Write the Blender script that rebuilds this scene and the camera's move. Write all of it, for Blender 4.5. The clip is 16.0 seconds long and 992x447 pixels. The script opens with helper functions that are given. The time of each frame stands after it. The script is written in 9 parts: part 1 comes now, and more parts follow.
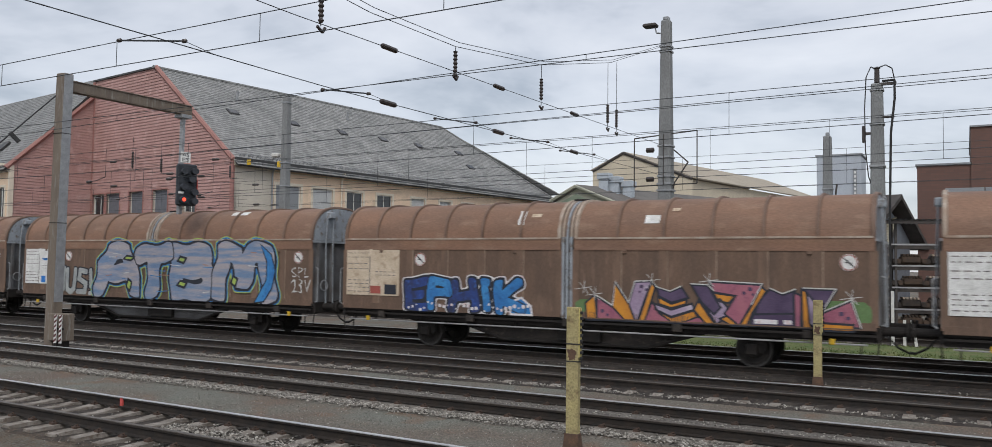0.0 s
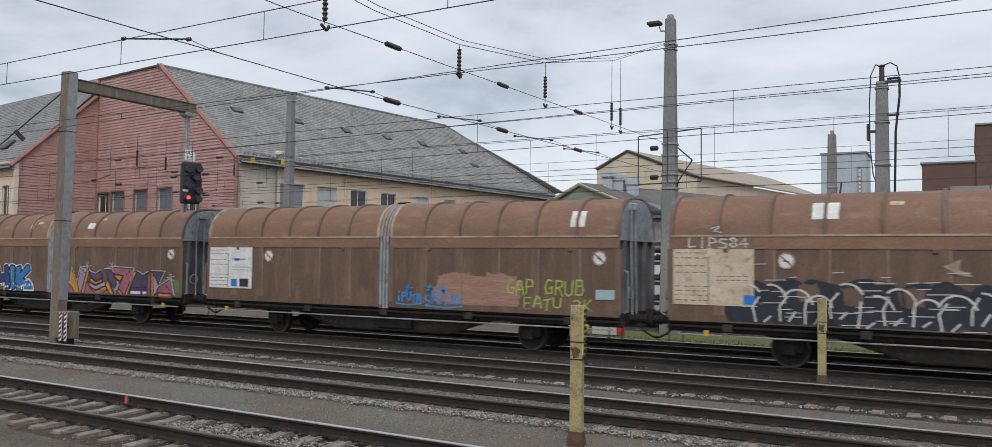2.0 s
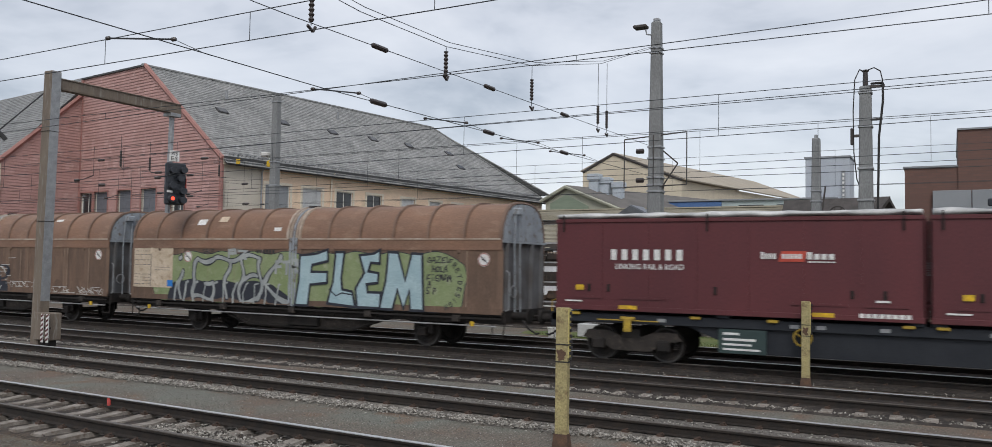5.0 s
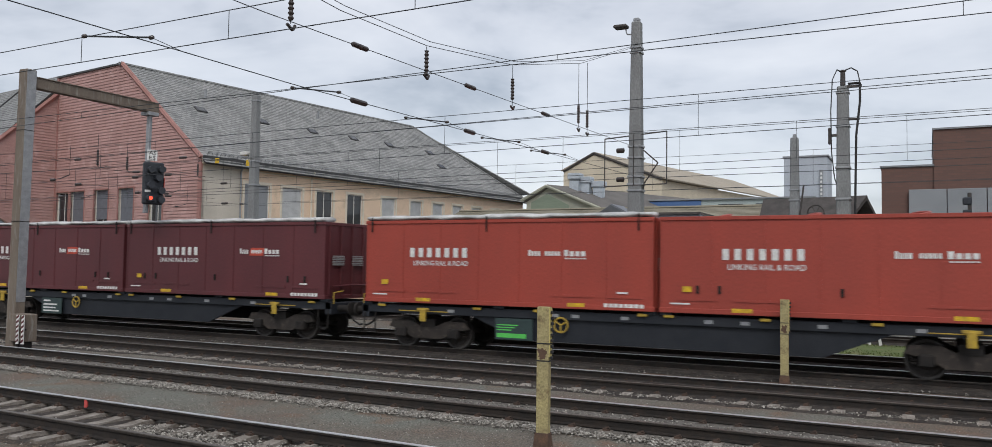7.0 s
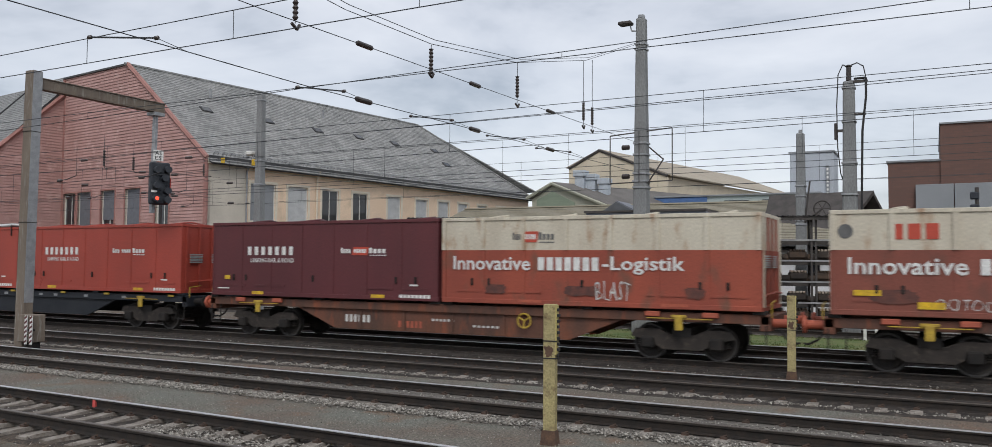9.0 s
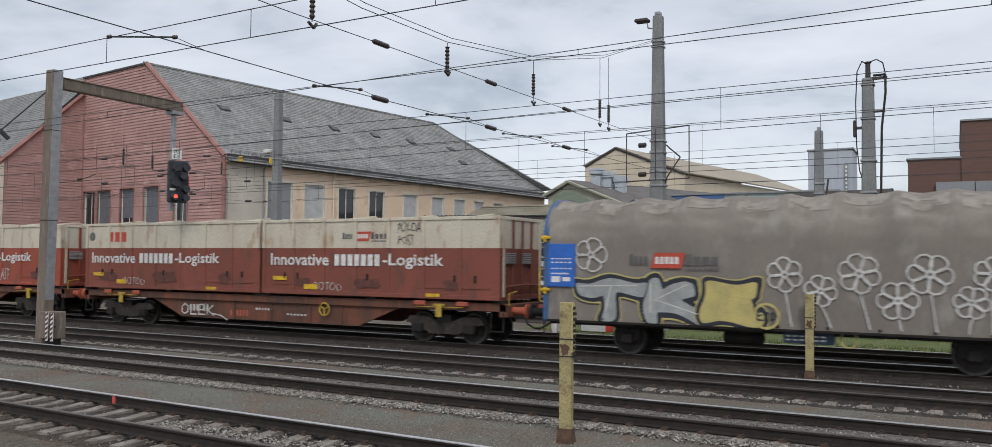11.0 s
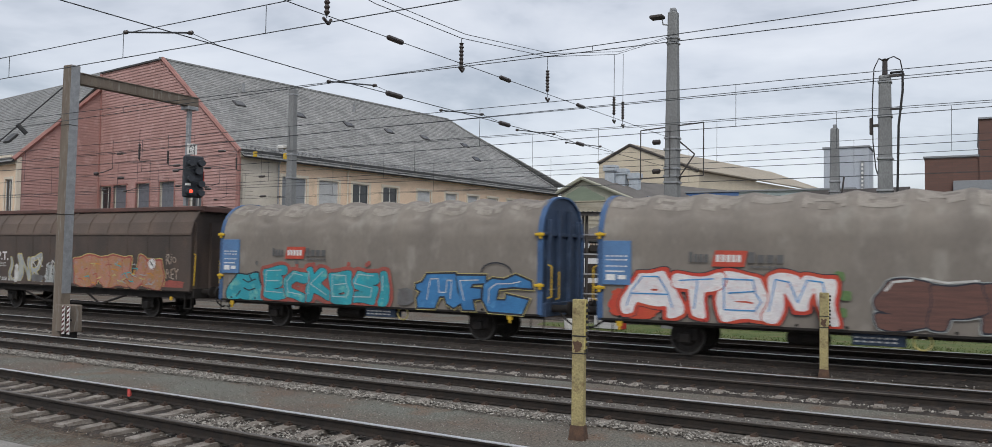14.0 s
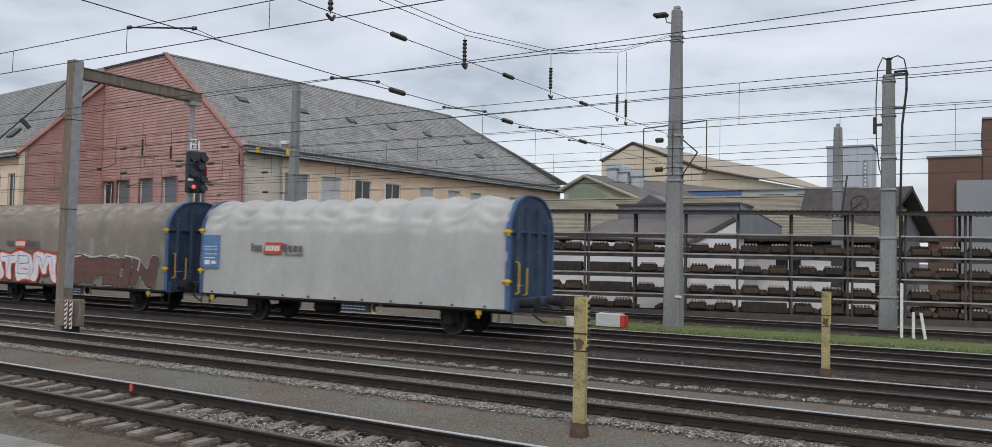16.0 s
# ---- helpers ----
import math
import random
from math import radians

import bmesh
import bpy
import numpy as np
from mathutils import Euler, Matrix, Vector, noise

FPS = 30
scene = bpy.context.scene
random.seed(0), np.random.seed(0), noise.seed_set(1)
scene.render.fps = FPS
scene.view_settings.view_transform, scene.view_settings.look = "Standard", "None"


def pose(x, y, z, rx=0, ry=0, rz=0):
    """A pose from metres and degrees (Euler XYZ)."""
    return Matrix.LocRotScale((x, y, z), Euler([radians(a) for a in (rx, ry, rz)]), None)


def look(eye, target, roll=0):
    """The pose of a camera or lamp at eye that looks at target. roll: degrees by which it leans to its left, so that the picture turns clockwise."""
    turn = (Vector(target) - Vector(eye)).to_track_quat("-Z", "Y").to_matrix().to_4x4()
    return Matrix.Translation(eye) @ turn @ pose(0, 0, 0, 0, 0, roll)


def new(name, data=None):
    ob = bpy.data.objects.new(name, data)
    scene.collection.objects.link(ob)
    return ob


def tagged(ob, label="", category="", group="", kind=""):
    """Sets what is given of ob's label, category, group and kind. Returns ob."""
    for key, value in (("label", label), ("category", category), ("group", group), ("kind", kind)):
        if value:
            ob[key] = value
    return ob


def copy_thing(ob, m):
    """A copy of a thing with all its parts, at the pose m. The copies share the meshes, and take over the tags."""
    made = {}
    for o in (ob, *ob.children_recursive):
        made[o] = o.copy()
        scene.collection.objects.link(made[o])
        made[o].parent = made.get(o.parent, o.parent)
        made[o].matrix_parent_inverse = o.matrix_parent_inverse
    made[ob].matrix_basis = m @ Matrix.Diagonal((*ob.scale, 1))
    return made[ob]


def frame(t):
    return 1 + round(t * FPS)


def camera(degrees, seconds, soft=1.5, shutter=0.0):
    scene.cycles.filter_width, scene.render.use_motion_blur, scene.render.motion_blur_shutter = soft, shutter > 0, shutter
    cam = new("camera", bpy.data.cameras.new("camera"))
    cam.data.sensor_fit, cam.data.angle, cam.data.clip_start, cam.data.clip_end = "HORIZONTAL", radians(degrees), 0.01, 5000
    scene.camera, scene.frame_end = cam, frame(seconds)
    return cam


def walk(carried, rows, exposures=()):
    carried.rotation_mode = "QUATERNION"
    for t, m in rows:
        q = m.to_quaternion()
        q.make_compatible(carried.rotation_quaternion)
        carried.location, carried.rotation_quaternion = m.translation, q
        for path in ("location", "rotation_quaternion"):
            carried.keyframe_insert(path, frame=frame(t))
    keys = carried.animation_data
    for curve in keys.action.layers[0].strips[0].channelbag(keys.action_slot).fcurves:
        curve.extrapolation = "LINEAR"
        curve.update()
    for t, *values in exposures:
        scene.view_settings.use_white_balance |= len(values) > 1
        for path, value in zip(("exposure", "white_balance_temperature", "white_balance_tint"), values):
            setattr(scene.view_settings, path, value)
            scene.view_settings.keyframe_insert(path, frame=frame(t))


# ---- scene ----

# camera: a phone held almost still beside the first track; heading to the left of the track's normal, tilt up, lean (degrees)
EYE = (0.0, 0.0, 2.481)
TURNS = [
    (0.0, 29.053, 2.845, 0.754),
    (0.5, 29.089, 2.820, 0.788),
    (1.0, 29.128, 2.784, 0.796),
    (1.5, 29.205, 2.748, 0.819),
    (2.0, 29.312, 2.709, 0.787),
    (2.5, 29.451, 2.683, 0.839),
    (3.0, 29.415, 2.676, 0.877),
    (3.5, 29.382, 2.691, 0.882),
    (4.0, 29.223, 2.738, 0.847),
    (6.5, 27.129, 2.954, 0.975),
    (7.0, 27.080, 2.852, 0.797),
    (7.5, 27.111, 2.797, 0.712),
    (8.0, 27.150, 2.738, 0.575),
    (8.5, 27.226, 2.736, 0.550),
    (9.0, 27.462, 2.701, 0.438),
    (11.5, 28.802, 2.505, 0.566),
    (12.0, 29.020, 2.452, 0.617),
    (12.5, 29.158, 2.427, 0.698),
    (13.0, 29.250, 2.402, 0.836),
    (13.5, 29.310, 2.313, 0.776),
    (14.0, 29.448, 2.300, 0.836),
    (14.5, 29.494, 2.226, 0.828),
    (15.0, 29.523, 2.152, 0.773),
    (15.5, 29.536, 2.111, 0.843),
    (16.0, 29.601, 2.104, 1.174)]


def aim(heading, tilt, lean):
    a, b = radians(heading), radians(tilt)
    way = Vector((-math.sin(a) * math.cos(b), math.cos(a) * math.cos(b), math.sin(b)))
    return look(EYE, Vector(EYE) + way * 10, lean)


cam = camera(60.77, 16.0, soft=0.8, shutter=0.2)
walk(cam, [(t, aim(a, b, c)) for t, a, b, c in TURNS])

# how far the train has gone to the left (metres)
RUN = [(0.0, 0.00), (0.5, 5.79), (1.0, 11.56), (1.5, 17.38), (2.0, 23.35), (2.5, 29.41), (3.0, 35.46), (3.5, 41.60), (4.0, 47.76), (6.5, 79.55), (7.0, 86.12), (7.5, 92.75), (8.0, 99.38), (8.5, 105.98), (9.0, 112.66), (11.5, 147.27), (12.0, 154.47), (12.5, 161.68), (13.0, 169.05), (13.5, 176.41), (14.0, 183.81), (14.5, 191.19), (15.0, 198.64), (15.5, 206.26), (16.0, 213.87)]
Y1, Y2, Y3, Y4, Y5, Y6 = 9.30, 14.10, 18.56, 22.83, 26.45, 35.2

# ---- sky and light: a bright overcast day ----
def make_sky():
    w = bpy.data.worlds.new("sky")
    scene.world, w.use_nodes = w, True
    n, l = w.node_tree.nodes, w.node_tree.links
    bg = n["Background"]
    sky = n.new("ShaderNodeTexSky")
    sky.sky_type, sky.sun_disc, sky.sun_elevation, sky.sun_rotation = "NISHITA", False, radians(48), radians(152)
    co, mp, n1, n2 = n.new("ShaderNodeTexCoord"), n.new("ShaderNodeMapping"), n.new("ShaderNodeTexNoise"), n.new("ShaderNodeTexNoise")
    mp.inputs["Scale"].default_value = (1.0, 1.0, 2.6)
    n1.inputs["Scale"].default_value, n1.inputs["Detail"].default_value, n1.inputs["Roughness"].default_value = 2.6, 6, 0.55
    n1.inputs["Distortion"].default_value = 0.4
    n2.inputs["Scale"].default_value, n2.inputs["Detail"].default_value = 7.0, 4
    ramp = n.new("ShaderNodeValToRGB")
    e = ramp.color_ramp.elements
    e[0].position, e[0].color = 0.34, (0.27, 0.295, 0.335, 1)
    e[1].position, e[1].color = 0.66, (0.70, 0.705, 0.73, 1)
    mid = ramp.color_ramp.elements.new(0.48)
    mid.color = (0.53, 0.545, 0.585, 1)
    mixf = n.new("ShaderNodeMix")
    mixf.inputs[0].default_value = 0.3
    dim = n.new("ShaderNodeVectorMath")
    dim.operation = "SCALE"
    dim.inputs["Scale"].default_value = 0.03
    add = n.new("ShaderNodeVectorMath")
    l.new(co.outputs["Generated"], mp.inputs["Vector"])
    l.new(mp.outputs[0], n1.inputs["Vector"]), l.new(mp.outputs[0], n2.inputs["Vector"])
    l.new(n1.outputs["Fac"], mixf.inputs[2]), l.new(n2.outputs["Fac"], mixf.inputs[3])
    l.new(mixf.outputs[0], ramp.inputs["Fac"])
    l.new(sky.outputs[0], dim.inputs[0])
    l.new(dim.outputs[0], add.inputs[0]), l.new(ramp.outputs[0], add.inputs[1])
    l.new(add.outputs[0], bg.inputs["Color"])
    bg.inputs["Strength"].default_value = 0.95


make_sky()
sun_data = bpy.data.lights.new("sun", "SUN")
sun_data.energy, sun_data.angle, sun_data.color = 1.5, radians(25), (1.0, 0.97, 0.93)
sun = new("sun", sun_data)
sun.rotation_euler = (radians(42), 0, radians(28))
scene.view_settings.exposure = 0.17


# ---- materials ----
def mat(name, c1, c2=None, scale=3.0, rough=0.75, metal=0.0, bump=0.15, fine=40.0, stretch=(1, 1, 1), c3=None, lo=0.35, hi=0.65, rand=0.0, spec=0.4, grain=1.0):
    """Two colours mixed by a coarse noise, a third one in patches, a fine grain and a fine relief."""
    m = bpy.data.materials.new(name)
    m.use_nodes = True
    n, l = m.node_tree.nodes, m.node_tree.links
    b = n["Principled BSDF"]
    b.inputs["Roughness"].default_value, b.inputs["Metallic"].default_value = rough, metal
    b.inputs["Specular IOR Level"].default_value = spec
    c2 = c2 or tuple(v * 0.72 for v in c1)
    co, mp = n.new("ShaderNodeTexCoord"), n.new("ShaderNodeMapping")
    mp.inputs["Scale"].default_value = stretch
    l.new(co.outputs["Object"], mp.inputs["Vector"])
    vec = mp.outputs[0]
    if rand:
        inf, va = n.new("ShaderNodeObjectInfo"), n.new("ShaderNodeVectorMath")
        sc = n.new("ShaderNodeMath")
        sc.operation = "MULTIPLY"
        sc.inputs[1].default_value = 50.0
        l.new(inf.outputs["Random"], sc.inputs[0])
        l.new(vec, va.inputs[0]), l.new(sc.outputs[0], va.inputs[1])
        vec = va.outputs[0]
    def noisy(s, detail, a, z):
        t, r = n.new("ShaderNodeTexNoise"), n.new("ShaderNodeMapRange")
        t.inputs["Scale"].default_value, t.inputs["Detail"].default_value = s, detail
        r.inputs["From Min"].default_value, r.inputs["From Max"].default_value = a, z
        l.new(vec, t.inputs["Vector"]), l.new(t.outputs["Fac"], r.inputs["Value"])
        return t, r
    t1, r1 = noisy(scale, 5, lo, hi)
    mx = n.new("ShaderNodeMix")
    mx.data_type = "RGBA"
    mx.inputs["A"].default_value, mx.inputs["B"].default_value = (*c1, 1), (*c2, 1)
    l.new(r1.outputs[0], mx.inputs["Factor"])
    out = mx.outputs["Result"]
    if c3:
        t3, r3 = noisy(scale * 2.7, 6, 0.55, 0.72)
        m3 = n.new("ShaderNodeMix")
        m3.data_type = "RGBA"
        m3.inputs["B"].default_value = (*c3, 1)
        l.new(out, m3.inputs["A"]), l.new(r3.outputs[0], m3.inputs["Factor"])
        out = m3.outputs["Result"]
    tf, rf = noisy(fine, 3, 0.3, 0.7)
    rf.inputs["To Min"].default_value, rf.inputs["To Max"].default_value = 1 - 0.22 * grain, 1 + 0.15 * grain
    mf = n.new("ShaderNodeMix")
    mf.data_type, mf.blend_type = "RGBA", "MULTIPLY"
    mf.inputs["Factor"].default_value = 1.0
    l.new(out, mf.inputs["A"]), l.new(rf.outputs[0], mf.inputs["B"])
    l.new(mf.outputs["Result"], b.inputs["Base Color"])
    if bump:
        bp = n.new("ShaderNodeBump")
        bp.inputs["Strength"].default_value, bp.inputs["Distance"].default_value = bump, 0.02
        l.new(tf.outputs["Fac"], bp.inputs["Height"]), l.new(bp.outputs[0], b.inputs["Normal"])
    return m


def tiled(name, c1, c2, gap, w, h, rough=0.8, dirt=(0.05, 0.05, 0.05), mortar=0.012):
    """Courses of slates, tiles or bricks in the object's own x and y, with stains."""
    m = mat(name, c1, c2, 0.5, rough, c3=dirt)
    n, l = m.node_tree.nodes, m.node_tree.links
    b = n["Principled BSDF"]
    br, co = n.new("ShaderNodeTexBrick"), n.new("ShaderNodeTexCoord")
    br.inputs["Color1"].default_value, br.inputs["Color2"].default_value = (*c1, 1), (*c2, 1)
    br.inputs["Mortar"].default_value = (*gap, 1)
    br.inputs["Scale"].default_value, br.inputs["Brick Width"].default_value, br.inputs["Row Height"].default_value = 1.0, w, h
    br.inputs["Mortar Size"].default_value = mortar
    l.new(co.outputs["Object"], br.inputs["Vector"])
    old = b.inputs["Base Color"].links[0].from_socket
    mx = n.new("ShaderNodeMix")
    mx.data_type = "RGBA"
    mx.inputs["Factor"].default_value = 0.62
    l.new(old, mx.inputs["A"]), l.new(br.outputs["Color"], mx.inputs["B"])
    l.new(mx.outputs["Result"], b.inputs["Base Color"])
    return m


def glow(name, c, s):
    m = mat(name, c, c, bump=0)
    b = m.node_tree.nodes["Principled BSDF"]
    b.inputs["Emission Color"].default_value, b.inputs["Emission Strength"].default_value = (*c, 1), s
    return m


GRAVEL = mat("gravel_ground", (0.150, 0.153, 0.130), (0.135, 0.104, 0.082), 0.45, 0.95, 0, 0.9, 26, c3=(0.165, 0.108, 0.074), grain=2.6)
BALLAST = mat("ballast", (0.062, 0.050, 0.041), (0.026, 0.021, 0.018), 5, 0.95, 0, 0.9, 24)
BALLASTGREY = mat("grey_ballast", (0.15, 0.138, 0.122), (0.075, 0.066, 0.058), 7, 0.95, 0, 0.9, 30, c3=(0.22, 0.20, 0.18))
# dark stone, deepened by the shade under the train put into its colour
BALLASTDARK = mat("dark_ballast_with_train_shade", (0.052, 0.044, 0.038), (0.022, 0.018, 0.016), 4, 0.95, 0, 0.9, 26, c3=(0.085, 0.068, 0.055))
STRAW = mat("dry_straw", (0.155, 0.118, 0.085), (0.085, 0.062, 0.046), 3, 0.9, bump=0)
STONE = mat("stone", (0.42, 0.40, 0.36), (0.16, 0.143, 0.122), 9, 0.9, rand=1)
SLEEPER = mat("sleeper_concrete", (0.29, 0.262, 0.232), (0.14, 0.12, 0.10), 3.5, 0.9, 0, 0.4, 45, c3=(0.13, 0.10, 0.08), rand=1)
RAILSIDE = mat("rusty_rail", (0.017, 0.0145, 0.013), (0.03, 0.022, 0.017), 6, 0.85)
RAILTOP = mat("polished_rail", (0.86, 0.86, 0.87), (0.72, 0.73, 0.75), 4, 0.42, 0.9, 0.05, stretch=(0.2, 4, 1))
# near rail heads: the missing sky glint is put into a darker colour
RAILNOGLINT = mat("rail_head_without_glint", (0.16, 0.145, 0.13), (0.10, 0.085, 0.075), 4, 0.5, 0.5, 0.05, stretch=(0.2, 4, 1))
CLIP = mat("rusty_clip", (0.05, 0.037, 0.03), (0.09, 0.055, 0.04), 9, 0.9)
GRASS = mat("grass", (0.075, 0.115, 0.032), (0.125, 0.145, 0.05), 1.2, 0.95, c3=(0.16, 0.14, 0.075), fine=60)
CONCRETE = mat("concrete", (0.255, 0.265, 0.265), (0.185, 0.19, 0.192), 1.3, 0.9, 0, 0.35, 30, stretch=(1, 1, 0.35))
PLATFORM = mat("platform_slab", (0.28, 0.27, 0.25), (0.20, 0.19, 0.175), 2.5, 0.9)
YELLOW = mat("yellow_post_paint", (0.38, 0.32, 0.15), (0.30, 0.255, 0.13), 3.5, 0.75, c3=(0.19, 0.14, 0.07), grain=1.4)
YELLOWLEVER = mat("yellow_lever_paint", (0.48, 0.33, 0.04), (0.33, 0.22, 0.04), 5, 0.6)
YELLOWB = mat("bright_yellow_paint", (0.72, 0.46, 0.02), (0.5, 0.32, 0.03), 6, 0.5)
RUSTFOOT = mat("rusty_foot", (0.12, 0.07, 0.045), (0.07, 0.045, 0.035), 8, 0.9)
BLACK = mat("black_rubber", (0.018, 0.018, 0.02), (0.03, 0.028, 0.027), 6, 0.7)
WIRE = mat("catenary_wire", (0.045, 0.05, 0.055), (0.06, 0.065, 0.07), 4, 0.6, 0.4, 0)
PORCELAIN = mat("insulator_brown", (0.04, 0.032, 0.03), (0.055, 0.045, 0.042), 9, 0.3)
MASTBROWN = mat("weathered_steel_mast", (0.20, 0.165, 0.13), (0.155, 0.125, 0.10), 1.5, 0.75, 0.1, 0.15, c3=(0.27, 0.25, 0.22), stretch=(3, 3, 0.5))
GALV = mat("galvanised_steel", (0.36, 0.37, 0.38), (0.27, 0.28, 0.29), 5, 0.5, 0.4)
SIGNALBLACK = mat("signal_black", (0.022, 0.026, 0.034), (0.035, 0.04, 0.048), 5, 0.6)
REDMARK = mat("red_rail_mark", (0.60, 0.10, 0.09), (0.5, 0.07, 0.06), 9, 0.7, bump=0)
WHITE = mat("white_paint", (0.74, 0.74, 0.72), (0.6, 0.6, 0.58), 5, 0.6)
REDPAINT = mat("red_paint", (0.55, 0.05, 0.035), (0.42, 0.04, 0.03), 5, 0.55)
# upper sheet and band in a lighter brown than the lower wall
HABROOF = mat("brown_lighter", (0.235, 0.132, 0.086), (0.185, 0.110, 0.076), 0.9, 0.62, 0, 0.12, 30, stretch=(0.5, 1, 1.6), c3=(0.26, 0.165, 0.115))
HABSIDE = mat("brown_darker", (0.158, 0.099, 0.068), (0.112, 0.074, 0.054), 0.8, 0.7, 0, 0.12, 30, stretch=(2.2, 1, 0.5), c3=(0.19, 0.122, 0.086))
HABTRIM = mat("dusty_trim", (0.42, 0.36, 0.30), (0.30, 0.22, 0.165), 3, 0.7)
HABRIB = mat("brown_rib_paint", (0.20, 0.130, 0.095), (0.135, 0.085, 0.062), 1.6, 0.6)
HABEDGE = mat("pale_post_edge", (0.31, 0.225, 0.17), (0.17, 0.115, 0.085), 2.5, 0.7)
HABPOST = mat("brown_post_paint", (0.190, 0.120, 0.083), (0.135, 0.088, 0.063), 1.3, 0.7, stretch=(3, 1, 0.8))
PLATEGREEN = mat("dark_green_plate", (0.035, 0.06, 0.058), (0.03, 0.05, 0.05), 3, 0.5)
HABGREY = mat("grey_blue_steel", (0.32, 0.35, 0.38), (0.235, 0.255, 0.28), 2, 0.55, c3=(0.15, 0.12, 0.10))
HABEND = mat("sooty_end_wall", (0.105, 0.098, 0.095), (0.16, 0.165, 0.175), 1.4, 0.7)
UNDERDUST_SHADE = mat("dusty_underframe_and_gap_shade", (0.045, 0.037, 0.032), (0.022, 0.019, 0.017), 2.5, 0.85, c3=(0.075, 0.06, 0.05))
GREYTRUSS = mat("grey_truss_paint", (0.125, 0.125, 0.13), (0.07, 0.068, 0.068), 1.5, 0.7)
UNDER = mat("sooty_underframe", (0.011, 0.010, 0.0095), (0.022, 0.018, 0.016), 3, 0.85)
WHEEL = mat("wheel_steel", (0.022, 0.02, 0.019), (0.04, 0.034, 0.03), 5, 0.75, 0.2)
TREAD = mat("wheel_tread", (0.075, 0.07, 0.066), (0.045, 0.042, 0.04), 6, 0.5, 0.5)
CREAM = mat("cream_panel", (0.62, 0.52, 0.40), (0.50, 0.40, 0.29), 2, 0.7, c3=(0.36, 0.26, 0.18))
BROWN2 = mat("dark_brown_paint", (0.088, 0.066, 0.055), (0.062, 0.05, 0.044), 0.8, 0.72, c3=(0.105, 0.074, 0.058), stretch=(1, 1, 0.6))
BROWN2R = mat("dark_brown_roof", (0.135, 0.098, 0.078), (0.10, 0.077, 0.064), 0.9, 0.7)
BROWNBEAM = mat("brown_roof_beam", (0.13, 0.062, 0.05), (0.09, 0.05, 0.042), 1.5, 0.6)
TARP = mat("grey_brown_tarpaulin", (0.225, 0.20, 0.172), (0.18, 0.16, 0.14), 0.7, 0.8, 0, 0.05, 9, c3=(0.265, 0.245, 0.215), stretch=(1, 1, 0.6), grain=0.3)
TARPW = mat("white_tarpaulin", (0.44, 0.445, 0.435), (0.36, 0.365, 0.36), 0.7, 0.75, 0, 0.04, 6, stretch=(1, 1, 0.6), grain=0.25)
TARPTOP = mat("bleached_tarpaulin", (0.30, 0.275, 0.24), (0.235, 0.21, 0.182), 5, 0.8)
BLUE = mat("blue_end_paint", (0.042, 0.07, 0.128), (0.03, 0.048, 0.085), 1.5, 0.6, c3=(0.065, 0.095, 0.15))
BLUERIM = mat("bright_blue_rim", (0.06, 0.13, 0.27), (0.045, 0.095, 0.20), 2, 0.55)
SOOT = mat("soot", (0.15, 0.055, 0.042), (0.085, 0.042, 0.036), 5, 0.8)
BLUEPANEL = mat("blue_data_panel", (0.10, 0.22, 0.42), (0.09, 0.18, 0.34), 2, 0.5)
BLUEPANELB = mat("vivid_blue_data_panel", (0.03, 0.15, 0.55), (0.03, 0.12, 0.45), 2, 0.5)
MAROON = mat("maroon_container_paint", (0.115, 0.028, 0.032), (0.09, 0.024, 0.028), 0.7, 0.5, 0, 0.06, stretch=(1, 1, 0.4))
CRED = mat("red_container_paint", (0.36, 0.058, 0.038), (0.30, 0.052, 0.036), 0.7, 0.5, 0, 0.06, stretch=(1, 1, 0.4))
CREDOLD = mat("faded_red_container_paint", (0.34, 0.078, 0.045), (0.26, 0.062, 0.04), 0.9, 0.65, c3=(0.17, 0.075, 0.05), stretch=(1, 1, 0.5))
CREDBROWN = mat("rusty_red_container_paint", (0.235, 0.072, 0.05), (0.185, 0.06, 0.042), 0.9, 0.65, c3=(0.14, 0.062, 0.045), stretch=(1, 1, 0.5))
IVORY = mat("dirty_ivory_paint", (0.60, 0.56, 0.46), (0.50, 0.45, 0.36), 1.0, 0.65, c3=(0.36, 0.23, 0.14), stretch=(1, 1, 0.4))
SGNSBLUE = mat("dark_blue_frame_paint", (0.011, 0.014, 0.02), (0.018, 0.021, 0.027), 2, 0.6)
SGNSRED = mat("rusty_orange_frame_paint", (0.155, 0.062, 0.038), (0.080, 0.045, 0.034), 1.0, 0.75, c3=(0.22, 0.07, 0.035), stretch=(1.6, 1, 0.4))
CORALRED = mat("coral_buffer_paint", (0.45, 0.11, 0.06), (0.35, 0.09, 0.055), 4, 0.6)
FILM = mat("rolled_white_cover", (0.58, 0.58, 0.57), (0.36, 0.36, 0.36), 2.5, 0.6)
REDWALL = mat("red_siding", (0.435, 0.262, 0.238), (0.375, 0.222, 0.20), 0.5, 0.75, 0, 0.1, 20, c3=(0.50, 0.33, 0.30))
REDTRIM = mat("red_trim", (0.36, 0.185, 0.160), (0.30, 0.15, 0.13), 1, 0.7)
OCHRE = mat("ochre_plaster", (0.76, 0.585, 0.43), (0.70, 0.53, 0.39), 0.35, 0.9, 0, 0.12, 22, c3=(0.60, 0.47, 0.34))
GREYPLASTER = mat("grey_plaster", (0.60, 0.55, 0.47), (0.49, 0.45, 0.385), 0.5, 0.9)
PALETRIM = mat("pale_window_surround", (0.70, 0.63, 0.52), (0.62, 0.56, 0.46), 1.5, 0.8)
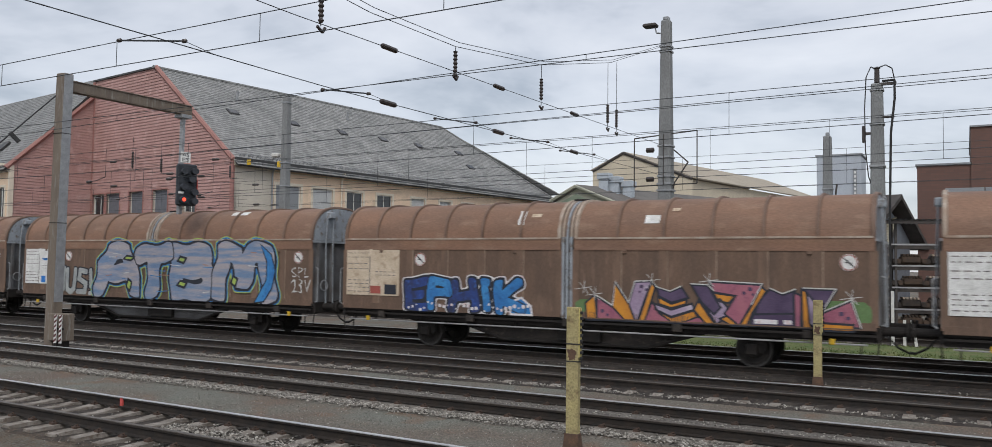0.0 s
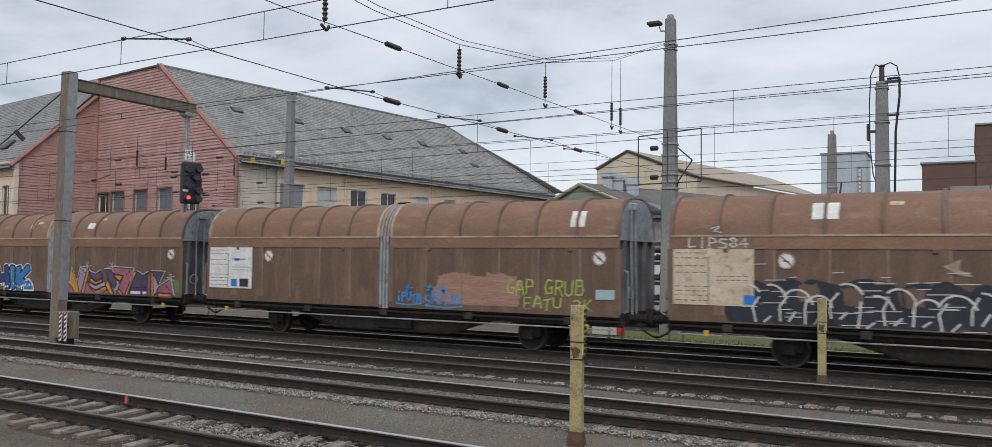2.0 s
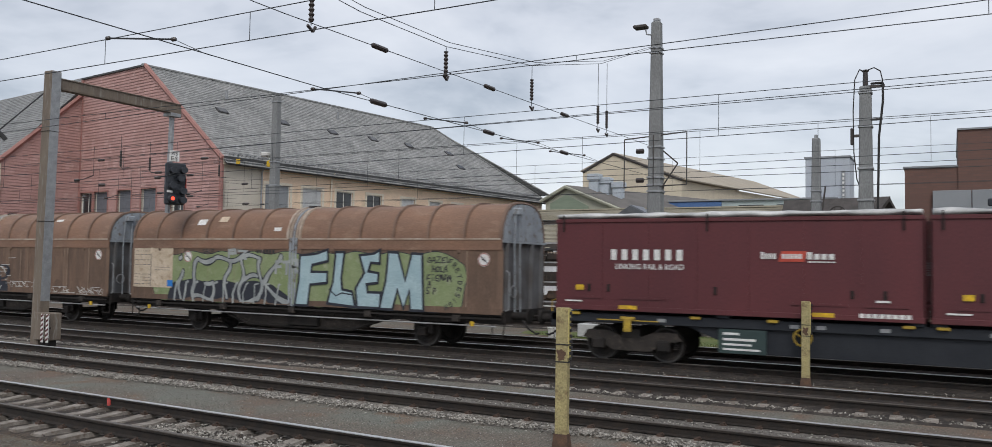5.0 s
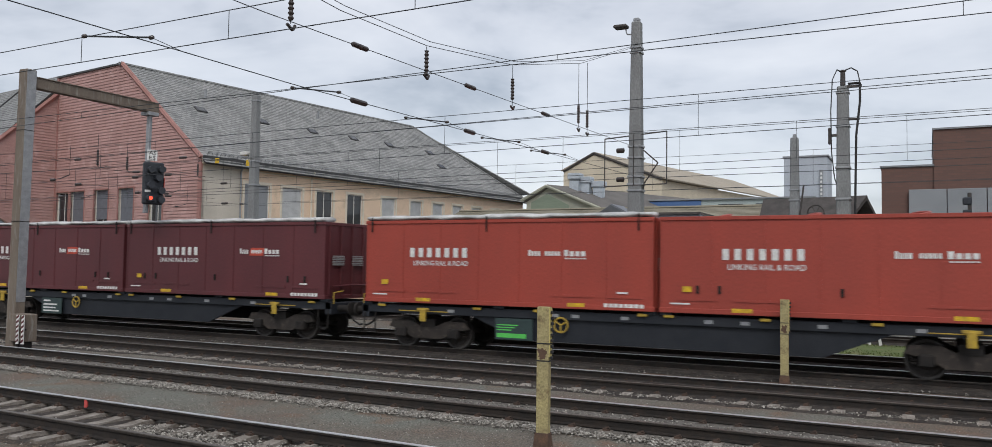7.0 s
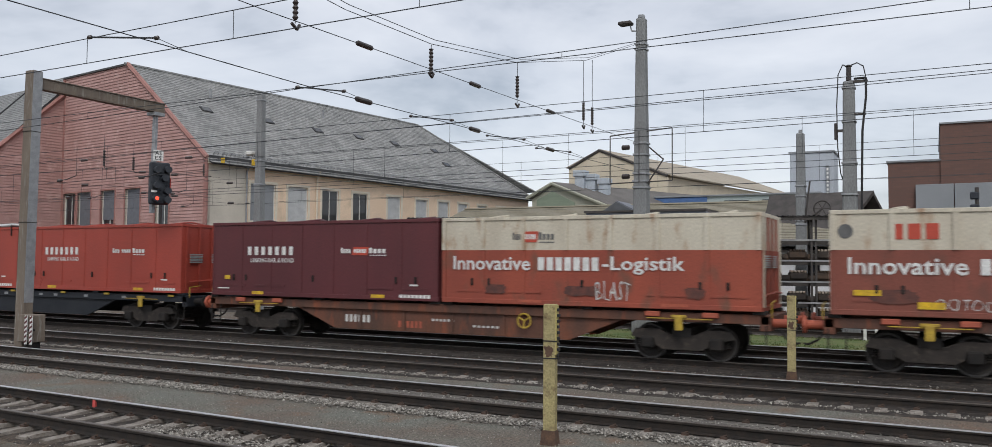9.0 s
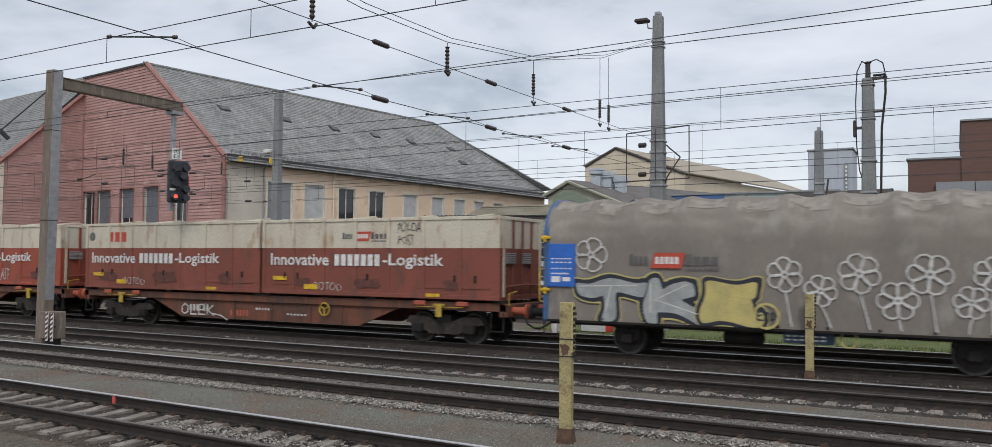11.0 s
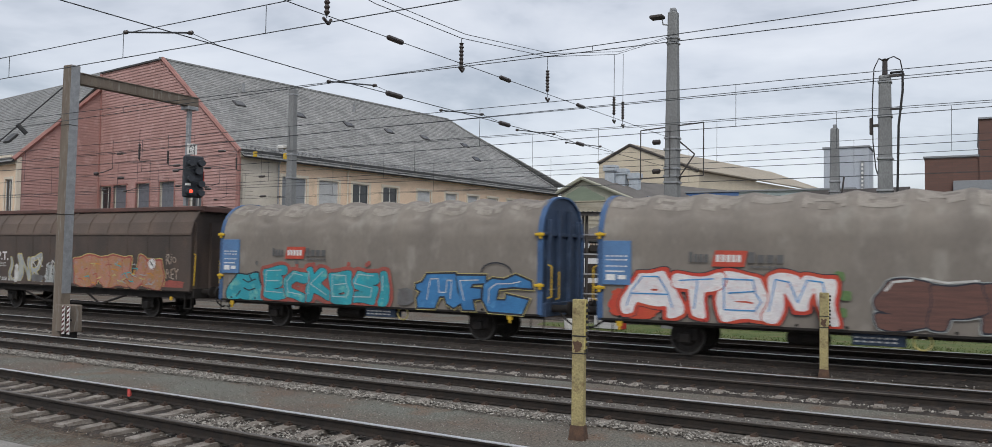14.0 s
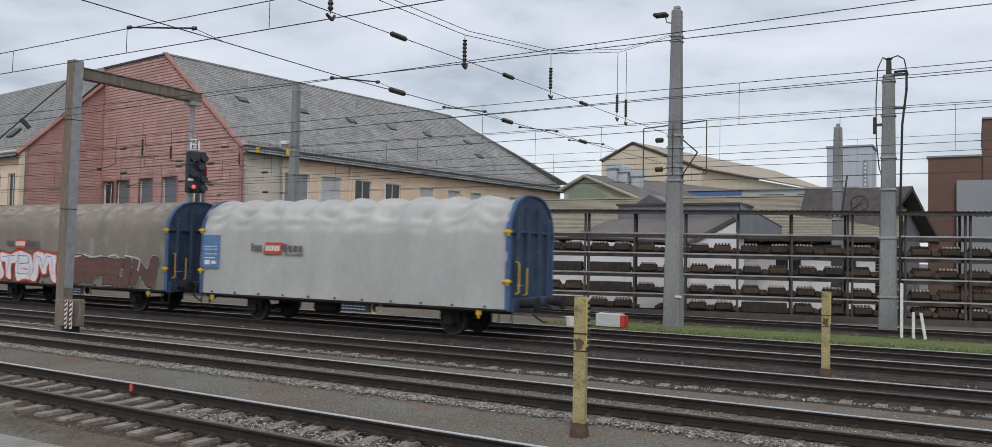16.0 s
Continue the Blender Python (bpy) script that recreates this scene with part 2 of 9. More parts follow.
SLATE = tiled("slate_roof", (0.345, 0.345, 0.335), (0.175, 0.18, 0.178), (0.065, 0.065, 0.065), 0.36, 0.28, dirt=(0.15, 0.148, 0.135), mortar=0.018)
SLATEB = tiled("pale_slate_roof", (0.28, 0.285, 0.28), (0.17, 0.175, 0.175), (0.065, 0.065, 0.065), 0.36, 0.28, dirt=(0.14, 0.14, 0.13), mortar=0.018)
TILES = tiled("old_concrete_tiles", (0.30, 0.275, 0.21), (0.235, 0.215, 0.165), (0.12, 0.11, 0.09), 0.5, 0.42, dirt=(0.20, 0.185, 0.14))
GUTTER = mat("dark_gutter", (0.05, 0.05, 0.052), (0.07, 0.07, 0.07), 3, 0.5, 0.3)
PANE = mat("window_glass", (0.02, 0.022, 0.026), (0.035, 0.04, 0.045), 0.4, 0.06, 0, 0, spec=0.6)
BLIND = mat("pale_blind", (0.55, 0.56, 0.56), (0.46, 0.47, 0.47), 2, 0.7, stretch=(1, 1, 8))
FRAMEWHITE = mat("white_window_frame", (0.66, 0.65, 0.62), (0.56, 0.55, 0.52), 3, 0.6)
RACKSTEEL = mat("dark_rack_steel", (0.055, 0.05, 0.047), (0.085, 0.075, 0.07), 2, 0.7, 0.2)
RACKBEAM = mat("grey_rack_beam", (0.40, 0.40, 0.40), (0.28, 0.28, 0.28), 2, 0.6, 0.2)
OILY = mat("oily_dark_iron", (0.028, 0.024, 0.021), (0.055, 0.042, 0.034), 3, 0.75, 0.2, rand=1)
OILYB = mat("rusty_iron", (0.085, 0.055, 0.036), (0.05, 0.038, 0.03), 4, 0.8, 0.1, rand=1)
HOUSEWHITE = mat("white_render", (0.72, 0.73, 0.74), (0.62, 0.63, 0.65), 0.6, 0.9)
ROOFGREY = mat("grey_brown_felt_roof", (0.155, 0.145, 0.135), (0.12, 0.112, 0.105), 0.6, 0.85)
ZINC = mat("grey_zinc", (0.165, 0.18, 0.205), (0.14, 0.15, 0.17), 0.8, 0.5, 0.2, stretch=(4, 4, 0.2))
GREENWALL = mat("green_boards", (0.205, 0.25, 0.19), (0.175, 0.215, 0.165), 0.8, 0.8, stretch=(1, 1, 6))
GREENTRIM = mat("pale_green_bargeboard", (0.36, 0.36, 0.29), (0.30, 0.31, 0.26), 1, 0.8)
HALLCREAM = mat("cream_cladding", (0.60, 0.53, 0.41), (0.54, 0.475, 0.37), 0.25, 0.8, stretch=(3, 3, 0.2))
HALLROOF = mat("pale_brown_hall_roof", (0.385, 0.335, 0.265), (0.335, 0.295, 0.235), 0.25, 0.8)
BLUESHED = mat("blue_cladding", (0.075, 0.15, 0.33), (0.065, 0.13, 0.28), 0.6, 0.6, stretch=(6, 6, 0.2))
MINT = mat("pale_mint_cladding", (0.40, 0.47, 0.46), (0.35, 0.41, 0.41), 0.5, 0.7)
TOWERGREY = mat("pale_grey_cladding", (0.44, 0.475, 0.52), (0.39, 0.42, 0.465), 0.3, 0.6, 0.1, 0.05, stretch=(5, 5, 0.15))
BRICKBROWN = tiled("brown_brick", (0.150, 0.082, 0.065), (0.122, 0.070, 0.058), (0.105, 0.072, 0.062), 0.5, 0.16, dirt=(0.11, 0.07, 0.06))
GREYPANEL = mat("grey_metal_panel", (0.27, 0.285, 0.30), (0.235, 0.25, 0.265), 0.5, 0.6, 0.2)
VENTSTEEL = mat("bright_vent_steel", (0.52, 0.56, 0.60), (0.42, 0.46, 0.5), 2, 0.4, 0.5)


# ---- mesh helpers ----
def part(name, bm, material, parent=None, label=""):
    me = bpy.data.meshes.new(name)
    bm.to_mesh(me)
    bm.free()
    me.materials.append(material)
    ob = new(name, me)
    if parent is not None:
        ob.parent = parent
    return tagged(ob, label)


def thing(name, label, category, m=None, group="", kind=""):
    ob = tagged(new(name), label, category, group, kind)
    ob.empty_display_size = 0.2
    if m is not None:
        ob.matrix_world = m
    return ob


def box(bm, x0, x1, y0, y1, z0, z1):
    v = [bm.verts.new((x, y, z)) for z in (z0, z1) for y in (y0, y1) for x in (x0, x1)]
    for f in ((0, 2, 3, 1), (4, 5, 7, 6), (0, 1, 5, 4), (2, 6, 7, 3), (0, 4, 6, 2), (1, 3, 7, 5)):
        bm.faces.new([v[i] for i in f])
    return v


def boxes(*rows):
    bm = bmesh.new()
    for r in rows:
        box(bm, *r)
    return bm


def soft(bm, w=0.01):
    bmesh.ops.bevel(bm, geom=list(bm.edges), offset=w, segments=1, affect="EDGES", profile=0.7)
    return bm


def rod(bm, p, q, r, r2=None, n=8, cap=True):
    p, q = Vector(p), Vector(q)
    d = (q - p).normalized()
    a = d.orthogonal().normalized()
    b = d.cross(a)
    r2 = r if r2 is None else r2
    rings = [[bm.verts.new(c + (a * math.cos(k * math.tau / n) + b * math.sin(k * math.tau / n)) * s) for k in range(n)] for c, s in ((p, r), (q, r2))]
    for k in range(n):
        bm.faces.new((rings[0][k], rings[0][(k + 1) % n], rings[1][(k + 1) % n], rings[1][k]))
    if cap:
        bm.faces.new(rings[0][::-1]), bm.faces.new(rings[1])
    return bm


def pipe(pts, r, n=6):
    bm = bmesh.new()
    for p, q in zip(pts, pts[1:]):
        rod(bm, p, q, r, n=n)
    return bm


def turned(profile, centre, axis="Y", n=20):
    """A body of revolution: (distance along the axis, radius) rows."""
    bm = bmesh.new()
    rings = []
    for d, r in profile:
        ring = []
        for k in range(n):
            a = k * math.tau / n
            u, v = r * math.cos(a), r * math.sin(a)
            p = {"Y": (u, d, v), "X": (d, u, v), "Z": (u, v, d)}[axis]
            ring.append(bm.verts.new(Vector(centre) + Vector(p)))
        rings.append(ring)
    for a, b in zip(rings, rings[1:]):
        for k in range(n):
            bm.faces.new((a[k], a[(k + 1) % n], b[(k + 1) % n], b[k]))
    bm.faces.new(rings[0]), bm.faces.new(rings[-1])
    bmesh.ops.recalc_face_normals(bm, faces=bm.faces)
    return bm


def hoop(x, y, z, big, small, n=20, m=6):
    """A ring that faces along y."""
    bm = bmesh.new()
    rows = []
    for k in range(n):
        a = k * math.tau / n
        rows.append([bm.verts.new((x + (big + small * math.cos(b)) * math.cos(a), y + small * math.sin(b), z + (big + small * math.cos(b)) * math.sin(a))) for b in (q * math.tau / m for q in range(m))])
    for k in range(n):
        for q in range(m):
            bm.faces.new((rows[k][q], rows[(k + 1) % n][q], rows[(k + 1) % n][(q + 1) % m], rows[k][(q + 1) % m]))
    bmesh.ops.recalc_face_normals(bm, faces=bm.faces)
    return bm


def along(profile, xs, shift=None, close=False):
    """A skin along x over a profile of (y, z); shift(x, y, z) gives the relief."""
    bm = bmesh.new()
    grid = [[bm.verts.new(shift(x, y, z) if shift else (x, y, z)) for y, z in profile] for x in xs]
    m = len(profile)
    for a, b in zip(grid, grid[1:]):
        for k in range(m if close else m - 1):
            bm.faces.new((a[k], b[k], b[(k + 1) % m], a[(k + 1) % m]))
    if close:
        bm.faces.new(grid[0]), bm.faces.new(grid[-1][::-1])
    bmesh.ops.recalc_face_normals(bm, faces=bm.faces)
    return bm


def plate(profile, x0, x1):
    """A solid slab of a (y, z) outline between two x."""
    return along(profile, (x0, x1), close=True)


def smooth(ob):
    for p in ob.data.polygons:
        p.use_smooth = True
    return ob


# ---- lettering ----
def glyphs(text, fat=0.0, spread=1.0, res=2):
    c = bpy.data.curves.new("lettering", "FONT")
    c.body, c.offset, c.space_character, c.resolution_u = text, fat, spread, res
    ob = bpy.data.objects.new("lettering", c)
    me = bpy.data.meshes.new_from_object(ob)
    co = np.array([v.co[:] for v in me.vertices])
    faces = [tuple(p.vertices) for p in me.polygons]
    bpy.data.objects.remove(ob)
    bpy.data.meshes.remove(me), bpy.data.curves.remove(c)
    return co, faces


def lettered(name, text, x0, x1, z0, z1, y, material, parent, fat=0.0, base=None, wild=0.0, spread=1.0, label="", res=2, seed=0, edge=0.0, hollow=False):
    """Painted letters on a side wall, thin and proud of it; base: the fat whose outline fits the box; wild: how far the letters swing."""
    ref, _ = glyphs(text, 0.0 if base is None else base, spread, res)
    co, faces = glyphs(text, fat, spread, res)
    lo, hi = ref.min(0), ref.max(0)
    u, v = (co[:, 0] - lo[0]) / (hi[0] - lo[0]), (co[:, 1] - lo[1]) / (hi[1] - lo[1])
    w = x1 - x0
    if wild:
        k = 2 * math.pi
        v2 = v + wild * np.sin(k * (u * w * 0.55 + seed)) * (0.4 + v) * 0.5 + wild * 0.35 * np.sin(k * (u * w * 1.6 + 2.1 * seed + v))
        u = u + wild * 0.10 * np.sin(k * (v * 0.9 + u * w * 0.8 + seed)) * 2.0 / max(w, 1)
        v = v2
    px, pz = x0 + u * w, z0 + v * (z1 - z0)
    bm = bmesh.new()
    if edge:
        count = {}
        for f in faces:
            for i, j in zip(f, f[1:] + f[:1]):
                k = (min(i, j), max(i, j))
                count[k] = count.get(k, 0) + 1
        lines = [[(px[i], pz[i]), (px[j], pz[j])] for (i, j), c in count.items() if c == 1]
        bm.free()
        bm = strokes(lines, y, edge)
    vs = [bm.verts.new((a, y - (0.0006 if edge else 0), b)) for a, b in zip(px, pz)]
    for f in (() if hollow else faces):
        try:
            bm.faces.new([vs[i] for i in f])
        except ValueError:
            pass
    for f in bm.faces:
        f.normal_update()
        if f.normal.y > 0:
            f.normal_flip()
    return part(name, bm, material, parent, label)


def bars(rows, y):
    """Plain bars: x0, x1, z0, z1 on a side wall."""
    return boxes(*[(a, b, y - 0.003, y, c, d) for a, b, c, d in rows])


def blob(x0, x1, z0, z1, y, seed, n=60, rough=0.12):
    """A sprayed patch with an uneven outline."""
    bm = bmesh.new()
    cx, cz, rx, rz = (x0 + x1) / 2, (z0 + z1) / 2, (x1 - x0) / 2, (z1 - z0) / 2
    ring = []
    for k in range(n):
        a = k * math.tau / n
        c, s_ = math.cos(a), math.sin(a)
        r = 1 + rough * noise.noise((3 * c + seed, 3 * s_, seed * 1.7))
        ring.append(bm.verts.new((cx + rx * r * math.copysign(abs(c) ** 0.55, c), y, cz + rz * r * math.copysign(abs(s_) ** 0.55, s_))))
    bm.faces.new(ring)
    bmesh.ops.recalc_face_normals(bm, faces=bm.faces)
    for f in bm.faces:
        if f.normal.y > 0:
            f.normal_flip()
    return bm


def strokes(lines, y, r=0.018):
    """Spray-can lines: lists of (x, z) drawn as flat ribbons, each in one piece."""
    bm = bmesh.new()
    for pts in lines:
        pts = [p for i, p in enumerate(pts) if i == 0 or math.hypot(p[0] - pts[i - 1][0], p[1] - pts[i - 1][1]) > 1e-4]
        if len(pts) < 2:
            continue
        way = []
        for (a, b), (c, d) in zip(pts, pts[1:]):
            l = math.hypot(c - a, d - b)
            way.append(((c - a) / l, (d - b) / l))
        ring = len(pts) > 3 and math.hypot(pts[0][0] - pts[-1][0], pts[0][1] - pts[-1][1]) < 1e-4
        rows = []
        for i, (a, b) in enumerate(pts):
            u = way[i - 1] if i else (way[-1] if ring else way[0])
            v = way[i] if i < len(way) else (way[0] if ring else way[-1])
            mx, mz = u[0] + v[0], u[1] + v[1]
            l = math.hypot(mx, mz)
            if l < 0.3:
                mx, mz, l = u[0], u[1], 1.0
            mx, mz = mx / l, mz / l
            k = r / max(0.5, mx * u[0] + mz * u[1])
            ex = 0.0 if ring else (-0.6 * r if i == 0 else 0.6 * r if i == len(pts) - 1 else 0.0)
            rows.append([bm.verts.new((a - mz * k * e + mx * ex, y, b + mx * k * e + mz * ex)) for e in (1, -1)])
        for p, q in zip(rows, rows[1:]):
            bm.faces.new((p[0], p[1], q[1], q[0]))
    for f in bm.faces:
        f.normal_update()
        if f.normal.y > 0:
            f.normal_flip()
    return bm


# ---- ground and tracks ----
def islands(m):
    """Loose pieces of one mesh differ in brightness."""
    n, l = m.node_tree.nodes, m.node_tree.links
    b = n["Principled BSDF"]
    old = b.inputs["Base Color"].links[0].from_socket
    g, r, mx = n.new("ShaderNodeNewGeometry"), n.new("ShaderNodeMapRange"), n.new("ShaderNodeMix")
    r.inputs["To Min"].default_value, r.inputs["To Max"].default_value = 0.35, 1.25
    mx.data_type, mx.blend_type = "RGBA", "MULTIPLY"
    mx.inputs["Factor"].default_value = 1.0
    l.new(g.outputs["Random Per Island"], r.inputs["Value"])
    l.new(old, mx.inputs["A"]), l.new(r.outputs[0], mx.inputs["B"])
    l.new(mx.outputs["Result"], b.inputs["Base Color"])
    return m


islands(STONE)
GROUND_Z = -0.235
SKEW = {Y1: (-12.0, 0.20, -0.040), Y2: (-10.0, 0.15, -0.018)}   # the two near tracks run slightly askew: pivot, shift, slope


def askew(yc, x):
    p, off, k = SKEW.get(yc, (0.0, 0.0, 0.0))
    return off + k * (x - p)


def make_ground():
    xs = sorted(set([-2500, -900, -400, -200, -120] + [-80 + 1.0 * k for k in range(100)] + [40, 80, 200, 500, 1500, 2500]))
    ys = sorted(set([-1500, -300, -60, -10] + [0.0 + 0.7 * k for k in range(66)] + [60, 80, 120, 250, 600, 2500]))
    bm = bmesh.new()
    grid = []
    for x in xs:
        row = []
        for y in ys:
            near = -80 <= x <= 20 and 3 <= y <= 46
            sunk = 0.07 if near and abs(y - Y1 - askew(Y1, x)) < 1.15 else 0.0
            row.append(bm.verts.new((x, y, GROUND_Z - sunk + (0.022 * noise.noise((x * 0.5, y * 0.9, 0)) if near else 0))))
        grid.append(row)
    for a, b in zip(grid, grid[1:]):
        for k in range(len(ys) - 1):
            bm.faces.new((a[k], b[k], b[k + 1], a[k + 1]))
    ob = part("ground", bm, GRAVEL)
    smooth(ob)
    tagged(ob, "grey-brown fine gravel ground between the tracks", "ground", kind="structure")
    # a strip of grass behind the train's track, with an uneven edge
    bm = bmesh.new()
    rows = []
    for k in range(120):
        x = -15.5 + k * 0.55
        y0 = 29.6 + 0.35 * noise.noise((x * 0.7, 1, 0)) + max(0, (-11 - x)) * 0.3
        y1 = 33.9 + 0.3 * noise.noise((x * 0.8, 5, 0)) - max(0, (-11 - x)) * 0.35
        rows.append([bm.verts.new((x, y0 + (y1 - y0) * j / 6, GROUND_Z + 0.012 + 0.06 * math.sin(math.pi * j / 6) + 0.015 * noise.noise((x * 3, j, 2)))) for j in range(7)])
    for a, b in zip(rows, rows[1:]):
        for j in range(6):
            bm.faces.new((a[j], b[j], b[j + 1], a[j + 1]))
    tagged(part("grass_verge", bm, GRASS), "short green grass verge with bare patches", "grass", kind="structure")
    # blades
    rng = np.random.default_rng(4)
    n = 9000
    x, y = rng.uniform(-15.0, 8.0, n), rng.uniform(29.6, 33.9, n)
    keep = (y > 29.7 + np.maximum(0, -11 - x) * 0.3) & (y < 33.8 - np.maximum(0, -11 - x) * 0.35)
    x, y = x[keep], y[keep]
    n = len(x)
    h, a = rng.uniform(0.03, 0.085, n), rng.uniform(0, math.pi, n)
    w = 0.03
    dx, dy = np.cos(a) * w, np.sin(a) * w
    tip = rng.normal(0, 0.04, (n, 2))
    z0 = np.full(n, GROUND_Z + 0.02)
    v = np.stack([np.stack([x - dx, y - dy, z0], 1), np.stack([x + dx, y + dy, z0], 1), np.stack([x + tip[:, 0], y + tip[:, 1], z0 + h], 1)], 1).reshape(-1, 3)
    me = bpy.data.meshes.new("grass_blades")
    me.from_pydata(v.tolist(), [], [(3 * i, 3 * i + 1, 3 * i + 2) for i in range(n)])
    me.materials.append(GRASS)
    tagged(new("grass_blades", me), "tufts of short green grass on the verge", "grass", kind="stuff")


def rail_mesh(x0, x1, step):
    prof = [(-0.07, -0.172), (0.07, -0.172), (0.07, -0.16), (0.012, -0.14), (0.010, -0.05), (0.036, -0.038), (0.036, -0.006), (0.028, 0.0 - 0.002), (-0.028, -0.002), (-0.036, -0.006), (-0.036, -0.038), (-0.010, -0.05), (-0.012, -0.14), (-0.07, -0.16)]
    return along(prof, np.arange(x0, x1 + step, step), close=True)


def make_track(name, yc, x0, x1, near0, near1, label, phase=0.0, shoulders=True):
    track = thing(name, label, "railway track", kind="structure")
    for s_ in (-1, 1):
        bm = rail_mesh(x0, x1, 12.0)
        bmesh.ops.translate(bm, verts=bm.verts, vec=(0, yc + s_ * 0.7525, 0))
        rail = part("rail", bm, RAILSIDE, track, "dark rusty steel rail")
        part("rail_head", boxes((x0, x1, yc + s_ * 0.7525 - 0.0372, yc + s_ * 0.7525 + 0.0372, -0.011, 0.0015)), RAILTOP if s_ > 0 else RAILNOGLINT, rail, "shiny worn running surface" if s_ > 0 else "worn running surface painted dull, without the glint")
    # one sleeper, shared by all
    prof = [(-1.3, -0.37), (1.3, -0.37), (1.3, -0.20), (0.92, -0.183), (0.60, -0.183), (0.28, -0.215), (-0.28, -0.215), (-0.60, -0.183), (-0.92, -0.183), (-1.3, -0.20)]
    bm = bmesh.new()
    a = [bm.verts.new((-0.13, y, z)) for y, z in prof]
    b = [bm.verts.new((0.13, y, z)) for y, z in prof]
    for v, (y, z) in zip(a + b, prof * 2):
        if z > -0.3:
            v.co.x *= 0.82
    for k in range(len(prof)):
        bm.faces.new((a[k], b[k], b[(k + 1) % len(prof)], a[(k + 1) % len(prof)]))
    bm.faces.new(a[::-1]), bm.faces.new(b)
    bmesh.ops.recalc_face_normals(bm, faces=bm.faces)
    me = bpy.data.meshes.new("sleeper")
    bm.to_mesh(me)
    bm.free()
    me.materials.append(SLEEPER)
    clip = bmesh.new()
    for s_ in (-1, 1):
        for e in (-1, 1):
            y = s_ * 0.7525 + e * 0.115
            box(clip, -0.055, 0.055, y - 0.04, y + 0.04, -0.19, -0.15)
            rod(clip, (-0.04, y, -0.16), (0.04, y, -0.125), 0.018, n=5)
    cme = bpy.data.meshes.new("rail_clip")
    clip.to_mesh(cme)
    clip.free()
    cme.materials.append(CLIP)
    k = math.ceil((near0 - phase) / 0.6)
    while phase + 0.6 * k < near1:
        x = phase + 0.6 * k
        ob = new("sleeper", me)
        ob.parent, ob.location = track, (x, yc, random.uniform(-0.006, 0.006))
        ob.rotation_euler = (0, 0, random.uniform(-0.012, 0.012))
        c = new("rail_clip", cme)
        c.parent = ob
        k += 1
    if yc in SKEW:
        p, off, slope = SKEW[yc]
        track.matrix_world = pose(p, yc + off, 0, 0, 0, math.degrees(math.atan(slope))) @ pose(-p, -yc, 0)
    # the far rest in one piece
    bm = bmesh.new()
    xs = [x for x in np.arange(x0, x1, 0.6) if not near0 - 0.5 < x < near1 + 0.5]
    for x in xs:
        box(bm, x - 0.12, x + 0.12, yc - 1.3, yc + 1.3, -0.36, -0.19)
    if xs:
        tagged(part("far_sleepers", bm, SLEEPER, track), kind="stuff")
    return track


make_ground()
make_track("track_1", Y1, -260, 120, -27.0, -3.0, "railway track with shiny rails on concrete sleepers", -15.96)
tagged(part("rail_mark", boxes((-13.47, -13.40, Y1 + 0.7525 + 0.20 + 0.058 - 0.045, Y1 + 0.7525 + 0.20 + 0.058, -0.15, -0.02)), REDMARK), "small red paint mark on the rail", "paint mark")
make_track("track_2", Y2, -260, 120, -36.0, 3.0, "railway track with polished rails in pale ballast", 0.1)
make_track("track_3", Y3, -260, 120, -42.0, 4.0, "railway track with rusty sides in dirty ballast", 0.25)
make_track("track_4", Y4, -260, 260, -30.0, 2.0, "railway track that carries the freight train", 0.4)
make_track("track_5", Y5, -260, 120, -1.0, -0.9, "railway track with rusty rails before the grass", 0.2)
make_track("track_6", Y6, -260, 120, -1.0, -0.9, "siding track along the storage rack", 0.5)


def make_bed(yc, name, material, low, high):
    """A ballast bed: low at its near shoulder, filled up to high from the near rail to the far shoulder."""
    bm = bmesh.new()
    across = ((-1.5, low - 0.05), (-1.3, low), (-0.98, low), (-0.88, high - 0.012), (-0.66, high - 0.012), (-0.5, high), (0.0, high), (0.5, high), (0.88, high - 0.01), (1.2, high - 0.015), (1.5, low - 0.05))
    rows = []
    for x in np.arange(-70, 30, 0.4):
        sh = askew(yc, x)
        rows.append([bm.verts.new((x, yc + sh + y + 0.08 * noise.noise((x * 1.3, j, yc)) * (j in (0, 10)), z + 0.014 * noise.noise((x * 2.6, j * 1.9, yc)))) for j, (y, z) in enumerate(across)])
    for a, b in zip(rows, rows[1:]):
        for j in range(10):
            bm.faces.new((a[j], b[j], b[j + 1], a[j + 1]))
    tagged(part(name, bm, material), "dirty dark crushed-stone ballast bed", "ballast", kind="structure")


for i, (y, m, low, high) in enumerate(((Y1, BALLAST, -0.246, -0.238), (Y2, BALLASTGREY, -0.222, -0.176), (Y3, BALLASTDARK, -0.206, -0.150), (Y4, BALLASTDARK, -0.170, -0.130), (Y5, BALLASTDARK, -0.19, -0.13), (Y6, BALLASTDARK, -0.19, -0.14))):
    make_bed(y, "ballast_bed_%d" % (i + 1), m, low, high)


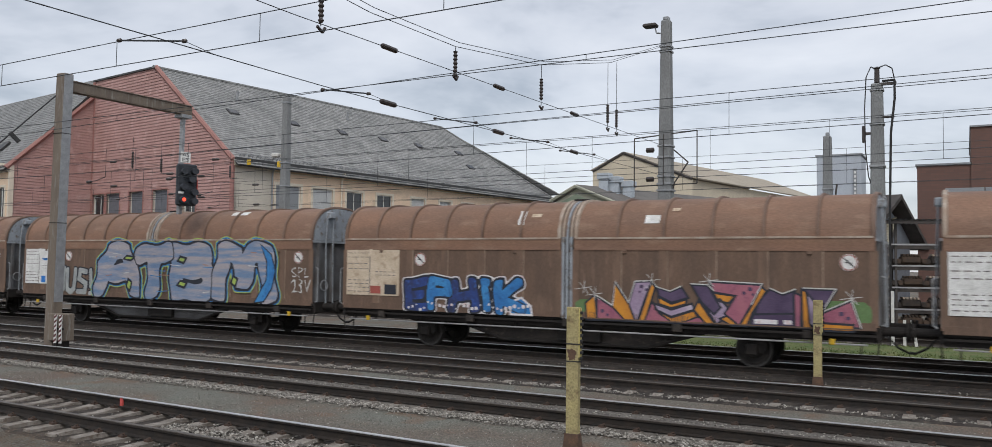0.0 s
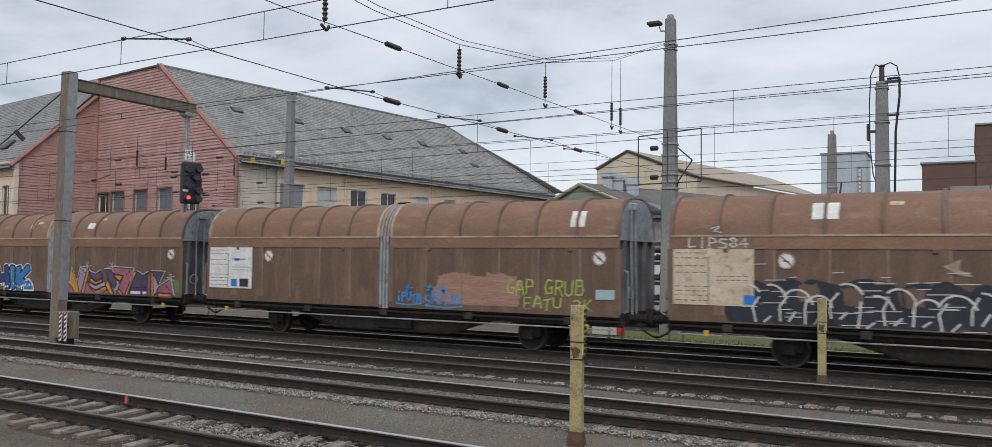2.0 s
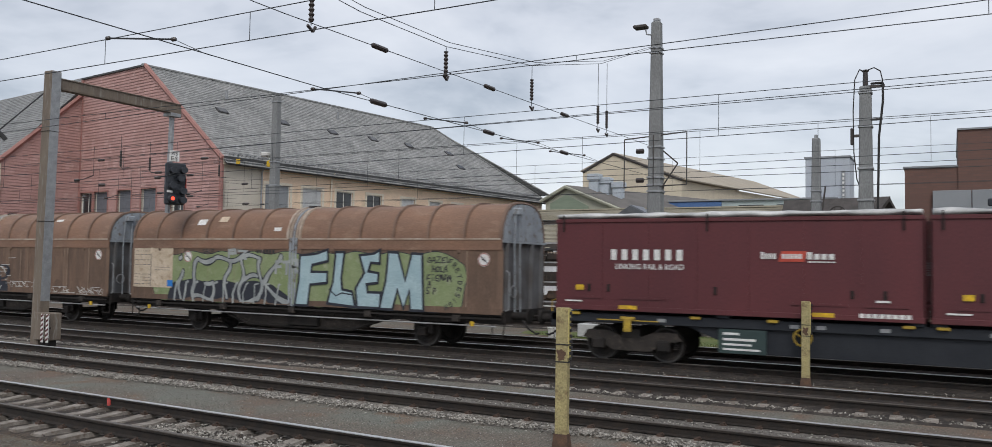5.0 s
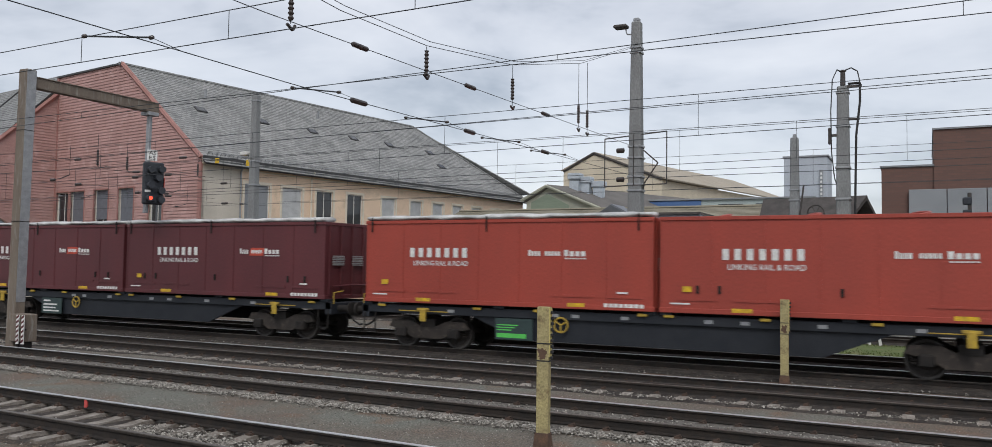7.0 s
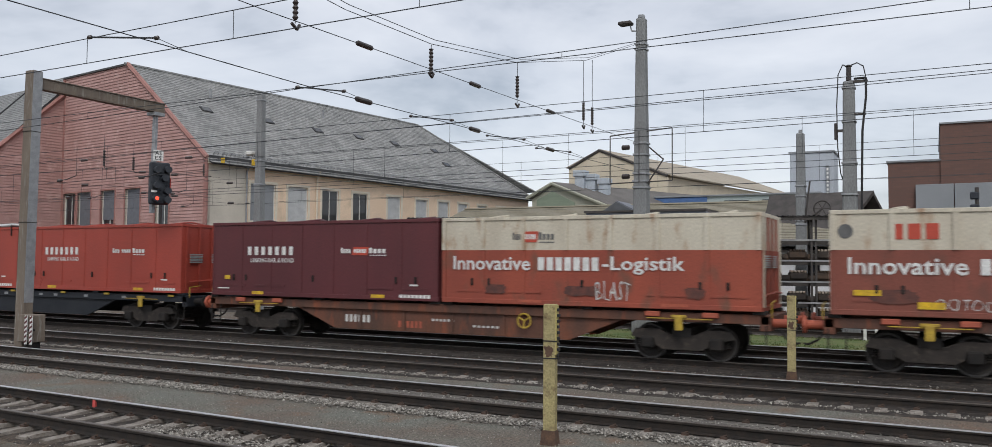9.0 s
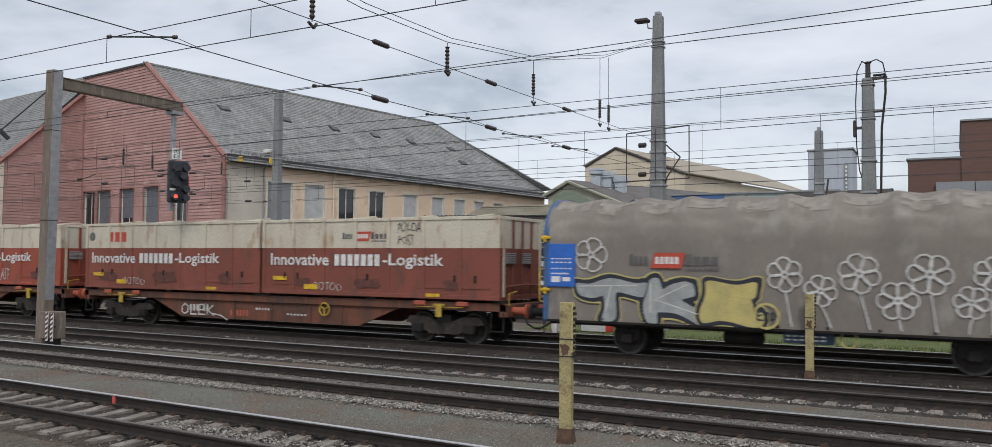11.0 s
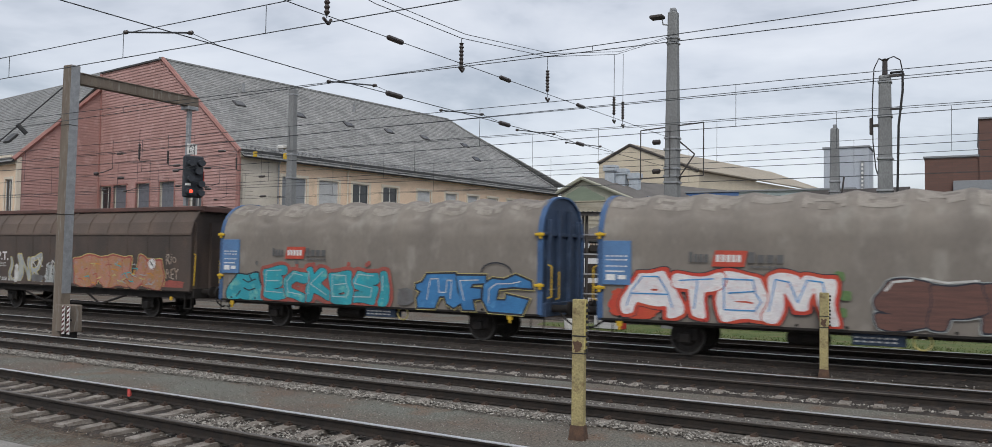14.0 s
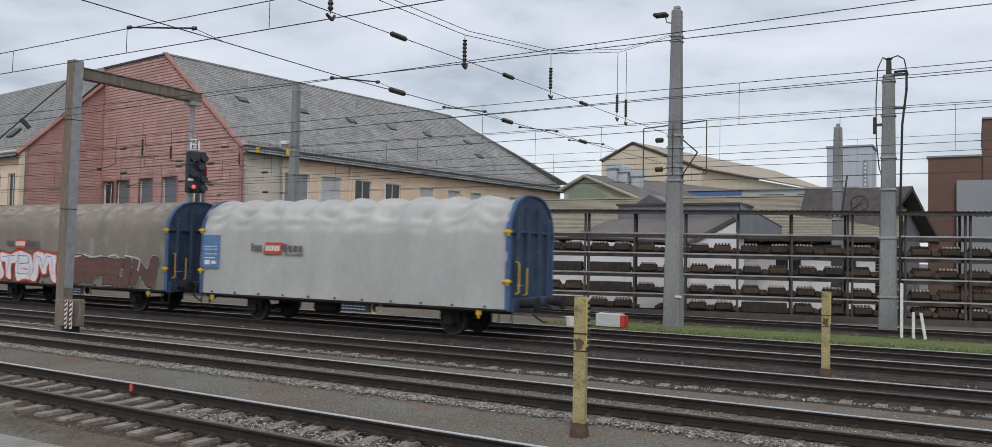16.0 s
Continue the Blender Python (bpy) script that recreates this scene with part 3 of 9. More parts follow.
def scatter(name, regions, seed, label):
    rng = np.random.default_rng(seed)
    base = np.array([(1, 0, 0), (-1, 0, 0), (0, 1, 0), (0, -1, 0), (0, 0, 1), (0, 0, -1)], float)
    tri = np.array([(0, 2, 4), (2, 1, 4), (1, 3, 4), (3, 0, 4), (2, 0, 5), (1, 2, 5), (3, 1, 5), (0, 3, 5)])
    vs, fs, o = [], [], 0
    for x0, x1, yc, sd, z, n, size in regions:
        x, y = rng.uniform(x0, x1, n), rng.normal(yc, sd, n)
        lane = min((Y1, Y2, Y3), key=lambda q: abs(q - yc))
        y = y + (askew(lane, x) if abs(lane - yc) < 1.6 else 0.0)
        r = rng.uniform(0.55, 1.35, n) * size
        v = base[None] * (r[:, None, None] * rng.uniform(0.6, 1.2, (n, 6, 1)))
        a = rng.uniform(0, math.tau, n)
        c, s_ = np.cos(a)[:, None], np.sin(a)[:, None]
        vx, vy = v[:, :, 0] * c - v[:, :, 1] * s_, v[:, :, 0] * s_ + v[:, :, 1] * c
        v = np.stack([vx + x[:, None], vy + y[:, None], v[:, :, 2] * 0.75 + z + rng.uniform(-0.01, 0.02, n)[:, None]], 2)
        vs.append(v.reshape(-1, 3))
        fs.append((tri[None] + (o + 6 * np.arange(n))[:, None, None]).reshape(-1, 3))
        o += 6 * n
    me = bpy.data.meshes.new(name)
    me.from_pydata(np.concatenate(vs).tolist(), [], np.concatenate(fs).tolist())
    me.materials.append(STONE)
    tagged(new(name, me), label, "ballast", kind="stuff")


scatter("ballast_stones", [
    (-11.5, -3, Y1, 0.33, -0.215, 3600, 0.024), (-22, -3, Y1, 0.6, -0.25, 900, 0.02), (-24, -3, Y1 - 1.2, 0.25, -0.25, 700, 0.018),
    (-38, 5, Y2 - 1.22, 0.13, -0.20, 15000, 0.024), (-38, 5, Y2, 0.24, -0.172, 9000, 0.021), (-38, 4, Y2 + 1.3, 0.2, -0.215, 900, 0.02),
    (-45, 5, Y3 - 1.2, 0.08, -0.205, 3600, 0.026), (-40, 4, Y4 - 1.3, 0.2, -0.21, 900, 0.026),
    (-40, 4, 11.9, 0.9, GROUND_Z, 12000, 0.012), (-40, 4, 16.5, 0.6, GROUND_Z, 4000, 0.012)], 11, "pale grey crushed stones along the sleeper ends")


def make_straw():
    """Dry stalks on the ground before the first track."""
    rng = np.random.default_rng(8)
    n = 1100
    x, y = rng.uniform(-16.5, -9.0, n), rng.normal(7.75, 0.22, n)
    a, l = rng.uniform(0, math.pi, n), rng.uniform(0.05, 0.16, n)
    z = GROUND_Z + rng.uniform(0.0, 0.03, n)
    dx, dy, w = np.cos(a) * l, np.sin(a) * l, 0.005
    v = np.stack([np.stack([x - dx, y - dy, z], 1), np.stack([x + dx, y + dy, z + 0.03], 1), np.stack([x + dx - np.sin(a) * w, y + dy + np.cos(a) * w, z + 0.03], 1), np.stack([x - dx - np.sin(a) * w, y - dy + np.cos(a) * w, z + 0.004], 1)], 1).reshape(-1, 3)
    me = bpy.data.meshes.new("dry_straw")
    me.from_pydata(v.tolist(), [], [tuple(range(4 * i, 4 * i + 4)) for i in range(n)])
    me.materials.append(STRAW)
    tagged(new("dry_straw", me), "brown dry stalks scattered beside the sleepers", "straw", kind="stuff")


make_straw()


def make_platform():
    p = thing("platform", "low concrete slab walkway beside the first track", "platform", kind="structure")
    for k in range(14):
        x = -24 + k * 1.0
        part("slab", soft(boxes((x, x + 0.985, 6.1, 7.08, GROUND_Z - 0.1, -0.195 + random.uniform(-0.004, 0.004))), 0.008), PLATFORM, p)


make_platform()


# ---- the train ----
SIDE = -1.42          # a wagon's side wall, in front of the track's centre line
WHEELS = []           # wheelsets and their wagons


def wheelset(wagon, x, r=0.46):
    ws = part("wheelset", pipe([(0, -0.95, 0), (0, 0.95, 0)], 0.08, 10), WHEEL, wagon, "sooty steel axle with two wheels")
    ws.location = (x, 0, r)
    for s_ in (-1, 1):
        prof = [(-0.06, 0.12), (-0.07, 0.2), (-0.045, 0.24), (-0.035, 0.36), (-0.067, 0.40), (-0.067, r), (0.055, r + 0.004), (0.06, r + 0.03), (0.072, r + 0.028), (0.072, 0.39), (0.03, 0.36), (0.03, 0.2), (0.06, 0.12)]
        prof = [(d * -s_ if s_ > 0 else d, q) for d, q in prof]
        w = part("wheel", turned(prof, (0, s_ * 0.7525, 0), "Y", 28), WHEEL, ws)
        bm = turned([(-0.004, r + 0.002), (0.0, r - 0.045)] if s_ < 0 else [(0.004, r + 0.002), (0.0, r - 0.045)], (0, s_ * 0.82, 0), "Y", 28)
        bmesh.ops.delete(bm, geom=[f for f in bm.faces if len(f.verts) > 4], context="FACES_ONLY")
        part("tyre", bm, TREAD, w, "worn bright rim")
    WHEELS.append((ws, x, r))
    return ws


def axle_gear(wagon, x):
    """Axle guards, boxes and leaf springs of a two-axle wagon, both sides."""
    for s_ in (-1, 1):
        y = s_ * 1.0
        part("axle_guard", plate([(y - 0.012, 1.0), (y + 0.012, 1.0), (y + 0.012, 0.4), (y - 0.012, 0.4)], x - 0.34, x + 0.34), UNDER, wagon)
        part("axle_box", soft(boxes((x - 0.15, x + 0.15, y - 0.13, y + 0.1, 0.32, 0.60)), 0.03), UNDER, wagon)
        bm = bmesh.new()
        for k in range(5):
            l = 0.62 - 0.1 * k
            for e in (-1, 1):
                rod(bm, (x, y - 0.02, 0.66 + 0.022 * k), (x + e * l, y - 0.02, 0.80 - 0.01 * k), 0.02, n=5)
        part("leaf_spring", bm, UNDER, wagon)


def buffers(wagon, end, material, x_in):
    """Two buffers and a coupling hook at each end."""
    for e in (-1, 1):
        for y in (-0.875, 0.875):
            part("buffer", turned([(e * x_in, 0.11), (e * (end - 0.09), 0.11), (e * (end - 0.085), 0.20), (e * (end - 0.02), 0.225), (e * end, 0.16)], (0, y, 1.05), "X", 16), material, wagon)
        bm = bmesh.new()
        rod(bm, (e * x_in, 0, 1.02), (e * (end - 0.1), 0, 1.0), 0.05, n=6)
        rod(bm, (e * (end - 0.1), 0, 1.0), (e * (end + 0.02), 0, 0.86), 0.04, n=6)
        part("coupling", bm, UNDER, wagon)
        pts = [(e * (x_in + 0.1), -0.35, 0.95), (e * (end - 0.3), -0.4, 0.65), (e * (end - 0.05), -0.4, 0.52), (e * (end + 0.05), -0.38, 0.55)]
        part("brake_hose", pipe(pts, 0.03), BLACK, wagon)


def data_plate(wagon, x0, x1, z0, z1, back, ink, extra=()):
    y = SIDE - 0.012
    p = part("data_plate", soft(boxes((x0, x1, y - 0.012, y, z0, z1)), 0.004), back, wagon, "data board with rows of small unreadable writing")
    part("board_edge", boxes((x0 + (x1 - x0) * 0.44, x0 + (x1 - x0) * 0.455, y - 0.016, y - 0.0125, z0 + 0.02, z1 - 0.02)), INKGREY, p)
    part("lock_tab", soft(boxes((x0 + (x1 - x0) * 0.43, x0 + (x1 - x0) * 0.5, y - 0.03, y - 0.012, z1 - 0.2, z1 + 0.02)), 0.01), back, p)
    h = z1 - z0
    rows = []
    rng = random.Random(int(x0 * 100) + int(z0 * 77))
    for fz in (0.93, 0.84, 0.70, 0.58, 0.33, 0.25, 0.17, 0.08):
        x = x0 + 0.06
        while x < x0 + (x1 - x0) * 0.42:
            l = rng.uniform(0.06, 0.2)
            rows.append((x, x + l, z0 + h * fz - 0.012, z0 + h * fz + 0.014))
            x += l + 0.06
    for fz in (0.52, 0.45):
        for k in range(5):
            rows.append((x0 + (x1 - x0) * (0.55 + 0.08 * k), x0 + (x1 - x0) * (0.61 + 0.08 * k), z0 + h * fz - 0.012, z0 + h * fz + 0.012))
    tagged(part("writing", bars(rows, y - 0.0125), INKGREY, p), kind="stuff")
    for (a, b, c, d, m) in extra:
        part("sticker", bars([(a, b, c, d)], y - 0.014), m, p)
    return p


INKGREY = mat("worn_ink", (0.14, 0.13, 0.13), (0.26, 0.23, 0.21), 9, 0.7, bump=0)
INK = mat("dark_ink", (0.03, 0.03, 0.035), (0.05, 0.05, 0.05), 6, 0.7, bump=0)
STICKBLUE = mat("blue_sticker", (0.02, 0.19, 0.58), (0.02, 0.16, 0.5), 5, 0.5, bump=0)
CHALK = mat("white_spray", (0.62, 0.62, 0.60), (0.45, 0.44, 0.42), 5, 0.8, bump=0)
LIME = mat("lime_spray", (0.42, 0.55, 0.10), (0.30, 0.40, 0.10), 5, 0.8, bump=0)
GBLUE = mat("light_blue_chrome_spray", (0.36, 0.335, 0.355), (0.155, 0.235, 0.37), 1.3, 0.6, c3=(0.40, 0.34, 0.33), stretch=(0.35, 1, 3.2), lo=0.42, hi=0.58, bump=0)
GDARK = mat("black_spray", (0.02, 0.024, 0.035), (0.03, 0.033, 0.045), 4, 0.7, bump=0)
GNAVY = mat("navy_spray", (0.025, 0.06, 0.24), (0.03, 0.035, 0.075), 2.5, 0.7, c3=(0.05, 0.13, 0.42), bump=0)
GRBLUE = mat("blue_spray", (0.03, 0.16, 0.42), (0.05, 0.24, 0.52), 2.5, 0.7, c3=(0.02, 0.08, 0.22), bump=0)
GLIME = mat("bright_green_print", (0.10, 0.55, 0.10), (0.09, 0.48, 0.09), 4, 0.6, bump=0)
GTAGBLUE = mat("bright_blue_spray", (0.04, 0.28, 0.62), (0.04, 0.22, 0.5), 4, 0.7, bump=0)
GORANGE = mat("orange_spray", (0.60, 0.26, 0.03), (0.50, 0.2, 0.03), 4, 0.7, bump=0)
GGREEN = mat("pale_green_spray", (0.20, 0.25, 0.115), (0.24, 0.29, 0.15), 1.5, 0.75, c3=(0.30, 0.33, 0.21), bump=0)
GSKY = mat("sky_blue_spray", (0.36, 0.48, 0.51), (0.30, 0.42, 0.46), 2, 0.7, bump=0)
GPINK = mat("faded_pink_spray", (0.30, 0.165, 0.125), (0.36, 0.22, 0.17), 3, 0.8, c3=(0.21, 0.12, 0.09), stretch=(0.5, 1, 5), bump=0)
GSALMON = mat("salmon_spray", (0.42, 0.20, 0.15), (0.36, 0.20, 0.085), 3.2, 0.75, c3=(0.30, 0.24, 0.23), bump=0)
GGREY = mat("chrome_spray", (0.36, 0.38, 0.37), (0.26, 0.28, 0.28), 3, 0.55, bump=0)
GSAND = mat("pale_yellow_spray", (0.52, 0.44, 0.16), (0.42, 0.36, 0.15), 3, 0.7, bump=0)
GTEAL = mat("teal_spray", (0.03, 0.30, 0.36), (0.05, 0.38, 0.40), 2.2, 0.65, c3=(0.30, 0.10, 0.10), bump=0)
GBRICK = mat("brick_red_spray", (0.36, 0.09, 0.07), (0.27, 0.08, 0.065), 3, 0.7, bump=0)
GRED = mat("red_orange_spray", (0.50, 0.05, 0.035), (0.46, 0.075, 0.035), 1.6, 0.65, bump=0)
GWHITE = mat("white_fill_spray", (0.72, 0.70, 0.69), (0.62, 0.60, 0.62), 3, 0.6, c3=(0.60, 0.42, 0.42), bump=0)
GMAROON = mat("maroon_spray", (0.145, 0.072, 0.058), (0.105, 0.056, 0.048), 3, 0.75, stretch=(0.5, 1, 5), bump=0)
GLILAC = mat("lilac_spray", (0.37, 0.30, 0.40), (0.30, 0.22, 0.32), 1.6, 0.7, c3=(0.46, 0.40, 0.47), bump=0)
GROSE = mat("rose_spray", (0.36, 0.13, 0.17), (0.30, 0.10, 0.15), 1.8, 0.7, c3=(0.20, 0.07, 0.12), bump=0)
GPLUM = mat("dark_purple_spray", (0.062, 0.04, 0.085), (0.10, 0.07, 0.13), 1.8, 0.7, bump=0)
GLEAF = mat("leaf_green_spray", (0.09, 0.17, 0.06), (0.12, 0.20, 0.08), 3, 0.75, bump=0)
GTEALB = mat("bright_teal_spray", (0.025, 0.33, 0.40), (0.035, 0.25, 0.30), 1.4, 0.65, c3=(0.16, 0.42, 0.38), bump=0)
GMIDBLUE = mat("mid_blue_spray", (0.05, 0.20, 0.42), (0.035, 0.145, 0.33), 1.5, 0.65, c3=(0.09, 0.27, 0.50), bump=0)
LOGORED = mat("logo_red", (0.50, 0.075, 0.045), (0.43, 0.065, 0.04), 4, 0.6, bump=0)
LOGOGREY = mat("logo_grey", (0.10, 0.10, 0.10), (0.13, 0.13, 0.13), 4, 0.6, bump=0)


# letters as single-line skeletons in a unit box
SKELETON = {
    "A": (((0, 0), (0.1, 0.5), (0.35, 1), (0.7, 1), (0.9, 0.5), (1, 0)), ((0.1, 0.42), (0.9, 0.42))),
    "T": (((0, 0.92), (1, 1)), ((0.55, 0.96), (0.45, 0))),
    "B": (((0.1, 0), (0.08, 1), (0.8, 0.98), (0.85, 0.62), (0.2, 0.54)), ((0.85, 0.58), (1, 0.3), (0.85, 0), (0.1, 0))),
    "M": (((0, 0), (0.12, 1), (0.36, 0.92), (0.5, 0.3)), ((0.5, 0.3), (0.66, 1), (0.92, 0.95), (1, 0))),
    "N": (((0, 0), (0.1, 1), (0.8, 0.05)), ((0.8, 0.05), (1, 1))),
    "W": (((0, 1), (0.22, 0), (0.5, 0.7)), ((0.5, 0.7), (0.75, 0), (1, 1))),
    "E": (((0.95, 1), (0.1, 0.95), (0.05, 0.03), (1, 0)), ((0.1, 0.5), (0.8, 0.52))),
    "F": (((1, 1), (0.1, 0.9), (0.0, 0)), ((0.1, 0.5), (0.85, 0.52))),
    "L": (((0.2, 1), (0.1, 0.05), (1, 0))),
    "H": (((0, 0), (0.08, 1)), ((1, 0), (0.92, 1)), ((0.05, 0.5), (0.95, 0.5))),
    "I": (((0.5, 0), (0.5, 0.68)), ((0.45, 1.0), (0.55, 1.0))),
    "J": (((0.5, 0.35), (0.5, 1)), ((0.45, 0), (0.55, 0))),
    "K": (((0.05, 0), (0.05, 1)), ((0.8, 1), (0.15, 0.45), (1, 0))),
    "P": (((0.1, 0), (0.1, 1), (0.85, 0.98), (0.95, 0.6), (0.15, 0.5))),
    "R": (((0.1, 0), (0.1, 1), (0.85, 0.98), (0.9, 0.6), (0.15, 0.5)), ((0.5, 0.5), (1, 0))),
    "S": (((0.95, 0.95), (0.2, 1), (0.05, 0.6), (0.9, 0.42), (0.85, 0.02), (0, 0))),
    "C": (((0.95, 0.9), (0.4, 1), (0.05, 0.6), (0.1, 0.1), (0.9, 0))),
    "O": (((0.5, 1), (0.05, 0.75), (0.08, 0.15), (0.5, 0), (0.95, 0.2), (0.95, 0.8), (0.5, 1))),
    "G": (((0.9, 0.9), (0.35, 1), (0.05, 0.5), (0.2, 0.02), (0.9, 0.05), (0.95, 0.45), (0.55, 0.42))),
    "U": (((0, 1), (0.08, 0.15), (0.5, 0), (0.92, 0.15), (1, 1))),
    "D": (((0.1, 0), (0.1, 1), (0.7, 0.9), (0.95, 0.5), (0.7, 0.08), (0.1, 0))),
    "2": (((0.05, 0.8), (0.4, 1), (0.9, 0.8), (0.1, 0.05), (1, 0))),
    "4": (((0.7, 0), (0.7, 1), (0, 0.35), (1, 0.35))),
    "8": (((0.5, 0.52), (0.1, 0.78), (0.5, 1), (0.9, 0.78), (0.5, 0.52), (0.05, 0.22), (0.5, 0), (0.95, 0.22), (0.5, 0.52))),
    "0": (((0.5, 1), (0.1, 0.7), (0.1, 0.2), (0.5, 0), (0.9, 0.2), (0.9, 0.7), (0.5, 1))),
    "Z": (((0, 1), (1, 0.95), (0.05, 0.05), (1, 0))),
}


def letter_lines(ch, x0, x1, z0, z1):
    rows = SKELETON[ch]
    if not isinstance(rows[0][0], tuple):
        rows = (rows,)
    return [[(x0 + u * (x1 - x0), z0 + v * (z1 - z0)) for u, v in row] for row in rows]


def spray_field(lines, r, pad, step, wobble, seed):
    """Distance to fat strokes on a grid, with an unsteady outline."""
    pts = [p for row in lines for p in row]
    xs = np.arange(min(p[0] for p in pts) - pad, max(p[0] for p in pts) + pad + step, step)
    zs = np.arange(min(p[1] for p in pts) - pad, max(p[1] for p in pts) + pad + step, step)
    gx, gz = np.meshgrid(xs, zs, indexing="ij")
    wx = gx + wobble * np.sin(5.1 * gz + 2.3 * gx + seed * 7.0)
    wz = gz + wobble * np.sin(4.3 * gx + 1.7 * gz + seed * 3.0)
    f = np.full(gx.shape, 9.0)
    for row in lines:
        for (a, b), (c, d) in zip(row, row[1:]):
            ux, uz = c - a, d - b
            k = np.clip(((wx - a) * ux + (wz - b) * uz) / (ux * ux + uz * uz + 1e-9), 0, 1)
            # squared-off ends: mix of the round and the square distance
            ex, ez = np.abs(wx - a - k * ux), np.abs(wz - b - k * uz)
            f = np.minimum(f, 0.55 * np.hypot(ex, ez) + 0.45 * np.maximum(ex, ez) - r)
    return xs, zs, f


def skin(name, field, level, y, material, parent, label="", floor_z=-9.0):
    """One flat sprayed skin where the field lies under a level."""
    xs, zs, f = field
    f = np.maximum(f, (floor_z - zs)[None, :] + level)
    ins = f < level
    bm, seen = bmesh.new(), {}

    def vert(i, j, p, q):
        key = (i, j, p, q)
        if key not in seen:
            if (i, j) == (p, q):
                x, z = xs[i], zs[j]
            else:
                a, b = f[i, j] - level, f[p, q] - level
                k = a / (a - b) if a != b else 0.5
                x, z = xs[i] + k * (xs[p] - xs[i]), zs[j] + k * (zs[q] - zs[j])
            seen[key] = bm.verts.new((x, y, z))
        return seen[key]

    count = ins[:-1, :-1].astype(int) + ins[1:, :-1] + ins[1:, 1:] + ins[:-1, 1:]
    for i, j in zip(*np.nonzero(count)):
        ring = ((i, j), (i + 1, j), (i + 1, j + 1), (i, j + 1))
        poly = []
        for k in range(4):
            a, b = ring[k], ring[(k + 1) % 4]
            if ins[a]:
                poly.append(vert(*a, *a))
            if ins[a] != ins[b]:
                poly.append(vert(*min(a, b), *max(a, b)))
        if len(poly) > 2:
            bm.faces.new(poly)
    return part(name, bm, material, parent, label)


def burner(w, word, x0, x1, z0, z1, r, outer, inner, y=SIDE - 0.014, widths=None, wobble=0.04, seed=1.0, gap=0.0, low=1.07, shine=None, label="", swing=0.05):
    """Fat sprayed letters: outer skins round the whole word, inner skins letter by letter, and a thin highlight line."""
    rng = random.Random(int(seed * 100))
    widths = widths or [1.0] * len(word)
    unit = (x1 - x0) / sum(widths)
    rows, x = [], x0
    for ch, wd in zip(word, widths):
        a, b = x + r - gap, x + wd * unit - r + gap
        dz = rng.uniform(-swing, swing)
        rows.append(letter_lines(ch, a, b, z0 + r + dz * 0.5, z1 - r + dz))
        x += wd * unit
    big = max(q[0] for q in outer) if outer else 0.0
    f = spray_field([q for row in rows for q in row], r, r + big + 0.12, 0.05, wobble, seed)
    for i, (off, m) in enumerate(outer):
        skin("graffiti", f, off, y - 0.002 * i, m, w, label if i == 0 else "", low)
    y -= 0.002 * len(outer)
    for k, row in enumerate(rows):
        f = spray_field(row, r, r + 0.2, 0.045, wobble, seed)
        for i, (off, m) in enumerate(inner):
            skin("graffiti_letter", f, off, y - 0.0025 * (k % 2) * len(inner) - 0.0025 * i, m[k % len(m)] if isinstance(m, tuple) else m, w, "", low)
        if shine:
            moved = [[(a - 0.30 * r, b + 0.32 * r) for a, b in q] for q in row]
            for q in moved:
                part("graffiti_line", strokes([q], y - 0.0025 * (2 * len(inner) + 1), 0.016), shine, w)


def patch(w, pts, material, y, edge=None, r=0.022, name="graffiti_piece"):
    """A flat sprayed piece of a few corners with an optional outline."""
    bm = bmesh.new()
    f = bm.faces.new([bm.verts.new((a, y, b)) for a, b in pts])
    f.normal_update()
    if f.normal.y > 0:
        f.normal_flip()
    bmesh.ops.triangulate(bm, faces=bm.faces[:])
    part(name, bm, material, w)
    if edge:
        part("graffiti_line", strokes([list(pts) + [pts[0]]], y - 0.0015, r), edge, w)


def scribble(rng, x0, x1, z0, z1, n, size):
    lines = []
    for _ in range(n):
        cx, cz = rng.uniform(x0, x1), rng.uniform(z0, z1)
        pts, a = [], rng.uniform(0, 6.28)
        for k in range(9):
            pts.append((min(max(cx, x0), x1), min(max(cz, z0), z1)))
            a += rng.uniform(-1.1, 1.1)
            cx, cz = cx + math.cos(a) * size, cz + math.sin(a) * size
        lines.append(pts)
    return lines


def roundel(wagon, x, z, r=0.2, y=SIDE - 0.018):
    bm = turned([(0, r), (-0.004, r)], (x, y, z), "Y", 24)
    d = part("roundel", bm, WHITE, wagon, "round white warning disc")
    part("symbol", strokes([[(x - r * 0.62, z + r * 0.55), (x + r * 0.62, z - r * 0.55)], [(x - r * 0.4, z), (x + r * 0.3, z - 0.02)], [(x - r * 0.2, z + r * 0.25), (x + r * 0.25, z - r * 0.3)]], y - 0.006, 0.014), INK, d)
    ring = [(x + r * 0.9 * math.cos(k * math.tau / 20), z + r * 0.9 * math.sin(k * math.tau / 20)) for k in range(21)]
    part("ring", strokes([ring], y - 0.0055, 0.012), GBRICK, d)


def side_profile(k0=0.0, grow=0.0, n=14, low=3.26, top=4.36):
    """The curved upper door: from its lower edge over to the roof's middle line."""
    pts = []
    for k in range(n + 1):
        a = math.pi / 2 * k / n
        pts.append((-(1.40 + grow) * max(0.0, math.cos(a)) ** 0.72, low + (top + grow - low) * math.sin(a) ** 0.95))
    return pts


def hood(grow=0.0):
    left = side_profile(grow=grow)
    return left + [(-y, z) for y, z in left[-2::-1]]


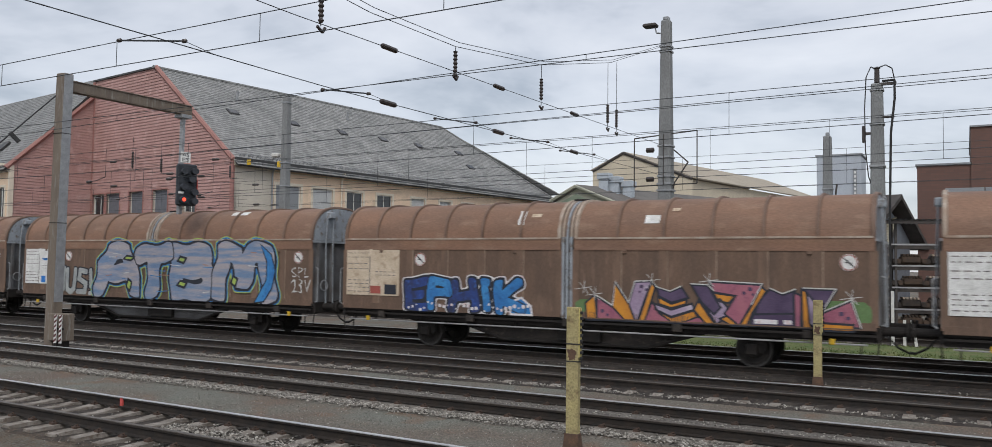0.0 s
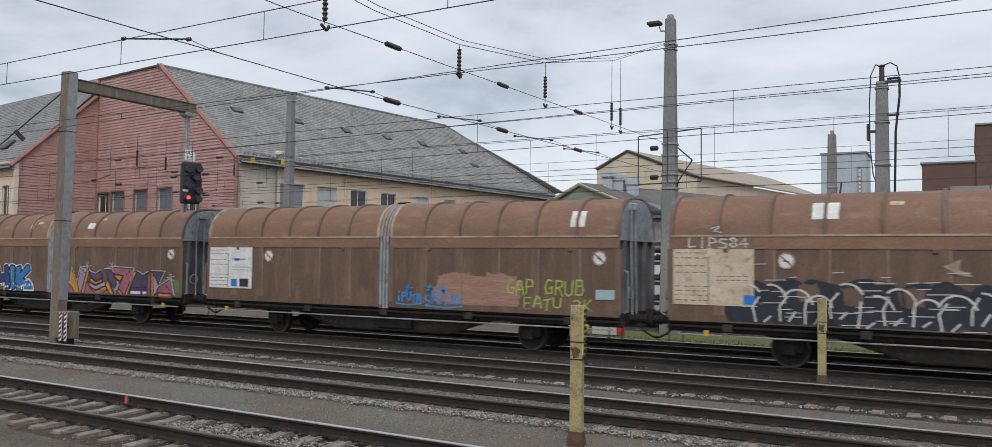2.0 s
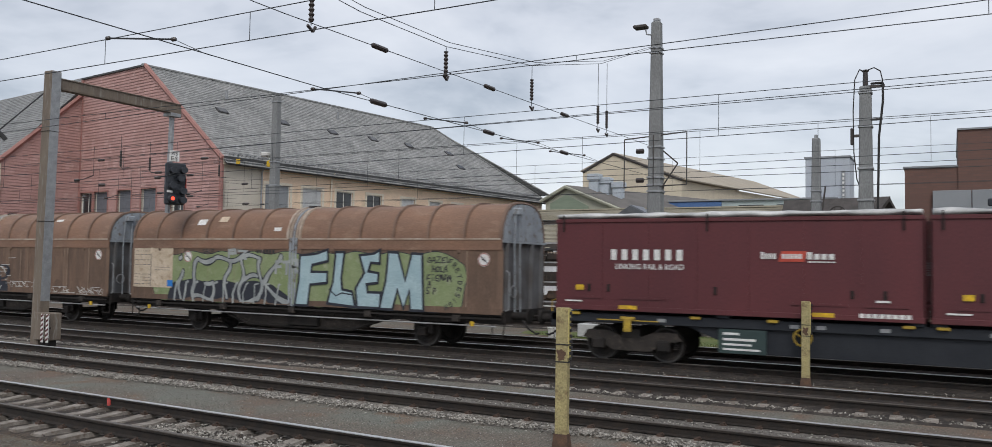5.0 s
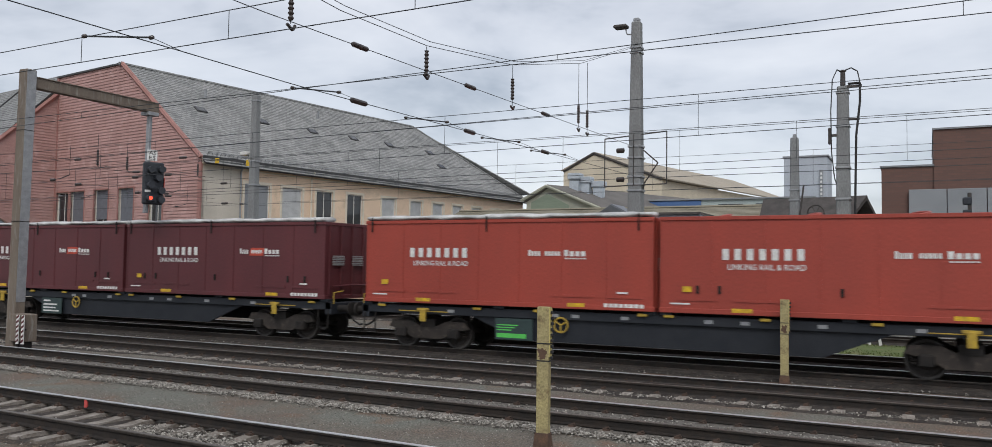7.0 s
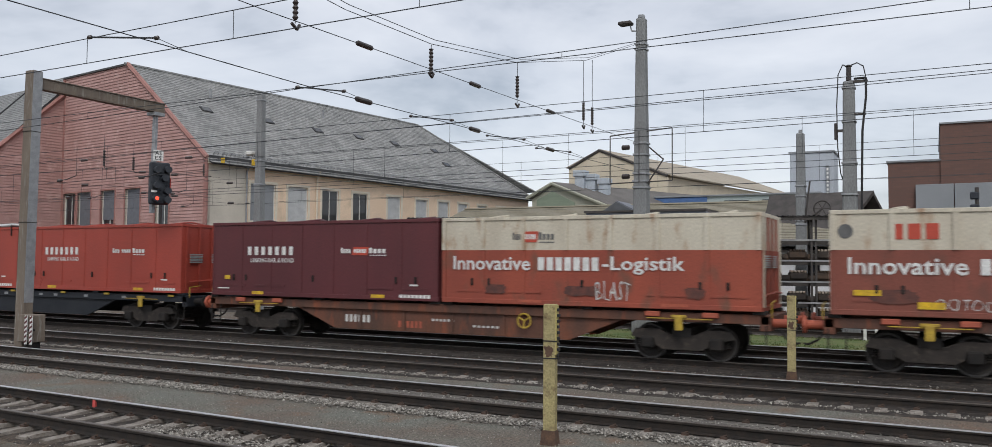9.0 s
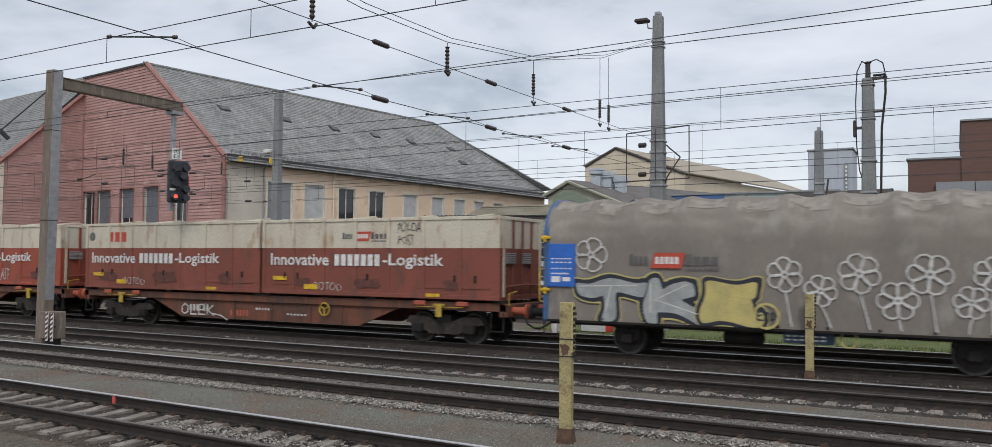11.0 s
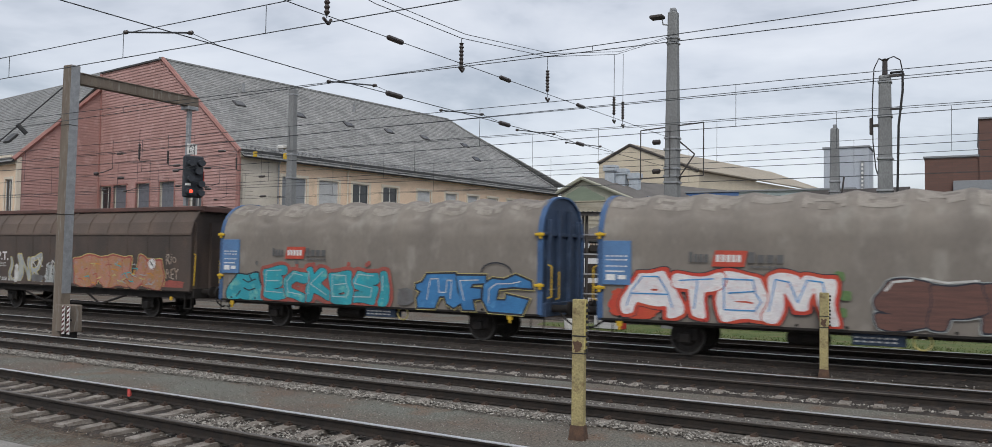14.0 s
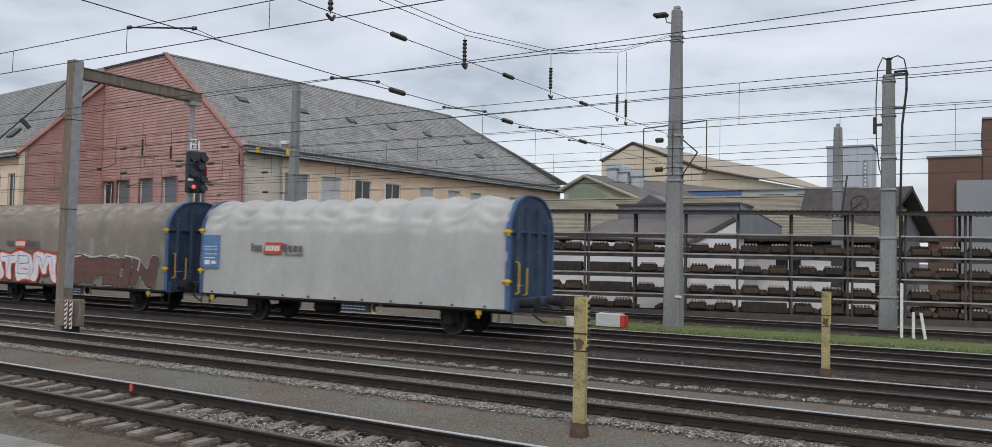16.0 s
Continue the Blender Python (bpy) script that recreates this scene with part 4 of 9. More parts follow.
def sliding_wall_wagon(centre, style):
    w = thing("sliding_wall_wagon", style["label"], "freight wagon", pose(centre, Y4, 0), "wagons of the freight train")
    L = 7.80
    # sliding doors, two a side: ribbed curved sheet above, flat panelled wall below
    for e in (-1, 1):
        a, b = (-L, -0.20) if e < 0 else (0.20, L)
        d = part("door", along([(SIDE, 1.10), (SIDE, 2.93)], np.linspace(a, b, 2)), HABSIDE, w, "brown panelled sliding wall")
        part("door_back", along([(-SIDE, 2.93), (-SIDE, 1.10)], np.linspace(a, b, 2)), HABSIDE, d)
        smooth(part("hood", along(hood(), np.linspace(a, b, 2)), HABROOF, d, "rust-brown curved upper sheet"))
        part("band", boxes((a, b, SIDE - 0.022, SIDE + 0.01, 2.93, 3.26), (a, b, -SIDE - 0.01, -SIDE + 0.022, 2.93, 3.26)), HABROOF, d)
        part("trim", boxes((a + 0.05, b - 0.05, SIDE - 0.04, SIDE + 0.02, 3.235, 3.285)), HABTRIM, d, "pale dusty drip rail")
        step = (b - a) / 6
        for k in range(7):
            x = a + step * k
            if k in (0, 6):
                x += 0.05 if k == 0 else -0.05
            rib = bmesh.new()
            o = hood(0.055)
            i = hood(-0.002)
            half = 0.032 if 0 < k < 6 else 0.045
            ring = []
            for q in (-half, half):
                ring.append([rib.verts.new((x + q, *p)) for p in o])
                ring.append([rib.verts.new((x + q * 1.3, *p)) for p in i])
            n = len(o)
            for j in range(n - 1):
                rib.faces.new((ring[0][j], ring[0][j + 1], ring[2][j + 1], ring[2][j]))
                rib.faces.new((ring[0][j], ring[1][j], ring[1][j + 1], ring[0][j + 1]))
                rib.faces.new((ring[2][j], ring[2][j + 1], ring[3][j + 1], ring[3][j]))
            bmesh.ops.recalc_face_normals(rib, faces=rib.faces)
            part("rib", rib, HABTRIM if (k == 0 and e > 0) or (k == 6 and e < 0) or (k == 0 and style.get("pale")) else HABRIB, d)
            wide = 0.13 if 0 < k < 6 else 0.10
            part("post", boxes((x - wide, x + wide, SIDE - 0.013, SIDE, 1.16, 2.93)), HABPOST, d)
            if 0 < k < 6:
                # pale strip on the right edge of each inner post
                part("post_edge", boxes((x + wide - 0.03, x + wide, SIDE - 0.0165, SIDE - 0.010, 1.28, 2.92)), HABEDGE, d, "pale strip down the right edge of the post")
        part("sill_rail", boxes((a, b, SIDE - 0.02, SIDE + 0.01, 1.08, 1.26), (a, b, SIDE - 0.03, SIDE, 1.08, 1.11)), HABSIDE, d)
        for x in (a + step * 1.15, b - step * 1.15):
            part("lock", soft(boxes((x - 0.06, x + 0.06, SIDE - 0.04, SIDE, 2.84, 2.93)), 0.01), HABSIDE, d)
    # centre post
    # flush dark panel: the shade of the door gap is put into its colour
    part("centre_post", boxes((-0.19, 0.19, SIDE + 0.0, SIDE + 0.05, 1.05, 3.30)), UNDERDUST_SHADE, w, "flat dark panel with the door gap's shade painted in")
    smooth(part("centre_arch", along(hood(-0.01), (-0.19, 0.19)), HABSIDE, w))
    for q in (-0.12, 0.0, 0.12):
        part("post_strip", boxes((q - 0.038, q + 0.038, SIDE - 0.03, SIDE, 1.05, 3.30)), HABGREY, w, "grey steel strip of the centre post")
        bm = bmesh.new()
        rings = [[bm.verts.new((q + e * 0.03, *p)) for p in hood(g)] for e, g in ((-1, -0.01), (-1, 0.03), (1, 0.03), (1, -0.01))]
        for a_, b_ in zip(rings, rings[1:]):
            for j in range(len(a_) - 1):
                bm.faces.new((a_[j], a_[j + 1], b_[j + 1], b_[j]))
        bmesh.ops.recalc_face_normals(bm, faces=bm.faces)
        part("arch_strip", bm, HABTRIM if q else HABGREY, w, "pale steel strip over the roof")
    for q in (-0.4, 0.4):
        part("arch_clamp", soft(boxes((-0.22, 0.22, q - 0.1, q + 0.1, 4.28, 4.42)), 0.02), UNDER, w)
    # ends
    for e in (-1, 1):
        out = [(y * 0.985, z - 0.02) for y, z in hood()]
        out = [(-1.36, 1.05)] + out + [(1.36, 1.05)]
        x = e * (L - 0.03)
        end = part("end_wall", plate(out, min(x, x - e * 0.05), max(x, x - e * 0.05)), HABEND, w, "sooty grey end wall")
        top = [(y * 0.97, z) for y, z in out if z > 3.2]
        part("end_cap", plate(top, min(x, x + e * 0.03), max(x, x + e * 0.03)), HABGREY, w, "grey-blue curved end sheet")
        part("ledge", boxes((min(x, x + e * 0.09), max(x, x + e * 0.09), -1.4, 1.4, 3.16, 3.23)), HABGREY, end)
        for y in (-1.15, -0.45, 0.45, 1.15):
            part("end_post", boxes((min(x, x + e * 0.11), max(x, x + e * 0.11), y - 0.05, y + 0.05, 1.0, 3.16)), HABEND, end)
        for y in (-0.9, -0.55):
            part("ladder_rail", pipe([(x + e * 0.2, y, 1.1), (x + e * 0.16, y, 3.0), (x + e * 0.13, y * 0.9, 4.0)], 0.022), HABGREY, end)
        part("roof_bracket", soft(boxes((min(x, x + e * 0.2), max(x, x + e * 0.2), -0.75, -0.45, 3.98, 4.2)), 0.03), HABGREY, end)
        part("handrail", pipe([(x + e * 0.14, -1.36, 1.2), (x + e * 0.24, -1.36, 1.25), (x + e * 0.24, -1.36, 2.3), (x + e * 0.14, -1.36, 2.35)], 0.018), GALV, end)
        ring = [(x + e * 0.2, -1.0 + 0.17 * math.cos(k * math.tau / 16), 1.75 + 0.17 * math.sin(k * math.tau / 16)) for k in range(17)]
        part("brake_wheel", pipe(ring, 0.018), GALV, end)
        part("headstock", soft(boxes((min(x, x + e * 0.12), max(x, x + e * 0.12), -1.32, 1.32, 0.85, 1.2)), 0.015), UNDER, w)
        st = [(x + e * 0.1, -1.3, 1.0), (x + e * 0.05, -1.34, 0.45)]
        part("step", pipe([st[0], st[1], (st[1][0] - e * 0.35, -1.34, 0.45), (x - e * 0.3, -1.3, 1.0)], 0.018), UNDER, w)
    # underframe
    part("solebar", boxes((-L, L, -1.22, -1.10, 0.80, 1.06), (-L, L, 1.10, 1.22, 0.80, 1.06)), UNDER, w, "black steel solebar")
    part("floor_frame", boxes((-L, L, -1.38, 1.38, 1.02, 1.09)), UNDER, w)
    part("guide_rail", boxes((-L, L, -1.45, -1.40, 0.93, 0.985)), UNDER, w)
    part("step_rail", pipe([(-L + 0.2, -1.36, 0.74), (L - 0.2, -1.36, 0.74)], 0.022), RACKBEAM, w)
    bm = bmesh.new()
    for k in range(9):
        x = -6.6 + 1.65 * k
        rod(bm, (x, -1.36, 0.74), (x, -1.2, 0.95), 0.016, n=5)
    part("step_hangers", bm, UNDER, w)
    bm = bmesh.new()
    tr = [[bm.verts.new((x, y, z)) for x, z in ((-4.2, 0.92), (-2.2, 0.34), (2.2, 0.34), (4.2, 0.92))] for y in (-1.06, -1.0)]
    bm.faces.new(tr[0]), bm.faces.new(tr[1][::-1])
    for q in range(4):
        bm.faces.new((tr[0][q], tr[1][q], tr[1][(q + 1) % 4], tr[0][(q + 1) % 4]))
    bmesh.ops.recalc_face_normals(bm, faces=bm.faces)
    part("truss", bm, GREYTRUSS if style.get("grey_truss") else UNDERDUST_SHADE, w, "deep trapezoid plate under the frame")
    for q in (-6.3, -3.1, 0.0, 3.1, 6.3):
        part("bracket", soft(boxes((q - 0.12, q + 0.12, -1.47, -1.36, 0.84, 1.03)), 0.01), UNDERDUST_SHADE, w, "dusty guide bracket")
    bm = bmesh.new()
    for (x0, z0), (x1, z1) in (((-4.0, 0.9), (-2.2, 0.36)), ((-2.2, 0.36), (2.2, 0.36)), ((2.2, 0.36), (4.0, 0.9))):
        rod(bm, (x0, -1.1, z0), (x1, -1.1, z1), 0.045, n=6)
    part("truss_rod", bm, UNDER, w)
    part("battery_box", soft(boxes((-0.4, 0.9, -1.2, -0.75, 0.42, 0.82)), 0.02), UNDER, w)
    part("air_tank", turned([(1.4, 0.05), (1.45, 0.19), (2.5, 0.19), (2.55, 0.05)], (0, -0.55, 0.62), "X", 14), UNDER, w)
    part("tie_down", soft(boxes((-6.9, -6.78, -1.44, -1.38, 0.72, 0.86)), 0.01), YELLOWB, w, "small yellow marker")
    part("tie_down", soft(boxes((6.78, 6.9, -1.44, -1.38, 0.72, 0.86)), 0.01), YELLOWB, w, "small yellow marker")
    for x in (-4.9, 4.9):
        axle_gear(w, x)
        wheelset(w, x)
    buffers(w, 8.48, UNDER, L)
    white = style.get("plate") == "white"
    data_plate(w, -7.70, -5.65, 1.50, 2.92, WHITE if white else CREAM, INK, ((-6.62, -6.34, 1.56, 1.82, STICKBLUE), (-6.22, -5.8, 1.56, 1.84, GDARK)) if white else ((-5.9, -5.62, 1.55, 1.78, STICKBLUE),) if style.get("blue") else ((-6.2, -5.75, 1.55, 1.85, GDARK), (-6.75, -6.35, 1.56, 1.8, GBRICK)))
    if white:
        part("mark", bars([(-6.5, -6.25, 2.46, 2.54), (-6.62, -5.95, 2.50, 2.53)], SIDE - 0.03), STICKBLUE, w)
    roundel(w, -4.88, 2.64)
    roundel(w, 7.22, 2.66)
    for i, (x0, x1, z, r) in enumerate(style.get("patches", ())):
        # paper remains on the curved sheet
        k = min(range(15), key=lambda q: abs(side_profile()[q][1] - z))
        (ya, za), (yb, zb) = side_profile(grow=0.012)[k], side_profile(grow=0.012)[min(k + r, 14)]
        bm = bmesh.new()
        prof = side_profile(grow=0.012)[k:min(k + r, 14) + 1]
        cols = [[bm.verts.new((x + 0.03 * noise.noise((x, j, i)), *p)) for j, p in enumerate(prof)] for x in (x0, x1)]
        for j in range(len(prof) - 1):
            bm.faces.new((cols[0][j], cols[1][j], cols[1][j + 1], cols[0][j + 1]))
        part("paper_remnant", bm, CREAM if i % 2 else WHITE, w, "torn pale paper label on the roof sheet")
    style["paint"](w)
    return w


def paint_a(w):
    y = SIDE - 0.034
    burner(w, "ATBM", -3.05, 6.15, 1.08, 3.16, 0.33, ((0.16, LIME), (0.125, GRBLUE), (0.085, GDARK)), ((0.055, GDARK), (0.0, GBLUE)), y, (1.15, 0.85, 1.1, 1.35), 0.06, 0.3, 0.16, label="large silver-blue letters with lime and blue edges", swing=0.03)
    patch(w, ((5.55, 3.1), (6.05, 2.75), (6.25, 2.2), (6.1, 1.6), (5.75, 1.15), (5.3, 1.1), (5.85, 1.9), (5.85, 2.5)), GRBLUE, y - 0.021, GDARK)
    for x, z, l, h in ((-1.2, 2.55, 0.6, 0.12), (1.7, 2.5, 0.45, 0.16), (1.75, 1.62, 0.5, 0.16), (4.35, 1.75, 0.3, 0.25), (-1.15, 1.5, 0.3, 0.3)):
        patch(w, ((x - l / 2, z), (x - l * 0.2, z + h), (x + l * 0.5, z + h * 0.6), (x + l * 0.2, z - h * 0.5)), LIME, y - 0.024, GDARK, 0.04)
    rng = random.Random(12)
    for k in range(16):
        x, z = rng.uniform(-2.6, 5.2), rng.uniform(1.3, 2.9)
        part("scratch", strokes([[(x, z), (x + rng.uniform(0.2, 0.7), z + rng.uniform(-0.05, 0.05))]], y - 0.019 - 0.0002 * k, 0.014), (CHALK, GSALMON, GRBLUE)[k % 3], w)
    burner(w, "UUSJ", -5.6, -3.3, 1.12, 2.2, 0.10, ((0.05, GDARK),), ((0.0, GGREY),), SIDE - 0.02, (0.8, 1, 1, 0.45), 0.02, 0.7)
    lettered("graffiti", "SPL", 6.95, 7.7, 1.98, 2.3, SIDE - 0.02, CHALK, w, -0.01, wild=0.2)
    lettered("graffiti", "23V", 6.95, 7.8, 1.48, 1.9, SIDE - 0.02, CHALK, w, -0.01, wild=0.2)


def paint_b(w):
    y = SIDE - 0.034
    burner(w, "EPHIK", -5.40, -1.30, 1.10, 2.10, 0.128, ((0.10, GWHITE), (0.065, GDARK)), ((0.03, GDARK), (0.0, (GNAVY, GRBLUE, GNAVY, GRBLUE, GRBLUE))), y, (0.95, 0.95, 1.05, 0.7, 1.1), 0.04, 0.6, 0.06, label="navy and blue letters with a white outline")
    patch(w, ((-1.75, 1.1), (-1.75, 1.45), (-1.4, 1.58), (-1.1, 1.35), (-1.06, 1.1)), GRBLUE, y - 0.003, GWHITE, 0.03)
    rng = random.Random(3)
    for k in range(30):
        x, z, q = -5.25 + 0.14 * k, rng.uniform(1.12, 1.36), rng.uniform(0.02, 0.055)
        part("graffiti_dot", blob(x - q, x + q, z - q, z + q, y - 0.017, x, 10, 0.0), GWHITE, w)
    patch(w, ((-1.95, 2.05), (-1.6, 2.4), (-1.4, 2.1), (-1.6, 1.95)), HABPOST, SIDE - 0.0145)
    part("graffiti", blob(0.25, 1.3, 1.08, 1.6, SIDE - 0.0145, 4), GLEAF, w)
    part("graffiti", blob(6.5, 7.72, 1.08, 1.75, SIDE - 0.0145, 6), GLEAF, w, "sprayed green patch")
    # angular letters out of leaning pieces: pink, lilac and plum fields over orange shadows
    pieces = (
        (GORANGE, ((0.6, 1.05), (0.55, 1.5), (0.82, 1.72), (0.9, 1.05))),
        (GROSE, ((0.9, 1.06), (0.88, 1.68), (1.36, 1.40), (1.75, 1.06))),
        (GORANGE, ((1.34, 1.42), (1.40, 2.04), (1.80, 1.5), (1.98, 1.06), (1.70, 1.06))),
        (GLILAC, ((1.43, 2.08), (1.80, 1.52), (1.97, 2.1), (2.42, 2.12), (2.2, 1.55), (2.03, 1.06), (1.9, 1.08))),
        (GORANGE, ((2.42, 2.1), (2.52, 1.96), (2.24, 1.06), (2.06, 1.06))),
        (GROSE, ((2.22, 1.06), (2.44, 1.6), (2.62, 1.3), (3.0, 1.06))),
        (GPLUM, ((2.55, 1.97), (2.92, 1.86), (3.22, 1.99), (3.40, 1.72), (2.96, 1.58), (2.62, 1.74))),
        (GORANGE, ((2.60, 1.72), (2.95, 1.55), (3.36, 1.68), (3.32, 1.55), (2.95, 1.44), (2.62, 1.54))),
        (GLILAC, ((2.52, 1.54), (2.95, 1.40), (3.5, 1.58), (3.55, 1.42), (2.95, 1.22), (2.52, 1.40))),
        (GORANGE, ((2.5, 1.38), (2.95, 1.2), (3.55, 1.40), (3.65, 1.2), (3.15, 1.06), (2.75, 1.1))),
        (GROSE, ((3.2, 1.06), (3.65, 1.25), (3.95, 1.06))),
        (GROSE, ((3.93, 2.14), (5.24, 2.09), (4.98, 1.55), (4.68, 1.07), (4.32, 1.35), (4.6, 1.80), (4.05, 1.88))),
        (GORANGE, ((4.05, 1.86), (4.58, 1.80), (4.42, 1.62), (4.15, 1.66))),
        (GPLUM, ((3.48, 2.05), (3.90, 2.04), (4.22, 1.5), (4.06, 1.32), (3.74, 1.62))),
        (GORANGE, ((3.66, 1.66), (4.06, 1.10), (3.86, 1.06), (3.54, 1.42))),
        (GLILAC, ((4.2, 1.72), (4.48, 1.42), (4.12, 1.06), (3.84, 1.5))),
        (GORANGE, ((4.2, 1.22), (4.42, 1.32), (4.72, 1.06), (4.48, 1.06))),
        (GORANGE, ((5.22, 2.05), (5.34, 1.94), (5.0, 1.4), (4.86, 1.06), (4.70, 1.08))),
        (GPLUM, ((5.06, 1.36), (5.14, 1.68), (5.42, 1.99), (5.72, 1.86), (6.02, 1.98), (6.02, 1.36))),
        (GPLUM, ((4.95, 1.08), (5.02, 1.36), (5.98, 1.42), (6.0, 1.1))),
        (GROSE, ((5.98, 1.94), (6.16, 1.84), (6.14, 1.08), (6.0, 1.10))),
        (GORANGE, ((6.16, 2.02), (6.26, 1.96), (6.38, 1.08), (6.18, 1.08))),
        (GLILAC, ((6.28, 1.95), (6.62, 1.46), (6.42, 1.1), (6.34, 1.2))),
        (GPLUM, ((6.22, 2.01), (6.94, 2.0), (6.66, 1.52), (6.45, 1.72))),
        (GROSE, ((6.52, 1.40), (7.27, 1.76), (7.48, 1.12), (6.48, 1.22))),
        (GORANGE, ((6.55, 1.22), (7.32, 1.20), (7.32, 1.04), (6.62, 1.04))))
    for k, (m, pts) in enumerate(pieces):
        patch(w, pts, m, SIDE - 0.020 - 0.0035 * (k % 3), GDARK, 0.026)
    for k, pts in enumerate((((0.88, 1.72), (1.34, 1.46), (1.42, 2.1), (1.79, 1.56), (1.97, 2.12), (2.44, 2.14)), ((2.54, 1.99), (2.92, 1.88), (3.22, 2.02)), ((3.46, 2.08), (3.9, 2.07), (4.06, 1.92)), ((3.95, 2.17), (5.24, 2.12), (4.98, 1.6)), ((5.42, 2.02), (5.72, 1.89), (6.02, 2.01)), ((6.20, 2.04), (6.94, 2.03), (6.66, 1.55)), ((6.5, 1.42), (7.27, 1.79), (7.48, 1.14)))):
        part("graffiti_line", strokes([pts], SIDE - 0.034, 0.014), CHALK, w)
    for k, (cx, cz) in enumerate(((0.82, 1.74), (2.42, 2.14), (3.92, 2.16), (7.27, 1.82), (0.5, 1.9))):
        part("spray_flare", strokes([[(cx - 0.24, cz - 0.03), (cx + 0.24, cz + 0.04)], [(cx - 0.12, cz + 0.16), (cx + 0.14, cz - 0.14)], [(cx, cz - 0.14), (cx + 0.03, cz + 0.2)]], SIDE - 0.037, 0.008), CHALK, w)
    for x, z, q in ((2.15, 1.98, 0.05), (2.28, 1.9, 0.04), (2.1, 1.84, 0.03), (1.05, 1.3, 0.05), (1.2, 1.2, 0.04), (4.95, 1.98, 0.05), (4.8, 1.88, 0.04), (5.02, 1.85, 0.03), (7.05, 1.45, 0.05), (7.2, 1.35, 0.04)):
        part("graffiti_dot", blob(x - q, x + q, z - q, z + q, SIDE - 0.0335, x, 12, 0.0), GPLUM, w)
    part("graffiti", bars([(5.05, 5.6, 1.14, 1.25)], SIDE - 0.031), GWHITE, w)
    part("graffiti", bars([(5.74, 5.94, 1.15, 1.25)], SIDE - 0.031), GWHITE, w)


def tag(w, word, x0, x1, z0, z1, m, r=0.02, y=SIDE - 0.02, seed=1.0, wobble=0.05):
    """A handwritten tag: thin letter lines, each letter a part."""
    rng = random.Random(int(seed * 97))
    n = len(word)
    for k, ch in enumerate(word):
        if ch == " ":
            continue
        a = x0 + (x1 - x0) * (k + 0.08) / n
        b = x0 + (x1 - x0) * (k + 0.86) / n
        dz = rng.uniform(-wobble, wobble)
        lean = rng.uniform(-0.04, 0.08)
        rows = [[(p + (q - z0) * lean, q + rng.uniform(-0.02, 0.02)) for p, q in row] for row in letter_lines(ch, a, b, z0 + dz, z1 + dz)]
        part("graffiti_letter", strokes(rows, y - 0.0004 * (k % 3), r), m, w)


def paint_c(w):
    part("graffiti", blob(1.85, 4.85, 1.15, 2.15, SIDE - 0.0145, 2, 60, 0.3), GPINK, w, "faded pink sprayed patch")
    for k in range(5):
        x = 2.0 + 0.55 * k
        part("graffiti", blob(x, x + 0.62, 1.25, 2.1 + 0.08 * (k % 2), SIDE - 0.016 - 0.0004 * k, k + 3, 30, 0.4), GPINK, w)
    tag(w, "IPUTM", 0.5, 1.42, 1.28, 1.55, GTAGBLUE, 0.024, seed=0.4)
    tag(w, "SPEIUN", 1.55, 2.85, 1.24, 1.52, GTAGBLUE, 0.024, seed=0.9)
    for cx, cz in ((0.95, 1.68), (1.75, 1.7), (2.2, 1.66)):
        part("graffiti_star", strokes([[(cx - 0.13, cz - 0.06), (cx + 0.13, cz + 0.04)], [(cx - 0.02, cz + 0.12), (cx + 0.06, cz - 0.12)], [(cx - 0.1, cz + 0.06), (cx + 0.1, cz - 0.1)]], SIDE - 0.022, 0.022), GTAGBLUE, w)
    part("graffiti_line", strokes([[(0.5, 1.22), (0.9, 1.18), (1.45, 1.24)], [(1.6, 1.18), (2.3, 1.14), (2.9, 1.2)]], SIDE - 0.022, 0.022), GTAGBLUE, w)
    tag(w, "GAP GRUB", 4.35, 6.78, 1.62, 2.03, LIME, 0.020, seed=0.2)
    tag(w, "EATU 2K", 4.9, 7.05, 1.22, 1.52, LIME, 0.020, seed=0.6)
    part("notice", bars([(7.12, 7.66, 1.54, 1.81)], SIDE - 0.016), GSKY, w, "small pale notice")


